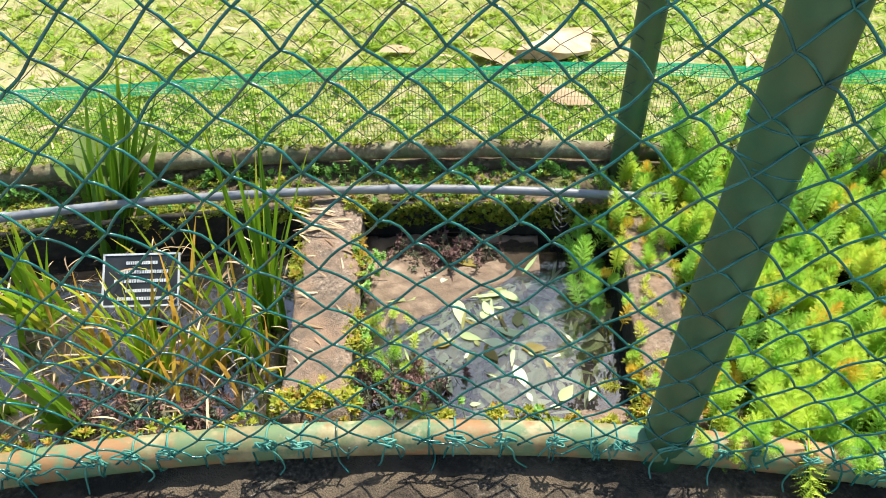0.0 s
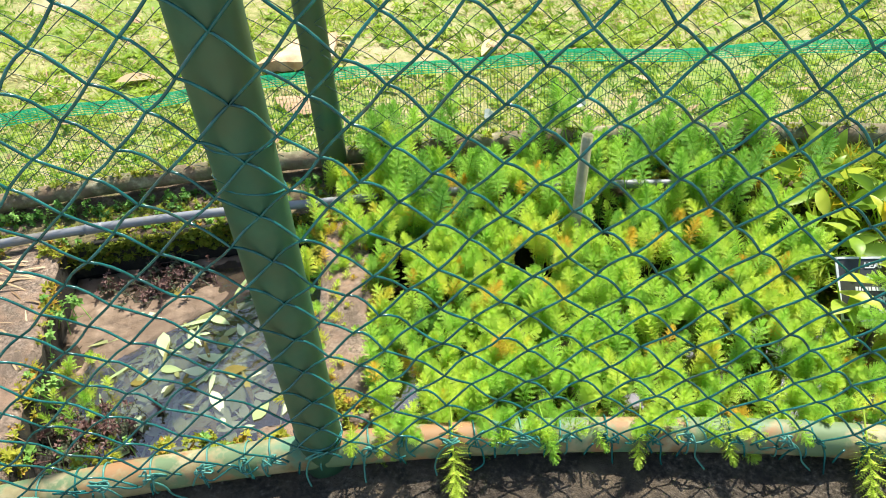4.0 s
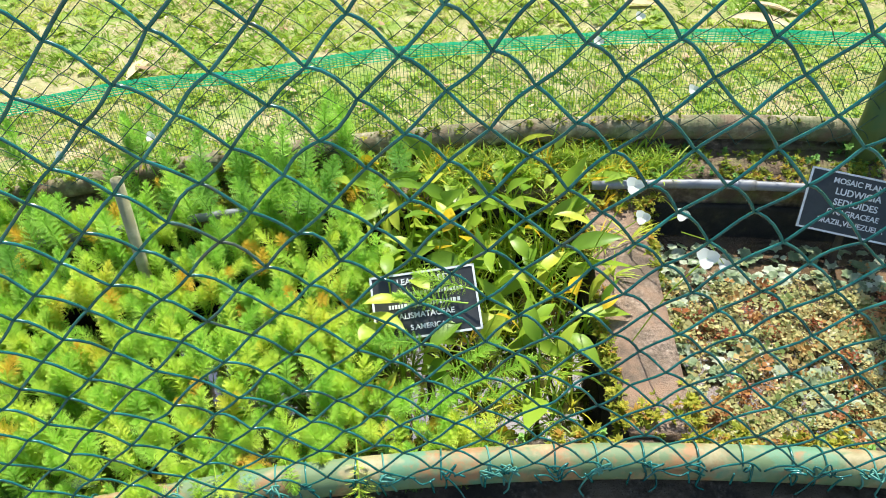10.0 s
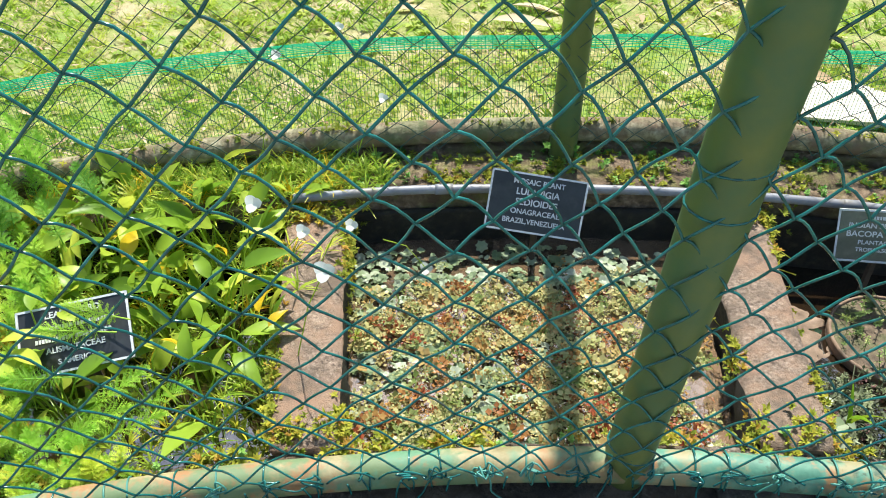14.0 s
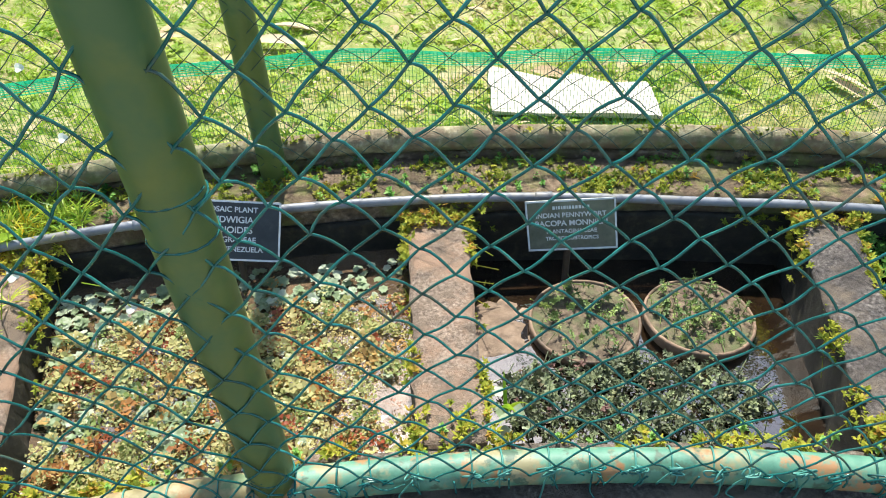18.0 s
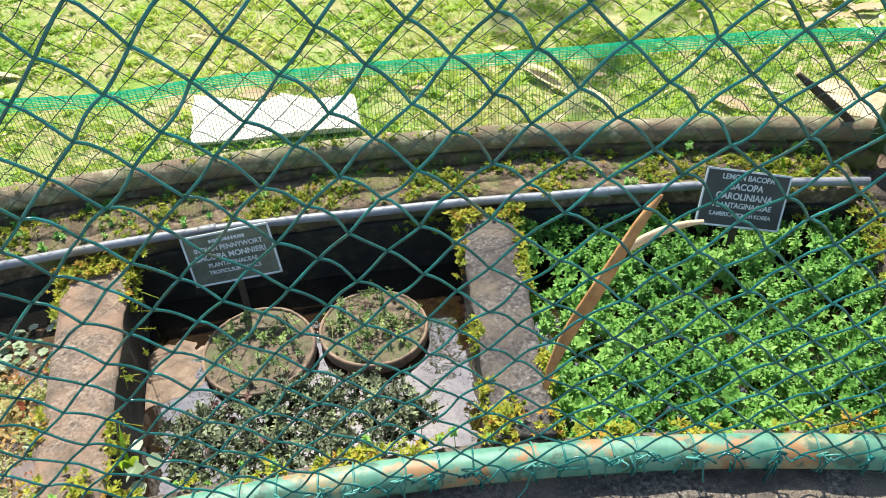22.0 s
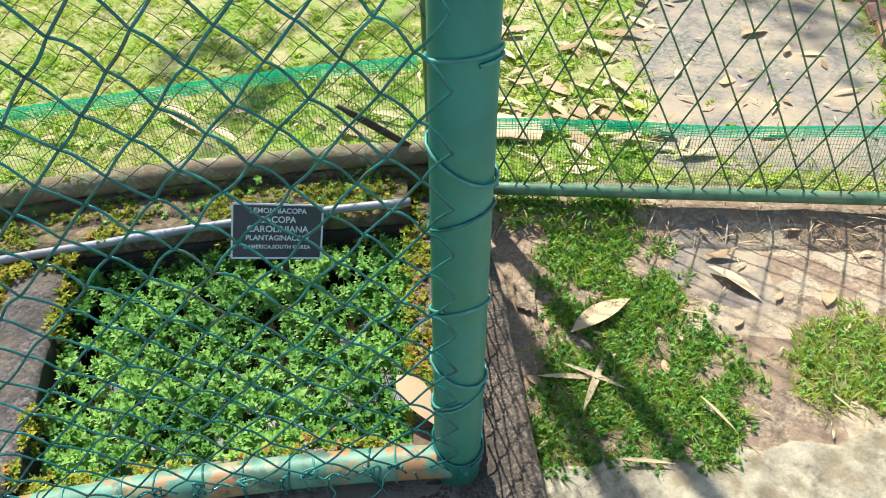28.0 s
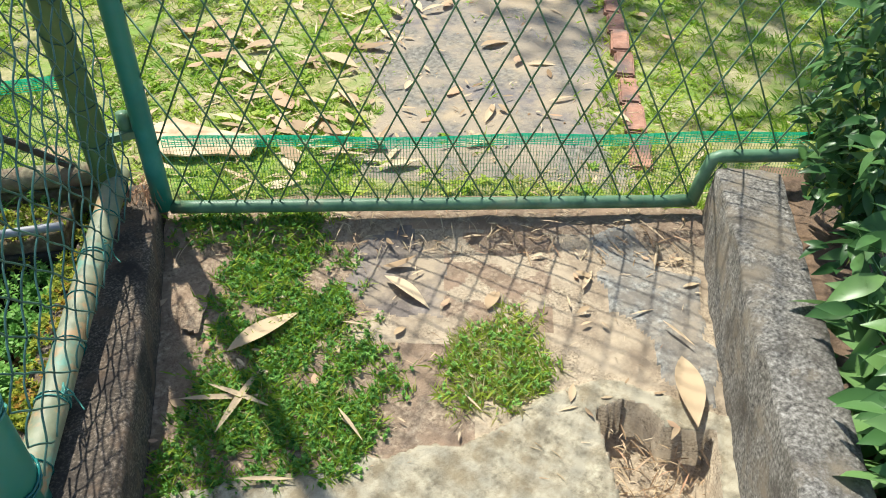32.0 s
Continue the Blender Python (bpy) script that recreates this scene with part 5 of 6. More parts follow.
for i in range(60):
    herbs.append((g.randrange(3), spot(pol(g.uniform(0.045, 0.10), g.uniform(-44, 29), -0.02), 18, g.uniform(0.5, 1.0), g), 0.7))
for i in range(24):
    moss_at(g.uniform(0.1, 0.75), 29.85, -0.04, 6, 0.012, 0.08, 0.6)
for i in range(60):
    d = g.uniform(0.15, 0.95)
    moss_at(d, g.gauss(30.3, 0.22), -0.036, 5, 0.012, 0.1, g.choice((0.4, 0.6, 1.0)))
    herbs.append((g.randrange(3), spot(pol(d, g.gauss(30.15, 0.15), -0.04), 25, g.uniform(0.4, 0.8), g), g.uniform(0.2, 0.7)))
for i in range(28):
    d = g.uniform(0.12, 0.62)
    herbs.append((g.randrange(3), spot(pol(d, g.gauss(-31.3, 0.22), g.uniform(-0.09, -0.02)), 30, g.uniform(0.7, 1.4), g), min(max(g.gauss(0.65, 0.25), 0), 1)))
    moss_at(d, -31.5, -0.03, 5, 0.012, 0.12, 0.75)
for a, n in ((19.1, 26), (8.1, 16), (-3.6, 22)):
    for i in range(n):
        moss_at(g.uniform(0.70, 0.86), g.gauss(a, 0.8), -0.005, 8, 0.014, 0.2, 0.74)
for i in range(260):
    a = g.uniform(-45, 29)
    if noise.noise(Vector((a * 0.6, 8, 2))) > (-0.25 if a < -4 else 0.12):
        moss_at(0.742, a, g.uniform(-0.075, -0.035), 5, 0.006, 0.22, 0.4)
for i in range(150):
    moss_at(0.742, g.uniform(-31.2, -24.2), g.uniform(-0.10, -0.035), 5, 0.006, 0.22, 0.45)
scatter("moss", tufts, spots, MOSS, "yellow-green moss along wet concrete edges", "moss")
scatter("ledge_weeds", weeds, herbs, BACOPA, "tiny creeping weeds rooted on the mossy ledge", "weed")
spots = []
for i in range(46):
    a = g.choice((7.15, 9.1, 18.25, 20.05, -2.75, 29.7)) + g.gauss(0, 0.12)
    spots.append((g.randrange(3), spot(pol(g.uniform(0.12, 0.74), a, g.uniform(-0.11, -0.04)), 40, g.uniform(0.8, 1.3), g), g.uniform(0.3, 0.9)))
scatter("edge_weeds", small, spots, MOSS, "straggly yellow-green weeds hanging from the partition sides", "weed")
blades = [sword(ll, 0.012, b) for ll, b in ((0.11, 0.5), (0.09, 0.8), (0.13, 0.25))]
for d, a in ((0.86, 29.2), (0.84, 28.3), (0.14, 9.5)):
    spots = [(i, spot(pol(d, a, -0.03), 16, g.uniform(0.6, 1.0), g), g.uniform(0.3, 0.6)) for i in range(4)]
    tagged(scatter("grass_tuft", blades, spots, REED, "small tuft of bright green blades on the ledge", "grass"), kind="stuff")
pads2 = [leaf(0.034, 0.026, 4, 0.15, 0.3, 0.75)]
spots = [(0, spot(pol(0.17 + g.gauss(0, 0.03), 9.7 + g.gauss(0, 0.35), -0.07 + g.uniform(-0.02, 0.03)), 22, g.uniform(0.8, 1.25), g), g.uniform(0.3, 1)) for i in range(8)]
scatter("pale_seedling", pads2, spots, PALE, "pale green seedling leaves beside the partition", "weed")

# Lawn
g = random.Random(23)
tuft_kinds = []
for i in range(6):
    pieces = []
    for k in range(8):
        ll = g.uniform(0.018, 0.05)
        v = np.array([(-0.0017, 0, 0), (0.0017, 0, 0), (0.0009, 0.45 * ll, 0.0), (0, ll, -0.25 * ll)])
        pieces.append(((v, np.array([(0, 1, 2), (0, 2, 3)])), Matrix.Translation((g.gauss(0, 0.012), g.gauss(0, 0.012), 0)) @ turn(0, 0, g.uniform(0, 360)) @ turn(g.uniform(12, 75), 0, 0)))
    tuft_kinds.append(blend(pieces))
broad_kinds = [blend([(leaf(g.uniform(0.02, 0.035), 0.016, 2, 0.2, 0.4, 0.75), turn(g.uniform(5, 40), 0, 60 * k + g.uniform(-15, 15))) for k in range(6)]) for i in range(3)]
PATH_A = (38.2, 46.9)


def on_path(d, a):
    edge = 1.6 * noise.noise(Vector((d * 3, 0, 0))) + 1.2 * noise.noise(Vector((d * 9, a * 0.8, 0)))
    return PATH_A[0] + 0.6 + edge < a < PATH_A[1] - 0.6 + 0.7 * edge and d > 1.2


spots, spots2 = [], []
while len(spots) < 21000:
    d = 1.06 + 2.6 * g.random() ** 1.2
    a = g.uniform(-48, 58)
    bare = noise.noise(Vector((d * 3.1, a * 0.24, 12)))
    if (on_path(d, a) and g.random() < 0.94) or (bare > 0.18 and g.random() < 0.65):
        continue
    p = pol(d, a, ground_z(d, a) - 0.004)
    tone = 0.47 + 0.5 * noise.noise(Vector((p.x * 1.3, p.y * 1.3, 2))) + 0.35 * noise.noise(Vector((p.x * 3.4, p.y * 3.4, 9))) + g.gauss(0, 0.19)
    if g.random() < 0.10:
        tone = 1.0
    spots.append((g.randrange(6), spot(p, 8, g.uniform(0.7, 1.4), g), min(max(tone, 0), 1)))
    if len(spots) % 6 == 0 and noise.noise(Vector((p.x * 1.1, p.y * 1.1, 7))) > -0.15:
        spots2.append((g.randrange(3), spot(p + Vector((0, 0, 0.012)), 10, g.uniform(0.6, 1.3), g), min(max(g.gauss(0.45, 0.2), 0), 0.85)))
scatter("lawn_grass", tuft_kinds, spots, GRASS, "short sunlit yellow-green lawn grass", "grass")
scraps = [leaf(0.03, 0.006, 3, 0.2, 0.3), leaf(0.022, 0.009, 3, 0.3, 0.4), leaf(0.05, 0.004, 3, 0.1, 0.2)]
bits = []
while len(bits) < 5500:
    d, a = 1.06 + 2.4 * g.random() ** 1.3, g.uniform(-46, 56 if len(bits) % 3 else 6)
    if noise.noise(Vector((d * 2.2, a * 0.2, 41))) > -0.15:
        bits.append((g.randrange(3), Matrix.Translation(pol(d, a, ground_z(d, a) + g.uniform(0.008, 0.028))) @ turn(g.gauss(0, 14), g.gauss(0, 14), g.uniform(0, 360)) @ Matrix.Scale(g.uniform(0.5, 1.3), 4), g.random()))
scatter("lawn_scraps", scraps, bits, DRY, "dry straw and leaf scraps scattered through the lawn", "plant litter")
scatter("lawn_weeds", broad_kinds, spots2, GRASS, "flat broad-leaved weeds among the lawn grass", "weed")

# Dry leaves
g = random.Random(24)
dry_mesh = [fill_mesh("dry_leaf", *leaf(1.0, w, 8, f, dr, b), DRY, np.full(27, c), True) for w, f, dr, b, c in
            ((0.30, 0.25, 0.12, 0.9, 0.55), (0.24, 0.5, 0.2, 0.85, 0.75), (0.36, 0.3, 0.3, 0.8, 0.35), (0.16, 0.5, 0.1, 0.9, 0.65), (0.42, -0.3, 0.15, 0.9, 0.95), (0.28, -0.4, -0.25, 0.8, 0.2), (0.075, 0.4, 0.1, 0.9, 0.6))]


def dry_leaf(p, q, z, kind, label="dry tan leaf fallen on the ground", lift=0.006):
    a, b = pol(*p, z), pol(*q, z)
    v = b - a
    o = new("dry_leaf", dry_mesh[kind])
    o.matrix_world = Matrix.Translation(a + Vector((0, 0, lift))) @ Matrix.Rotation(math.atan2(-v.x, v.y), 4, "Z") @ turn(g.uniform(-3, 6), g.uniform(-12, 12), 0) @ Matrix.Scale(v.length, 4)
    return tagged(o, label, "dry leaf", group="fallen leaves")


for n, (p, q) in enumerate((((1.535, -25.9), (1.414, -23.96)), ((2.013, -38.84), (1.864, -37.82)), ((1.799, -31.43), (1.858, -29.82)), ((1.736, -18.67), (1.95, -18.1)), ((2.122, -1.55), (2.127, -0.24)),
                            ((1.986, 1.94), (1.94, 4.29)), ((1.631, 11.76), (1.602, 13.31)), ((1.686, 21.41), (1.517, 22.73)), ((1.803, 20.56), (1.812, 21.56)), ((1.478, 23.23), (1.368, 24.17)),
                            ((1.471, 26.67), (1.431, 27.13)), ((1.64, 21.51), (1.463, 23.01)), ((1.469, 30.81), (1.431, 31.9)), ((1.398, 33.56), (1.368, 35.0)), ((1.806, -28.3), (1.665, -25.78)),
                            ((1.563, -12.45), (1.577, -12.05)), ((1.561, -13.55), (1.525, -12.99)), ((2.122, 2.75), (2.088, 4.72)), ((1.4, 27.5), (1.33, 28.8)), ((1.5, 28.6), (1.42, 30.0)))):
    dry_leaf(p, q, LAWN_Z + 0.02, 4 if n == 0 else n % 4)
for n, (p, q) in enumerate((((1.552, 32.85), (1.486, 34.23)), ((1.66, 33.78), (1.695, 34.71)), ((1.532, 36.38), (1.353, 37.46)), ((1.676, 41.01), (1.827, 41.5)), ((1.473, 42.31), (1.628, 42.69)), ((2.119, 42.2), (2.194, 43.33)),
                            ((1.964, 43.93), (1.98, 45.05)), ((2.048, 36.35), (1.903, 37.74)), ((2.149, 37.12), (2.099, 38.89)), ((1.96, 31.55), (2.025, 32.07)), ((1.647, 44.56), (1.701, 45.55)), ((2.08, 28.15), (2.09, 28.7)),
                            ((2.273, 33.04), (2.216, 33.49)), ((1.537, 34.85), (1.426, 35.52)), ((1.955, 35.3), (1.999, 36.48)), ((1.735, 34.87), (1.572, 35.58)), ((1.728, 37.03), (1.568, 37.91)))):
    dry_leaf(p, q, LAWN_Z + 0.02, (n * 5 + 1) % 6, "dry tan leaf lying on grass beside the path")
for i in range(52):
    d, a = g.uniform(1.15, 2.7), g.uniform(30.2, 40.5) if i < 34 else g.uniform(38, 50)
    w, ll = g.uniform(0, 360), g.uniform(0.05, 0.14)
    dry_leaf((d, a), (d + ll * math.cos(w), a + math.degrees(ll * math.sin(w) / 6)), LAWN_Z + g.uniform(0.01, 0.035), g.randrange(6), "dry tan leaf in the litter beside the path")
for i in range(110):
    d, a = g.uniform(1.2, 3.3), g.uniform(-46, 31)
    w, ll = g.uniform(0, 360), g.uniform(0.03, 0.09)
    dry_leaf((d, a), (d + ll * math.cos(w), a + math.degrees(ll * math.sin(w) / 6)), LAWN_Z + g.uniform(0.012, 0.025), g.randrange(6), "small dry leaf on the lawn")

heap = [leaf(1.0, w, 5, f, dr, 0.85) for w, f, dr in ((0.22, 0.15, 0.06), (0.13, 0.3, 0.1), (0.32, -0.12, 0.05), (0.08, 0.3, 0.05), (0.18, 0.35, -0.08))]
spots = []
while len(spots) < 210:
    d, a = 1.08 + 1.7 * g.random() ** 1.15, g.gauss(35.6, 2.4)
    if not 30.4 < a < 42 or noise.noise(Vector((d * 5, a * 0.6, 17))) < -0.22:
        continue
    spots.append((g.randrange(5), Matrix.Translation(pol(d, a, LAWN_Z + g.uniform(0.012, 0.028))) @ turn(g.gauss(0, 6), g.gauss(0, 10), g.uniform(0, 360)) @ Matrix.Scale(0.03 + 0.14 * g.random() ** 2, 4), g.uniform(0.25, 0.95)))
while len(spots) < 310:
    d, a = g.uniform(1.15, 3.6), g.uniform(38, 47)
    spots.append((g.randrange(5), Matrix.Translation(pol(d, a, LAWN_Z + 0.03)) @ turn(g.gauss(0, 7), g.gauss(0, 10), g.uniform(0, 360)) @ Matrix.Scale(g.uniform(0.02, 0.07), 4), g.random()))
scatter("leaf_litter", heap, spots, DRY, "drift of dry tan leaves and sheath scraps beside the path", "leaf litter")

# Boards on the lawn
PALE_BOARD = surface("pale_board", [(0.3, (0.46, 0.41, 0.35)), (0.7, (0.60, 0.55, 0.49))], 20, 0.8, 0.3, 0.002, stains=[(0.60, 0.46, 0.36)], stain_scale=6, stain_at=(0.6, 0.75))
TAN_BOARD = surface("tan_bark", [(0.3, (0.48, 0.33, 0.20)), (0.7, (0.66, 0.50, 0.33))], 16, 0.8, 0.4, 0.003, stains=[(0.36, 0.22, 0.12)], stain_scale=7)


def slab(name, corners, z, thick, mat, label, category, bulge=0.01):
    """A flat piece with ragged sides and a slight curl, from its corners as (dr, a)."""
    pts = []
    for i, c in enumerate(corners):
        a, b = pol(*c), pol(*corners[(i + 1) % len(corners)])
        side = (b - a).cross(Vector((0, 0, 1))).normalized()
        for k in range(6):
            p = a.lerp(b, k / 6) + side * (0.012 * noise.noise((a + b) * 3 + Vector((k * 0.9, 0, 0)))) * (k > 0)
            pts.append(p)
    mid = sum(pts, Vector()) / len(pts)
    n = len(pts)
    verts = [p + Vector((0, 0, z + thick + bulge * noise.noise(p * 5))) for p in pts] + [p + Vector((0, 0, z)) for p in pts]
    verts += [mid + Vector((0, 0, z + thick + bulge)), mid + Vector((0, 0, z))]
    faces = [(i, (i + 1) % n, n + (i + 1) % n, n + i)[::-1] for i in range(n)] + [(2 * n, i, (i + 1) % n) for i in range(n)] + [(2 * n + 1, n + (i + 1) % n, n + i) for i in range(n)]
    return tagged(mesh_ob(name, verts, faces, mat), label, category)


slab("white_board", ((1.665, 10.3), (1.35, 10.3), (1.315, 15.8), (1.545, 15.6), (1.525, 14.6), (1.60, 13.2), (1.54, 12.5)), LAWN_Z + 0.02, 0.012, PALE_BOARD, "torn pale board lying on the lawn behind the net", "board")
slab("bark_sheet", ((1.75, -26.55), (1.96, -25.33), (1.985, -23.8), (1.81, -23.9), (1.735, -25.26)), LAWN_Z + 0.02, 0.02, TAN_BOARD, "curled pale palm sheath lying on the lawn", "palm sheath", 0.03)
slab("bark_sheet", ((1.50, 30.9), (1.54, 31.6), (1.37, 34.7), (1.27, 34.4), (1.30, 31.3)), LAWN_Z + 0.02, 0.007, TAN_BOARD, "pinkish tan palm sheath beside the gate", "palm sheath", 0.016)

# Path beyond the gate, with its brick edging
path_grid, n_a, n_d = [], 26, 60
for i in range(n_d):
    for k in range(n_a):
        d, a = 1.10 + 5.5 * (i / (n_d - 1)) ** 1.5, 36.6 + 10.9 * k / (n_a - 1)
        p = pol(d, a, 0)
        path_grid.append(pol(d, a + (1.2 * noise.noise(p * 2) + 0.6 * noise.noise(p * 7) if k in (0, n_a - 1) else 0), LAWN_Z + 0.016 + 0.006 * noise.noise(p * 4) - max(0, 1 - k / 7, 1 - (n_a - 1 - k) / 4, 1 - i / 5) * (0.03 + 0.03 * noise.noise(p * 4) + 0.02 * noise.noise(p * 11))))
tagged(mesh_ob("path", path_grid, [(i * n_a + k, i * n_a + k + 1, (i + 1) * n_a + k + 1, (i + 1) * n_a + k) for i in range(n_d - 1) for k in range(n_a - 1)], DIRT_PATH, smooth=True), "worn grey-brown paved path beyond the gate", "path", kind="structure")
BRICK = surface("old_brick", [(0.3, (0.24, 0.11, 0.07)), (0.6, (0.38, 0.20, 0.135)), (0.8, (0.50, 0.33, 0.24))], 30, 0.9, 0.6, 0.004, stains=[(0.12, 0.09, 0.08)], stain_scale=6)
edging = tagged(thing("brick_edging", "row of worn red bricks edging the path", "edging"), kind="structure")
bm = bmesh.new()
bmesh.ops.create_cube(bm, size=1.0)
bmesh.ops.scale(bm, vec=(0.075, 0.215, 0.08), verts=bm.verts)
bmesh.ops.bevel(bm, geom=list(bm.edges), offset=0.008, segments=2, affect="EDGES")
brick0 = part("brick", bm, BRICK, edging)
brick_me = brick0.data
for i in range(15):
    o = brick0 if i == 0 else new("brick", brick_me)
    o.parent = edging
    o.matrix_local = Matrix.Translation(pol(1.36 + 0.222 * i, 47.6 - 0.04 * i, LAWN_Z - 0.012 + g.uniform(-0.012, 0.006))) @ turn(g.uniform(-2, 2), g.uniform(-3, 3), -47.5 + g.uniform(-3, 3))

# Channel floor between the end wall and the grey wall
PLASTER = surface("pale_plaster", [(0.3, (0.16, 0.135, 0.09)), (0.48, (0.32, 0.275, 0.19)), (0.7, (0.49, 0.44, 0.32))], 60, 0.92, 0.9, 0.006, stains=[(0.25, 0.20, 0.125), (0.42, 0.37, 0.27)], stain_scale=11)
SAND = surface("sandy_concrete", [(0.34, (0.15, 0.115, 0.075)), (0.48, (0.34, 0.265, 0.18)), (0.58, (0.45, 0.36, 0.25)), (0.7, (0.60, 0.50, 0.37))], 150, 0.95, 0.9, 0.004, stains=[(0.27, 0.205, 0.14), (0.44, 0.35, 0.245)], stain_scale=7)
CEMENT = surface("grey_cement", [(0.34, (0.10, 0.095, 0.085)), (0.5, (0.23, 0.22, 0.195)), (0.7, (0.38, 0.37, 0.33))], 90, 0.92, 0.7, 0.005, stains=[(0.28, 0.235, 0.18), (0.17, 0.15, 0.125)], stain_scale=10)
EARTH = surface("red_earth", [(0.34, (0.17, 0.12, 0.08)), (0.52, (0.37, 0.275, 0.19)), (0.7, (0.56, 0.45, 0.32))], 90, 0.97, 1.0, 0.008, stains=[(0.36, 0.25, 0.17), (0.26, 0.18, 0.12)], stain_scale=9)


def inside(p, poly):
    hit = False
    for (x0, y0), (x1, y1) in zip(poly, poly[1:] + poly[:1]):
        if (y0 > p[1]) != (y1 > p[1]) and p[0] < x0 + (p[1] - y0) * (x1 - x0) / (y1 - y0):
            hit = not hit
    return hit


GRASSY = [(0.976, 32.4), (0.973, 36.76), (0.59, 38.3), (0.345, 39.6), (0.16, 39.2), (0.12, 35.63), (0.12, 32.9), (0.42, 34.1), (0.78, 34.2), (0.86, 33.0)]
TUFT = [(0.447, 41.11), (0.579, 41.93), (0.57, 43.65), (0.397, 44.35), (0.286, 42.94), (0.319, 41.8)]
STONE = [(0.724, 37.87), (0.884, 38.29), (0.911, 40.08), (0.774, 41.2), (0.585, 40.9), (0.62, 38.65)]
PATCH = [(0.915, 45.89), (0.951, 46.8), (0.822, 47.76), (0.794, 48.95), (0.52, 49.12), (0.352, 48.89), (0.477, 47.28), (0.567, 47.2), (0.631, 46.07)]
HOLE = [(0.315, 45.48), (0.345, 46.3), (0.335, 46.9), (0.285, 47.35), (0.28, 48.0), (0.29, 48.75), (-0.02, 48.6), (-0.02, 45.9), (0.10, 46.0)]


def plaster_edge(a):
    return float(np.interp(a, [33, 35.1, 37, 38.8, 42, 44.6, 46.1, 49.3], [0.10, 0.135, 0.141, 0.178, 0.219, 0.379, 0.417, 0.33]))


def floor_z(d, a):
    rise = min(max((d - 0.85) / 0.09, 0.0), 1.0)
    return -0.158 - 0.04 * (0.95 - d) / 0.8 + 0.042 * rise * rise * (3 - 2 * rise)


nd, na = 190, 180
verts, faces, kinds = [], [], []
for i in range(nd):
    for k in range(na):
        d, a = -0.45 + 1.5 * i / (nd - 1), 32.1 + 17.3 * k / (na - 1)
        p = pol(d, a, 0)
        wob = 0.02 * noise.noise(p * 14)
        z = floor_z(d, a) + 0.006 * noise.noise(p * 7) + 0.003 * noise.noise(p * 33)
        if d + wob < plaster_edge(a):
            z += 0.008
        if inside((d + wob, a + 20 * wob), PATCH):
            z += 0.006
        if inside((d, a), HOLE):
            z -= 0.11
        verts.append(pol(d, a, z))
for i in range(nd - 1):
    for k in range(na - 1):
        d, a = -0.45 + 1.5 * (i + 0.5) / (nd - 1), 32.1 + 17.3 * (k + 0.5) / (na - 1)
        p = pol(d, a, 0)
        w1, w2 = 0.025 * noise.noise(p * 14), 0.03 * noise.noise(p * 6 + Vector((9, 0, 0)))
        q = (d + w1, a + 16 * w1)
        kind = 2
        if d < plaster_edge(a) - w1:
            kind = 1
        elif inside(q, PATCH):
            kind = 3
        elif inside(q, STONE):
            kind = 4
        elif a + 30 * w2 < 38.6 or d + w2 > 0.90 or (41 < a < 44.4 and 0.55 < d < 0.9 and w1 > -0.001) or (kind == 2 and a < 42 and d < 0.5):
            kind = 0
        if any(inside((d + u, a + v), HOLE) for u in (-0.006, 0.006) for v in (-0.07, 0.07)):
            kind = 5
        faces.append((i * na + k, (i + 1) * na + k, (i + 1) * na + k + 1, i * na + k + 1)[::-1])
        kinds.append(kind)
floor = mesh_ob("floor", verts, faces, EARTH, smooth=True)
for m in (PLASTER, SAND, CEMENT, PAVING, SAND):
    floor.data.materials.append(m)
floor.data.polygons.foreach_set("material_index", np.array(kinds, np.int32))
tagged(floor, "channel floor of earth, sandy concrete and broken pale plaster", "floor", kind="structure")
g = random.Random(26)
spots, spots2 = [], []
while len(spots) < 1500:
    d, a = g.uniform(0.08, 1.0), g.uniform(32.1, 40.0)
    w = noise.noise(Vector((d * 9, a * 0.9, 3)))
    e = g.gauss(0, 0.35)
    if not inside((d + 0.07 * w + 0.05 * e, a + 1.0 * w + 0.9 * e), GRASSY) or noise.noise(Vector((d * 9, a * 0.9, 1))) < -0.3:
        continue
    # low tints for this grass and its weeds stand in for partial shade
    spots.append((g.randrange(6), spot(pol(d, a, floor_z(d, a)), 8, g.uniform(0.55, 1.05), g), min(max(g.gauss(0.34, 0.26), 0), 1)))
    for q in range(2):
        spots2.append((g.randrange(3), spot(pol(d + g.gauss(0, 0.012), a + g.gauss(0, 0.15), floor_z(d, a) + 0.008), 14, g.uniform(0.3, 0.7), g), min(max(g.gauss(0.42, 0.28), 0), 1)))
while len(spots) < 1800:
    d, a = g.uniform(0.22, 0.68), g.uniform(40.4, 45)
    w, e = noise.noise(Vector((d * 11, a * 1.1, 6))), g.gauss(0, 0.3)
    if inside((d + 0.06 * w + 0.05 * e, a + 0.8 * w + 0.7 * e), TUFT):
        # higher tints here, the tuft being coloured as sunlit
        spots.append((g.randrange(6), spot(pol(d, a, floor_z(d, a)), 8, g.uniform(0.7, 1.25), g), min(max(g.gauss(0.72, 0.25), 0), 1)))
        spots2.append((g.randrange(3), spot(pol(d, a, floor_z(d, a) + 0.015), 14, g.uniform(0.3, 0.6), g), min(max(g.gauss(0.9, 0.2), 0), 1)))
scatter("channel_grass", tuft_kinds, spots, GRASS, "rough green grass on the channel floor", "grass")
scatter("channel_weeds", weeds, spots2, BACOPA, "small green weeds among the grass, tinted dark where shade lies", "weed")
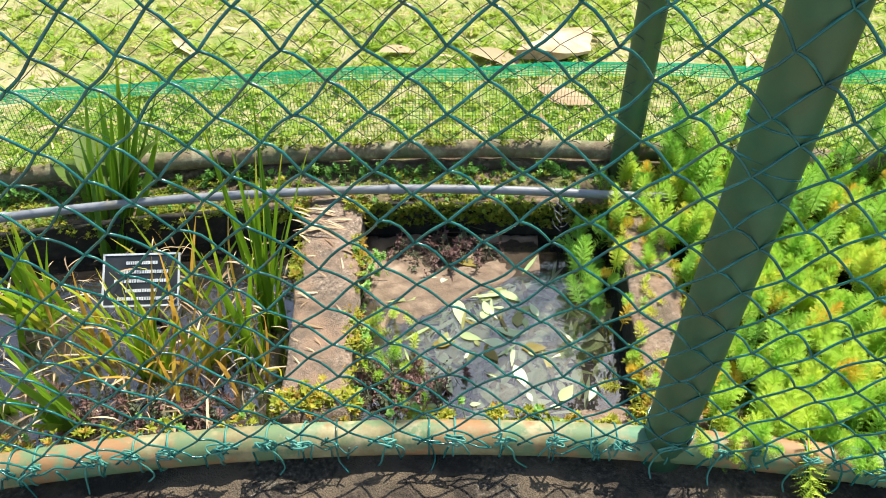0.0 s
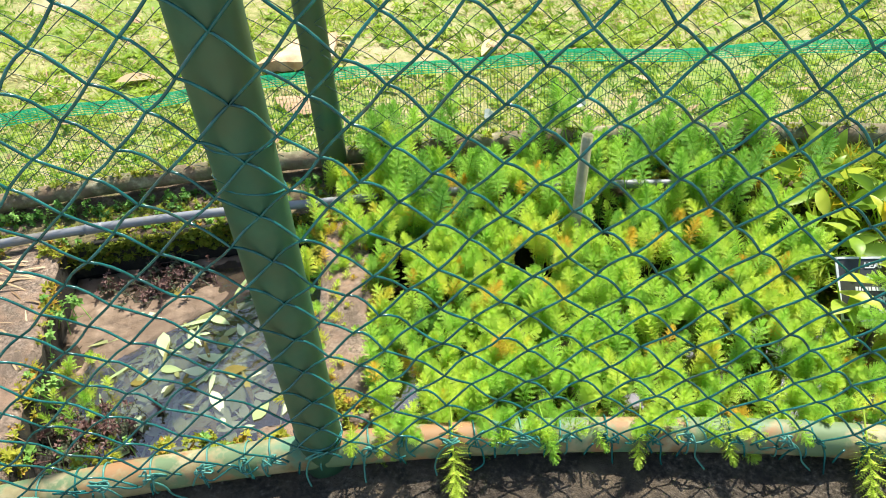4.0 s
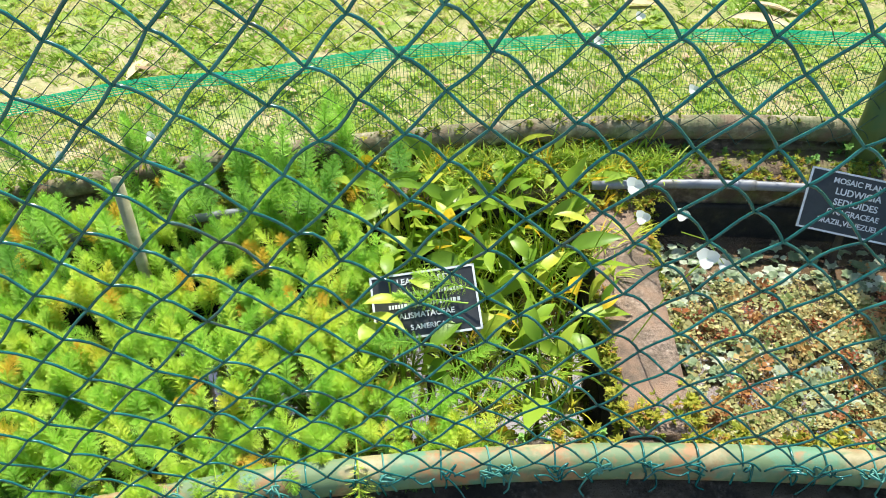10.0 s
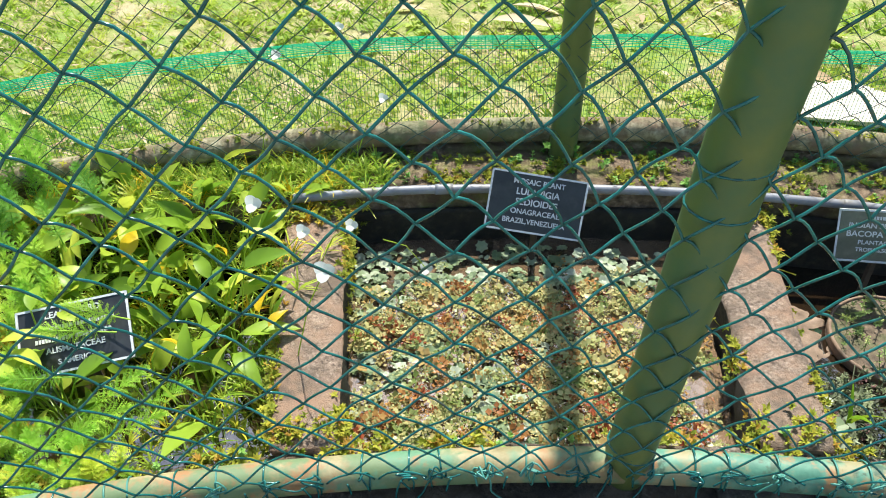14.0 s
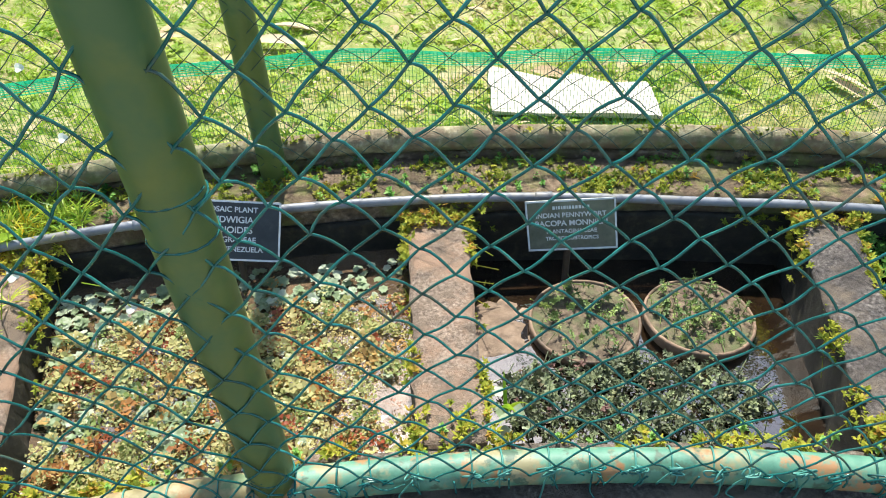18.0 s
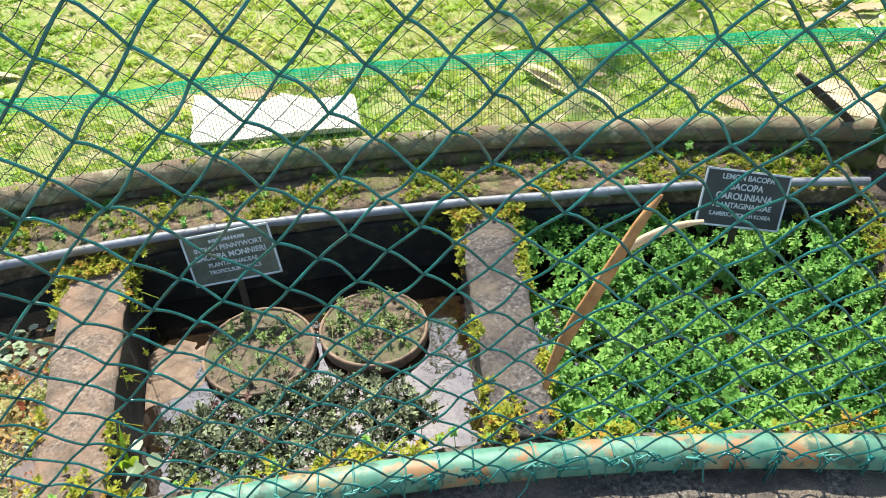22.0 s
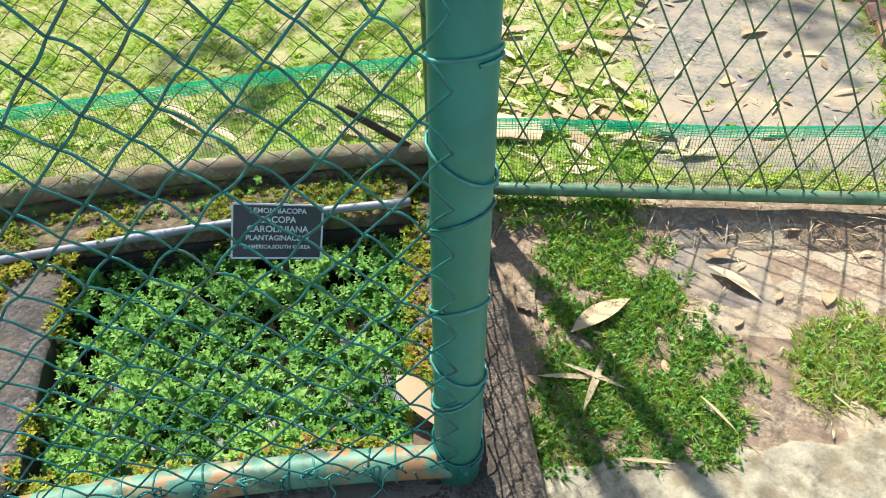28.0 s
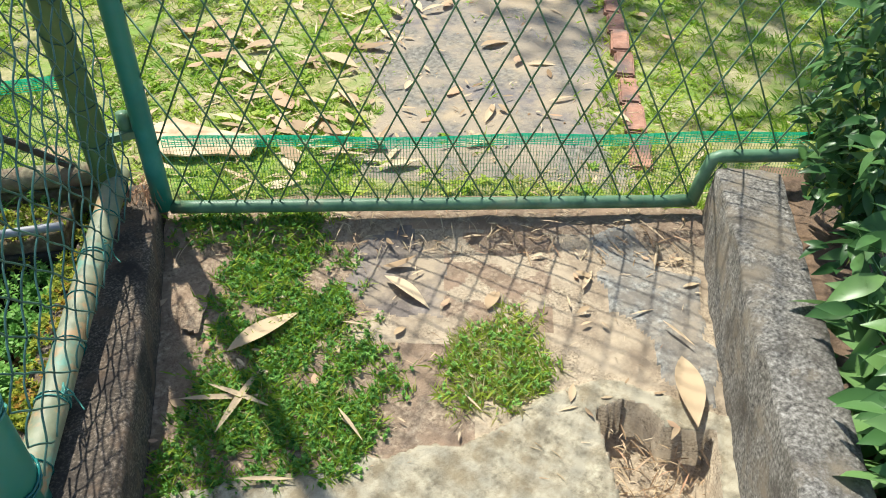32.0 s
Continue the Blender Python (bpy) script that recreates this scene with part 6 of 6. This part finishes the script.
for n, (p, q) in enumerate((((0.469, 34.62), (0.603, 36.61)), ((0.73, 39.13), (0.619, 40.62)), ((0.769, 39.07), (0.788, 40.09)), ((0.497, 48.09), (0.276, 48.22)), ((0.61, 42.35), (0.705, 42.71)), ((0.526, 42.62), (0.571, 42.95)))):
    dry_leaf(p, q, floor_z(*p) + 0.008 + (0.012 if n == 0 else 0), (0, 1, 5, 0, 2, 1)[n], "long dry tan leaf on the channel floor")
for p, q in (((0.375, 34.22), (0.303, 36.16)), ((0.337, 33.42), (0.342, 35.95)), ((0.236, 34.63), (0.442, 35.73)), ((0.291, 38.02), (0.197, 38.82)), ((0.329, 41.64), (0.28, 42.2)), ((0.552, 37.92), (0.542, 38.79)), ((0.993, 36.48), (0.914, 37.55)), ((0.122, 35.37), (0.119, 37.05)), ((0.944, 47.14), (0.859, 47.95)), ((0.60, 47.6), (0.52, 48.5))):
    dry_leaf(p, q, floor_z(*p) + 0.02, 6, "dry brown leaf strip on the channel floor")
for i in range(70):
    d, a = g.uniform(0.15, 1.0), g.uniform(32.4, 49)
    w, ll = g.uniform(0, 360), g.uniform(0.015, 0.06)
    if not inside((d, a), HOLE):
        dry_leaf((d, a), (d + ll * math.cos(w), a + math.degrees(ll * math.sin(w) / 5)), floor_z(d, a) + 0.008, g.randrange(6), "small dry leaf scrap on the channel floor", 0.004)
spots = []
for i in range(900):
    d, a = (0.94 + 0.1 * (1 - 2 * g.random() ** 0.7), g.uniform(32.5, 49)) if i < 620 else (g.uniform(0.0, 0.30), g.uniform(45.8, 48.6))
    z = floor_z(d, a) + 0.008 if i < 620 else floor_z(d, a) - 0.1 + g.uniform(0, 0.07)
    spots.append((g.randrange(2), Matrix.Translation(pol(d, a, z)) @ turn(g.uniform(-14, 14), g.uniform(-14, 14), g.uniform(0, 360)) @ Matrix.Scale(g.uniform(0.3, 0.9), 4), g.random()))
for i in range(190):
    d, a = g.uniform(0.12, 0.95), 32.9 + 16 * g.random()
    if not inside((d, a), HOLE):
        spots.append((g.randrange(2), Matrix.Translation(pol(d, a, floor_z(d, a) + 0.012)) @ turn(g.gauss(0, 5), g.gauss(0, 5), g.uniform(0, 360)) @ Matrix.Scale(g.uniform(0.2, 0.6), 4), g.random()))
fibres = [(g.randrange(2), Matrix.Translation(pol(g.gauss(0.965, 0.03), g.gauss(31.75, 0.3), g.uniform(-0.04, 0.03))) @ turn(g.gauss(-25, 30), g.gauss(0, 25), g.uniform(0, 360)) @ Matrix.Scale(g.uniform(0.3, 0.75), 4), g.choice((0.0, 0.1, 0.3, 1.0, 1.0))) for i in range(150)]
scatter("dry_fibre_clump", strips, fibres, DRY, "clump of rusty brown dry fibres at the foot of the gate post", "plant litter")
scatter("straw_litter", strips, spots, DRY, "dry straw and leaf scraps under the gate and in the drain hole", "plant litter")

# Shrubs over the grey wall
def shrub(name, label, anchors, n, ll, ww, tones, seed, droop):
    g = random.Random(seed)
    hold = thing(name, label, "shrub", pol(*anchors[0]))
    base = Vector(hold.location)
    kinds = [fill_mesh("leaf", *leaf(ll * s, ww * s, 6, 0.3, droop, 0.85), SHRUB, np.full(21, c), True) for s, c in zip((1.0, 0.8, 1.15, 0.65), tones)]
    for p in anchors[1:]:
        tip = pol(*p) - base
        mid = tip * 0.5 + Vector((g.gauss(0, 0.02), g.gauss(0, 0.02), 0.06))
        mesh_ob("branch", *tube([Vector((0, 0, -0.25)), mid, tip], [0.006, 0.004, 0.002], 6), SHRUB, hold, tint=[0.4] * 18)
        for i in range(n):
            t = g.uniform(0.3, 1.03)
            at = (mid * (2 * t) if t < 0.5 else mid.lerp(tip, 2 * t - 1)) + Vector((g.gauss(0, 0.02), g.gauss(0, 0.02), g.gauss(0, 0.02)))
            o = new("leaf", kinds[g.randrange(4)])
            o.parent = hold
            o.matrix_local = Matrix.Translation(at) @ turn(0, 0, g.gauss(50, 75)) @ turn(g.gauss(-5, 24), g.gauss(0, 25), 0)


shrub("broad_leaf_shrub", "shrub with broad pointed grey-green leaves leaning over the wall", [(0.15, 54.4, -0.1), (0.42, 51.7, 0.20), (0.30, 51.5, 0.06), (0.16, 51.8, 0.08), (0.06, 52.0, -0.02), (0.22, 51.6, 0.26), (0.5, 51.9, 0.3), (0.02, 51.4, 0.10), (0.35, 51.3, 0.16), (0.1, 51.3, 0.16), (0.45, 51.5, 0.1), (0.6, 51.6, 0.2), (0.2, 51.2, 0.0), (0.3, 51.9, 0.34), (-0.05, 51.6, 0.05)], 20, 0.115, 0.044, (0.3, 0.55, 0.8, 0.45), 31, 0.45)
shrub("narrow_leaf_shrub", "dense shrub with narrow dull green leaves beside the gate", [(0.85, 54.0, -0.1), (0.95, 51.6, 0.25), (0.8, 51.6, 0.15), (0.9, 51.4, 0.42), (0.7, 52.0, 0.36), (0.98, 52.2, 0.5), (0.6, 51.8, 0.12), (0.75, 51.5, 0.5), (0.9, 51.9, 0.65), (0.65, 52.0, 0.62), (0.98, 51.0, 0.3), (0.85, 51.1, 0.2), (1.0, 51.3, 0.6), (0.92, 51.0, 0.75), (0.8, 51.4, 0.7), (0.55, 51.5, 0.4), (0.7, 51.1, 0.28), (0.88, 50.8, 0.5), (1.02, 50.9, 0.45), (0.78, 51.0, 0.4)], 36, 0.07, 0.024, (0.1, 0.3, 0.5, 0.99), 32, 0.6)

# Tree whose shade falls on the lawn, standing away from the ponds
g = random.Random(33)
TREE_AT = Vector((6.4, 9.4, LAWN_Z - 0.05))
tree = thing("tree", "leafy tree standing beyond the lawn, shading it in patches", "tree", TREE_AT)
BARKY = surface("tree_bark", [(0.3, (0.06, 0.045, 0.035)), (0.6, (0.15, 0.12, 0.09)), (0.8, (0.24, 0.20, 0.16))], 12, 0.95, 1.0, 0.02)
mesh_ob("trunk", *tube([Vector((0.06 * noise.noise(Vector((i, 0, 0))), 0.06 * noise.noise(Vector((0, i, 0))), 0.5 * i)) for i in range(9)], [0.24, 0.2, 0.18, 0.17, 0.16, 0.15, 0.14, 0.12, 0.1], 12), BARKY, tree, smooth=True)
clumps = []
for cx, cy, cz, r in ((6.3, 6.9, 4.4, 0.8), (6.9, 6.0, 4.3, 0.7), (5.5, 6.2, 4.3, 0.75), (5.25, 7.4, 4.6, 0.6), (7.2, 7.4, 4.6, 0.9), (6.4, 8.6, 5.0, 0.9), (2.82, 8.0, 4.3, 0.2), (2.8, 8.5, 4.45, 0.24)):
    c = Vector((cx, cy, cz)) - TREE_AT
    mesh_ob("limb", *tube([Vector((0, 0, 3.4)), Vector((0, 0, 3.8)).lerp(c, 0.5) + Vector((0, 0, 0.2)), c], [0.07, 0.045, 0.015], 7), BARKY, tree, smooth=True)
    for i in range(int(310 * r * r) + 8):
        v = Vector((g.gauss(0, 0.45), g.gauss(0, 0.45), g.gauss(0, 0.3))) * r
        clumps.append((g.randrange(2), Matrix.Translation(c + v) @ turn(g.gauss(0, 35), g.gauss(0, 35), g.uniform(0, 360)), g.random()))
scatter("crown", [leaf(0.19, 0.075, 4, 0.3, 0.4), leaf(0.15, 0.06, 4, 0.3, 0.6)], clumps, SHRUB, "", "", tree)


# Belt of trees beyond the lawn, seen only as dark shapes in the water
g = random.Random(34)
clump = [blend([(leaf(0.42, 0.17, 2, 0.3, 0.5), Matrix.Translation((g.gauss(0, 0.16), g.gauss(0, 0.16), g.gauss(0, 0.12))) @ turn(g.gauss(0, 40), g.gauss(0, 40), g.uniform(0, 360))) for k in range(9)]) for i in range(3)]
belt = thing("tree", "tall dark leafy tree in the belt beyond the lawn", "tree", pol(13.0, -46, LAWN_Z - 0.1), group="trees beyond the lawn")
mesh_ob("trunk", *tube([Vector((0.15 * noise.noise(Vector((i, 2, 0))), 0.15 * noise.noise(Vector((0, i, 3))), 1.1 * i)) for i in range(10)], [0.36, 0.31, 0.29, 0.27, 0.25, 0.23, 0.2, 0.16, 0.12, 0.07], 10), BARKY, belt, smooth=True)
spots = []
for k in range(13):
    c = Vector((g.gauss(0, 1.5), g.gauss(0, 1.5), g.uniform(3.4, 11.6)))
    mesh_ob("limb", *tube([Vector((0, 0, max(2.0, c.z - 2.2))), c * 0.5 + Vector((0, 0, 0.5 * c.z - 0.4)), c], [0.1, 0.07, 0.02], 6), BARKY, belt, smooth=True)
    for i in range(70):
        spots.append((g.randrange(3), Matrix.Translation(c + Vector((g.gauss(0, 0.75), g.gauss(0, 0.75), g.gauss(0, 0.6)))) @ turn(0, 0, g.uniform(0, 360)), g.random()))
scatter("crown", clump, spots, SHRUB, "", "", belt)
for i in range(1, 12):
    copy_thing(belt, Matrix.Translation(pol(12.6 + 2.0 * g.random(), -46 + 9.6 * i + g.uniform(-1.5, 1.5), LAWN_Z - 0.1)) @ turn(0, 0, g.uniform(0, 360)) @ Matrix.Scale(g.uniform(0.8, 0.93) * (0.85 if i < 5 else 1.0), 4))
# Grey pipe along the back of the ponds
for a0, a1, lab in ((-46.0, -22.3, "old grey plastic pipe lying along the pond edge"), (-22.0, -12.0, "old grey plastic pipe half hidden under plants"), (-4.3, 30.0, "grey plastic water pipe lying across the partitions")):
    hold = thing("water_pipe", lab, "pipe")
    pts = [p + Vector((0, 0, pipe_z(math.degrees(math.atan2(p.x, p.y))) + 0.003 * noise.noise(p * 2.2))) for p in arc(0.752, a0, a1, 0.0, 0.6)]
    wall = mesh_ob("pipe_wall", *tube(pts, 0.0112, 12), PIPE_GREY, hold, smooth=True)
    for a in np.arange(a0 + 4, a1, 11.3):
        mesh_ob("coupling", *tube(arc(0.752, a, a + 0.5, pipe_z(a), 0.1), 0.0132, 12), PIPE_GREY, wall, smooth=True)

# Plant signs
SIGN_FACE = surface("sign_black", [(0.3, (0.014, 0.017, 0.019)), (0.7, (0.032, 0.036, 0.04))], 20, 0.42, 0.1, 0.001, stains=[(0.05, 0.05, 0.05)], stain_scale=18, stain_at=(0.6, 0.8))
SIGN_WHITE = surface("sign_white", [(0.3, (0.46, 0.48, 0.50)), (0.7, (0.66, 0.69, 0.71))], 60, 0.6, 0.1, 0.001)
# paler plate colour that carries the reflective sheen of one sign
SIGN_SHEEN = surface("sign_green_with_sheen", [(0.3, (0.07, 0.078, 0.06)), (0.7, (0.14, 0.15, 0.115))], 26, 0.24, 0.1, 0.001, stains=[(0.05, 0.055, 0.05)], stain_scale=20, stain_at=(0.5, 0.75))
STAKE = surface("dark_stake", [(0.3, (0.03, 0.022, 0.016)), (0.7, (0.075, 0.055, 0.04))], 40, 0.8, 0.4, 0.002)


def lettering(text, size, centre, parent):
    cu = bpy.data.curves.new("lettering", "FONT")
    cu.body, cu.size, cu.align_x, cu.align_y, cu.extrude, cu.offset = text, size, "CENTER", "CENTER", 0.0004, size * 0.018
    tmp = new("lettering", cu)
    bpy.context.view_layer.update()
    me = bpy.data.meshes.new_from_object(tmp.evaluated_get(bpy.context.evaluated_depsgraph_get()))
    bpy.data.objects.remove(tmp)
    me.materials.clear()
    me.materials.append(SIGN_WHITE)
    ob = new("lettering", me)
    ob.parent = parent
    ob.location = (centre[0], centre[1], 0.0045)
    return ob


def sign(tl, tr, bl, lines, label, bars=(), face=None):
    """A framed plate from three corners as (dr, a, z), with its lines as (text, share of the height, size)."""
    a, b, c = pol(*tl), pol(*tr), pol(*bl)
    x, y = b - a, a - c
    w, h = x.length, y.length
    x.normalize()
    y = (y - x * y.dot(x)).normalized()
    z = x.cross(y)
    mid = a + x * (w / 2) - y * (h / 2)
    hold = thing("plant_sign", label, "sign", group="plant name signs")
    hold.matrix_world = Matrix(((x.x, y.x, z.x, mid.x), (x.y, y.y, z.y, mid.y), (x.z, y.z, z.z, mid.z), (0, 0, 0, 1)))
    bm = bmesh.new()
    bmesh.ops.create_cube(bm, size=1.0)
    bmesh.ops.scale(bm, vec=(w, h, 0.006), verts=bm.verts)
    bmesh.ops.bevel(bm, geom=list(bm.edges), offset=0.0012, segments=1, affect="EDGES")
    plate = part("plate", bm, face or SIGN_FACE, hold)
    for sx, sy, lx, ly in ((0, 1, w, 0.0042), (0, -1, w, 0.0042), (1, 0, 0.0042, h), (-1, 0, 0.0042, h)):
        bm = bmesh.new()
        bmesh.ops.create_cube(bm, size=1.0)
        bmesh.ops.scale(bm, vec=(lx, ly, 0.0028), verts=bm.verts)
        bmesh.ops.translate(bm, vec=(sx * (w / 2 - 0.0021), sy * (h / 2 - 0.0021), 0.0036), verts=bm.verts)
        part("edge_strip", bm, SIGN_WHITE, plate, "pale painted edge")
    for text, at, size in lines:
        lettering(text, size * h, (0, h * (0.5 - at)), plate)
    for at, x0, x1 in bars:
        r = random.Random(int(at * 100))
        px = x0
        while px < x1:
            bw = r.uniform(0.018, 0.035)
            bm = bmesh.new()
            bmesh.ops.create_cube(bm, size=1.0)
            bmesh.ops.scale(bm, vec=(bw * w * 0.8, h * 0.06, 0.0014), verts=bm.verts)
            bmesh.ops.translate(bm, vec=((px - 0.5 + bw / 2) * w, h * (0.5 - at), 0.004), verts=bm.verts)
            part("unreadable_letter", bm, SIGN_WHITE, plate)
            px += bw * 1.15
    inv = hold.matrix_world.inverted()
    foot = Vector((mid.x, mid.y, -0.22))
    top = mid - z * 0.009 + y * (0.2 * h)
    mesh_ob("stake", *tube([inv @ foot, inv @ top], 0.009, 5), STAKE, hold, "dark wooden stake")


sign((0.703, 1.28, 0.122), (0.689, 3.9, 0.088), (0.629, 0.97, 0.008), [("MOSAIC PLANT", 0.15, 0.125), ("LUDWIGIA", 0.32, 0.15), ("SEDIOIDES", 0.49, 0.15), ("ONAGRACEAE", 0.65, 0.125), ("BRAZIL,VENEZUELA", 0.81, 0.12)], "small black sign lettered MOSAIC PLANT on a stake in the pond")
sign((0.687, 10.62, 0.05), (0.659, 13.07, 0.082), (0.647, 10.69, -0.070), [("INDIAN PENNYWORT", 0.30, 0.13), ("BACOPA MONNIERI", 0.46, 0.15), ("PLANTAGINACEAE", 0.62, 0.11), ("TROPICS,SUBTROPICS", 0.76, 0.10)], "grey-green sign with painted pale sheen lettered BACOPA MONNIERI on a stake in the pond", bars=[(0.15, 0.3, 0.7)], face=SIGN_SHEEN)
sign((0.657, 25.07, 0.146), (0.685, 27.53, 0.097), (0.601, 24.77, 0.026), [("LEMON BACOPA", 0.13, 0.13), ("BACOPA", 0.29, 0.16), ("CAROLINIANA", 0.46, 0.16), ("PLANTAGINACEAE", 0.62, 0.13), ("S.AMERICA,SOUTH KOREA", 0.78, 0.098)], "small black sign lettered LEMON BACOPA above the green bed")
sign((0.38, -10.58, 0.095), (0.386, -7.96, 0.11), (0.272, -10.44, 0.022), [("LEAF SWORD", 0.14, 0.13), ("ALISMATACEAE", 0.66, 0.12), ("S.AMERICA", 0.84, 0.11)], "small black sign half covered by broad green leaves", bars=[(0.33, 0.1, 0.85), (0.5, 0.15, 0.8)])
sign((0.57, -38.5, 0.0), (0.551, -36.4, 0.0), (0.478, -38.58, -0.08), [], "small dark sign with worn lettering behind reeds", bars=[(0.18, 0.3, 0.7), (0.35, 0.2, 0.85), (0.52, 0.15, 0.85), (0.7, 0.3, 0.7), (0.85, 0.2, 0.85)])

# Bark strips caught in the near fence, leaning sticks, leaf at the corner
BARK = surface("tan_bark_strip", [(0.3, (0.24, 0.11, 0.04)), (0.6, (0.42, 0.22, 0.085)), (0.8, (0.55, 0.34, 0.16))], 30, 0.8, 0.5, 0.003)


def strip(name, pts, widths, mat, label, category):
    """A curled strip along pts, thicker in the middle."""
    pts = [Vector(p) for p in pts]
    verts, faces, n = [], [], len(pts)
    for i, p in enumerate(pts):
        d = (pts[min(i + 1, n - 1)] - pts[max(i - 1, 0)]).normalized()
        side = d.cross(Vector((p.x, p.y, 0)).normalized()).normalized()
        nor = d.cross(side)
        w = widths[i]
        verts += [p - side * w, p + nor * 0.35 * w, p + side * w, p + side * w * 0.9 + nor * 0.004, p + nor * (0.35 * w + 0.004), p - side * w * 0.9 + nor * 0.004]
    for i in range(n - 1):
        for k in range(6):
            k2 = (k + 1) % 6
            faces.append((i * 6 + k, i * 6 + k2, (i + 1) * 6 + k2, (i + 1) * 6 + k))
    faces += [tuple(range(6))[::-1], tuple((n - 1) * 6 + k for k in range(6))]
    return tagged(mesh_ob(name, verts, faces, mat, smooth=True), label, category)


strip("bark_strip", [pol(-0.03 + 0.004 * math.sin(i), 19.2 + 1.7 * t ** 1.35, 0.235 + 0.345 * t) for i, t in enumerate(np.linspace(0, 1, 9))], [0.004, 0.007, 0.009, 0.0105, 0.011, 0.010, 0.0085, 0.007, 0.004], BARK, "long tan bark strip caught in the fence mesh", "bark strip")
strip("bark_strip", [pol(0.0, 20.45 + 1.45 * t, 0.465 + 0.047 * t + 0.012 * math.sin(3 * t)) for t in np.linspace(0, 1, 7)], [0.005, 0.0065, 0.0065, 0.006, 0.005, 0.004, 0.0015], TAN_BOARD, "pale bark strip hanging sideways in the fence mesh", "bark strip")
strip("leaning_stick", [pol(0.924 + 0.03 * t, 28.02 + 2.3 * t, 0.236 - 0.17 * t) for t in np.linspace(0, 1, 6)], [0.006, 0.010, 0.011, 0.011, 0.010, 0.006], STAKE, "dark brown bark strip leaning on the back fence", "stick")
dry_leaf((0.20, 29.5), (0.07, 30.65), -0.02, 2, "pinkish dry leaf resting at the corner of the fence", 0.03)

# Leaves reaching over a partition, a bare weed stalk and a flat piece of bark
over = thing("burhead_plant", "broad water plant reaching over the partition, one leaf yellow", "water plant", pol(0.34, -5.9, -0.12), group="burhead plants")
for foot, tip, kind in (((0.34, -5.5, 0.0), (0.345, -4.3, 0.005), 2), ((0.335, -4.7, 0.02), (0.37, -4.15, 0.055), 5), ((0.30, -5.6, -0.01), (0.22, -4.8, 0.0), 1), ((0.42, -5.5, 0.03), (0.47, -4.5, 0.06), 3)):
    p, q = pol(*foot) - Vector(over.location), pol(*tip) - Vector(over.location)
    v = q - p
    mesh_ob("stalk", *tube([Vector((0, 0, -0.075)), p * 0.5 + Vector((0, 0, 0.03)), p], [0.0026, 0.0022, 0.0016], 5), BURHEAD, over, tint=[0.6] * 15)
    blade = new("leaf", broad[kind])
    blade.parent = over
    blade.matrix_local = Matrix.Translation(p) @ Matrix.Rotation(math.atan2(-v.x, v.y), 4, "Z") @ turn(math.degrees(math.atan2(v.z, math.hypot(v.x, v.y))) + 8, 0, 0) @ Matrix.Scale(v.length / 0.1, 4)
stalk = thing("dry_weed", "bare grey weed stalk with short side twigs in the pond", "weed", pol(0.70, -25.6, -0.13))
mesh_ob("stem", *tube([Vector((0, 0, 0)), Vector((0.004, 0, 0.06)), Vector((-0.004, 0, 0.11)), Vector((-0.012, 0.003, 0.155))], [0.0022, 0.0018, 0.0014, 0.0008], 5), STAKE, stalk)
r = random.Random(71)
for i in range(9):
    z = 0.05 + 0.012 * i
    s = 1 if i % 2 else -1
    mesh_ob("twig", *tube([Vector((0, 0, z)), Vector((0.014 * s, r.uniform(-0.006, 0.006), z + 0.012)), Vector((0.024 * s, r.uniform(-0.01, 0.01), z + 0.028))], [0.0012, 0.0009, 0.0005], 4), PIPE_GREY, stalk)
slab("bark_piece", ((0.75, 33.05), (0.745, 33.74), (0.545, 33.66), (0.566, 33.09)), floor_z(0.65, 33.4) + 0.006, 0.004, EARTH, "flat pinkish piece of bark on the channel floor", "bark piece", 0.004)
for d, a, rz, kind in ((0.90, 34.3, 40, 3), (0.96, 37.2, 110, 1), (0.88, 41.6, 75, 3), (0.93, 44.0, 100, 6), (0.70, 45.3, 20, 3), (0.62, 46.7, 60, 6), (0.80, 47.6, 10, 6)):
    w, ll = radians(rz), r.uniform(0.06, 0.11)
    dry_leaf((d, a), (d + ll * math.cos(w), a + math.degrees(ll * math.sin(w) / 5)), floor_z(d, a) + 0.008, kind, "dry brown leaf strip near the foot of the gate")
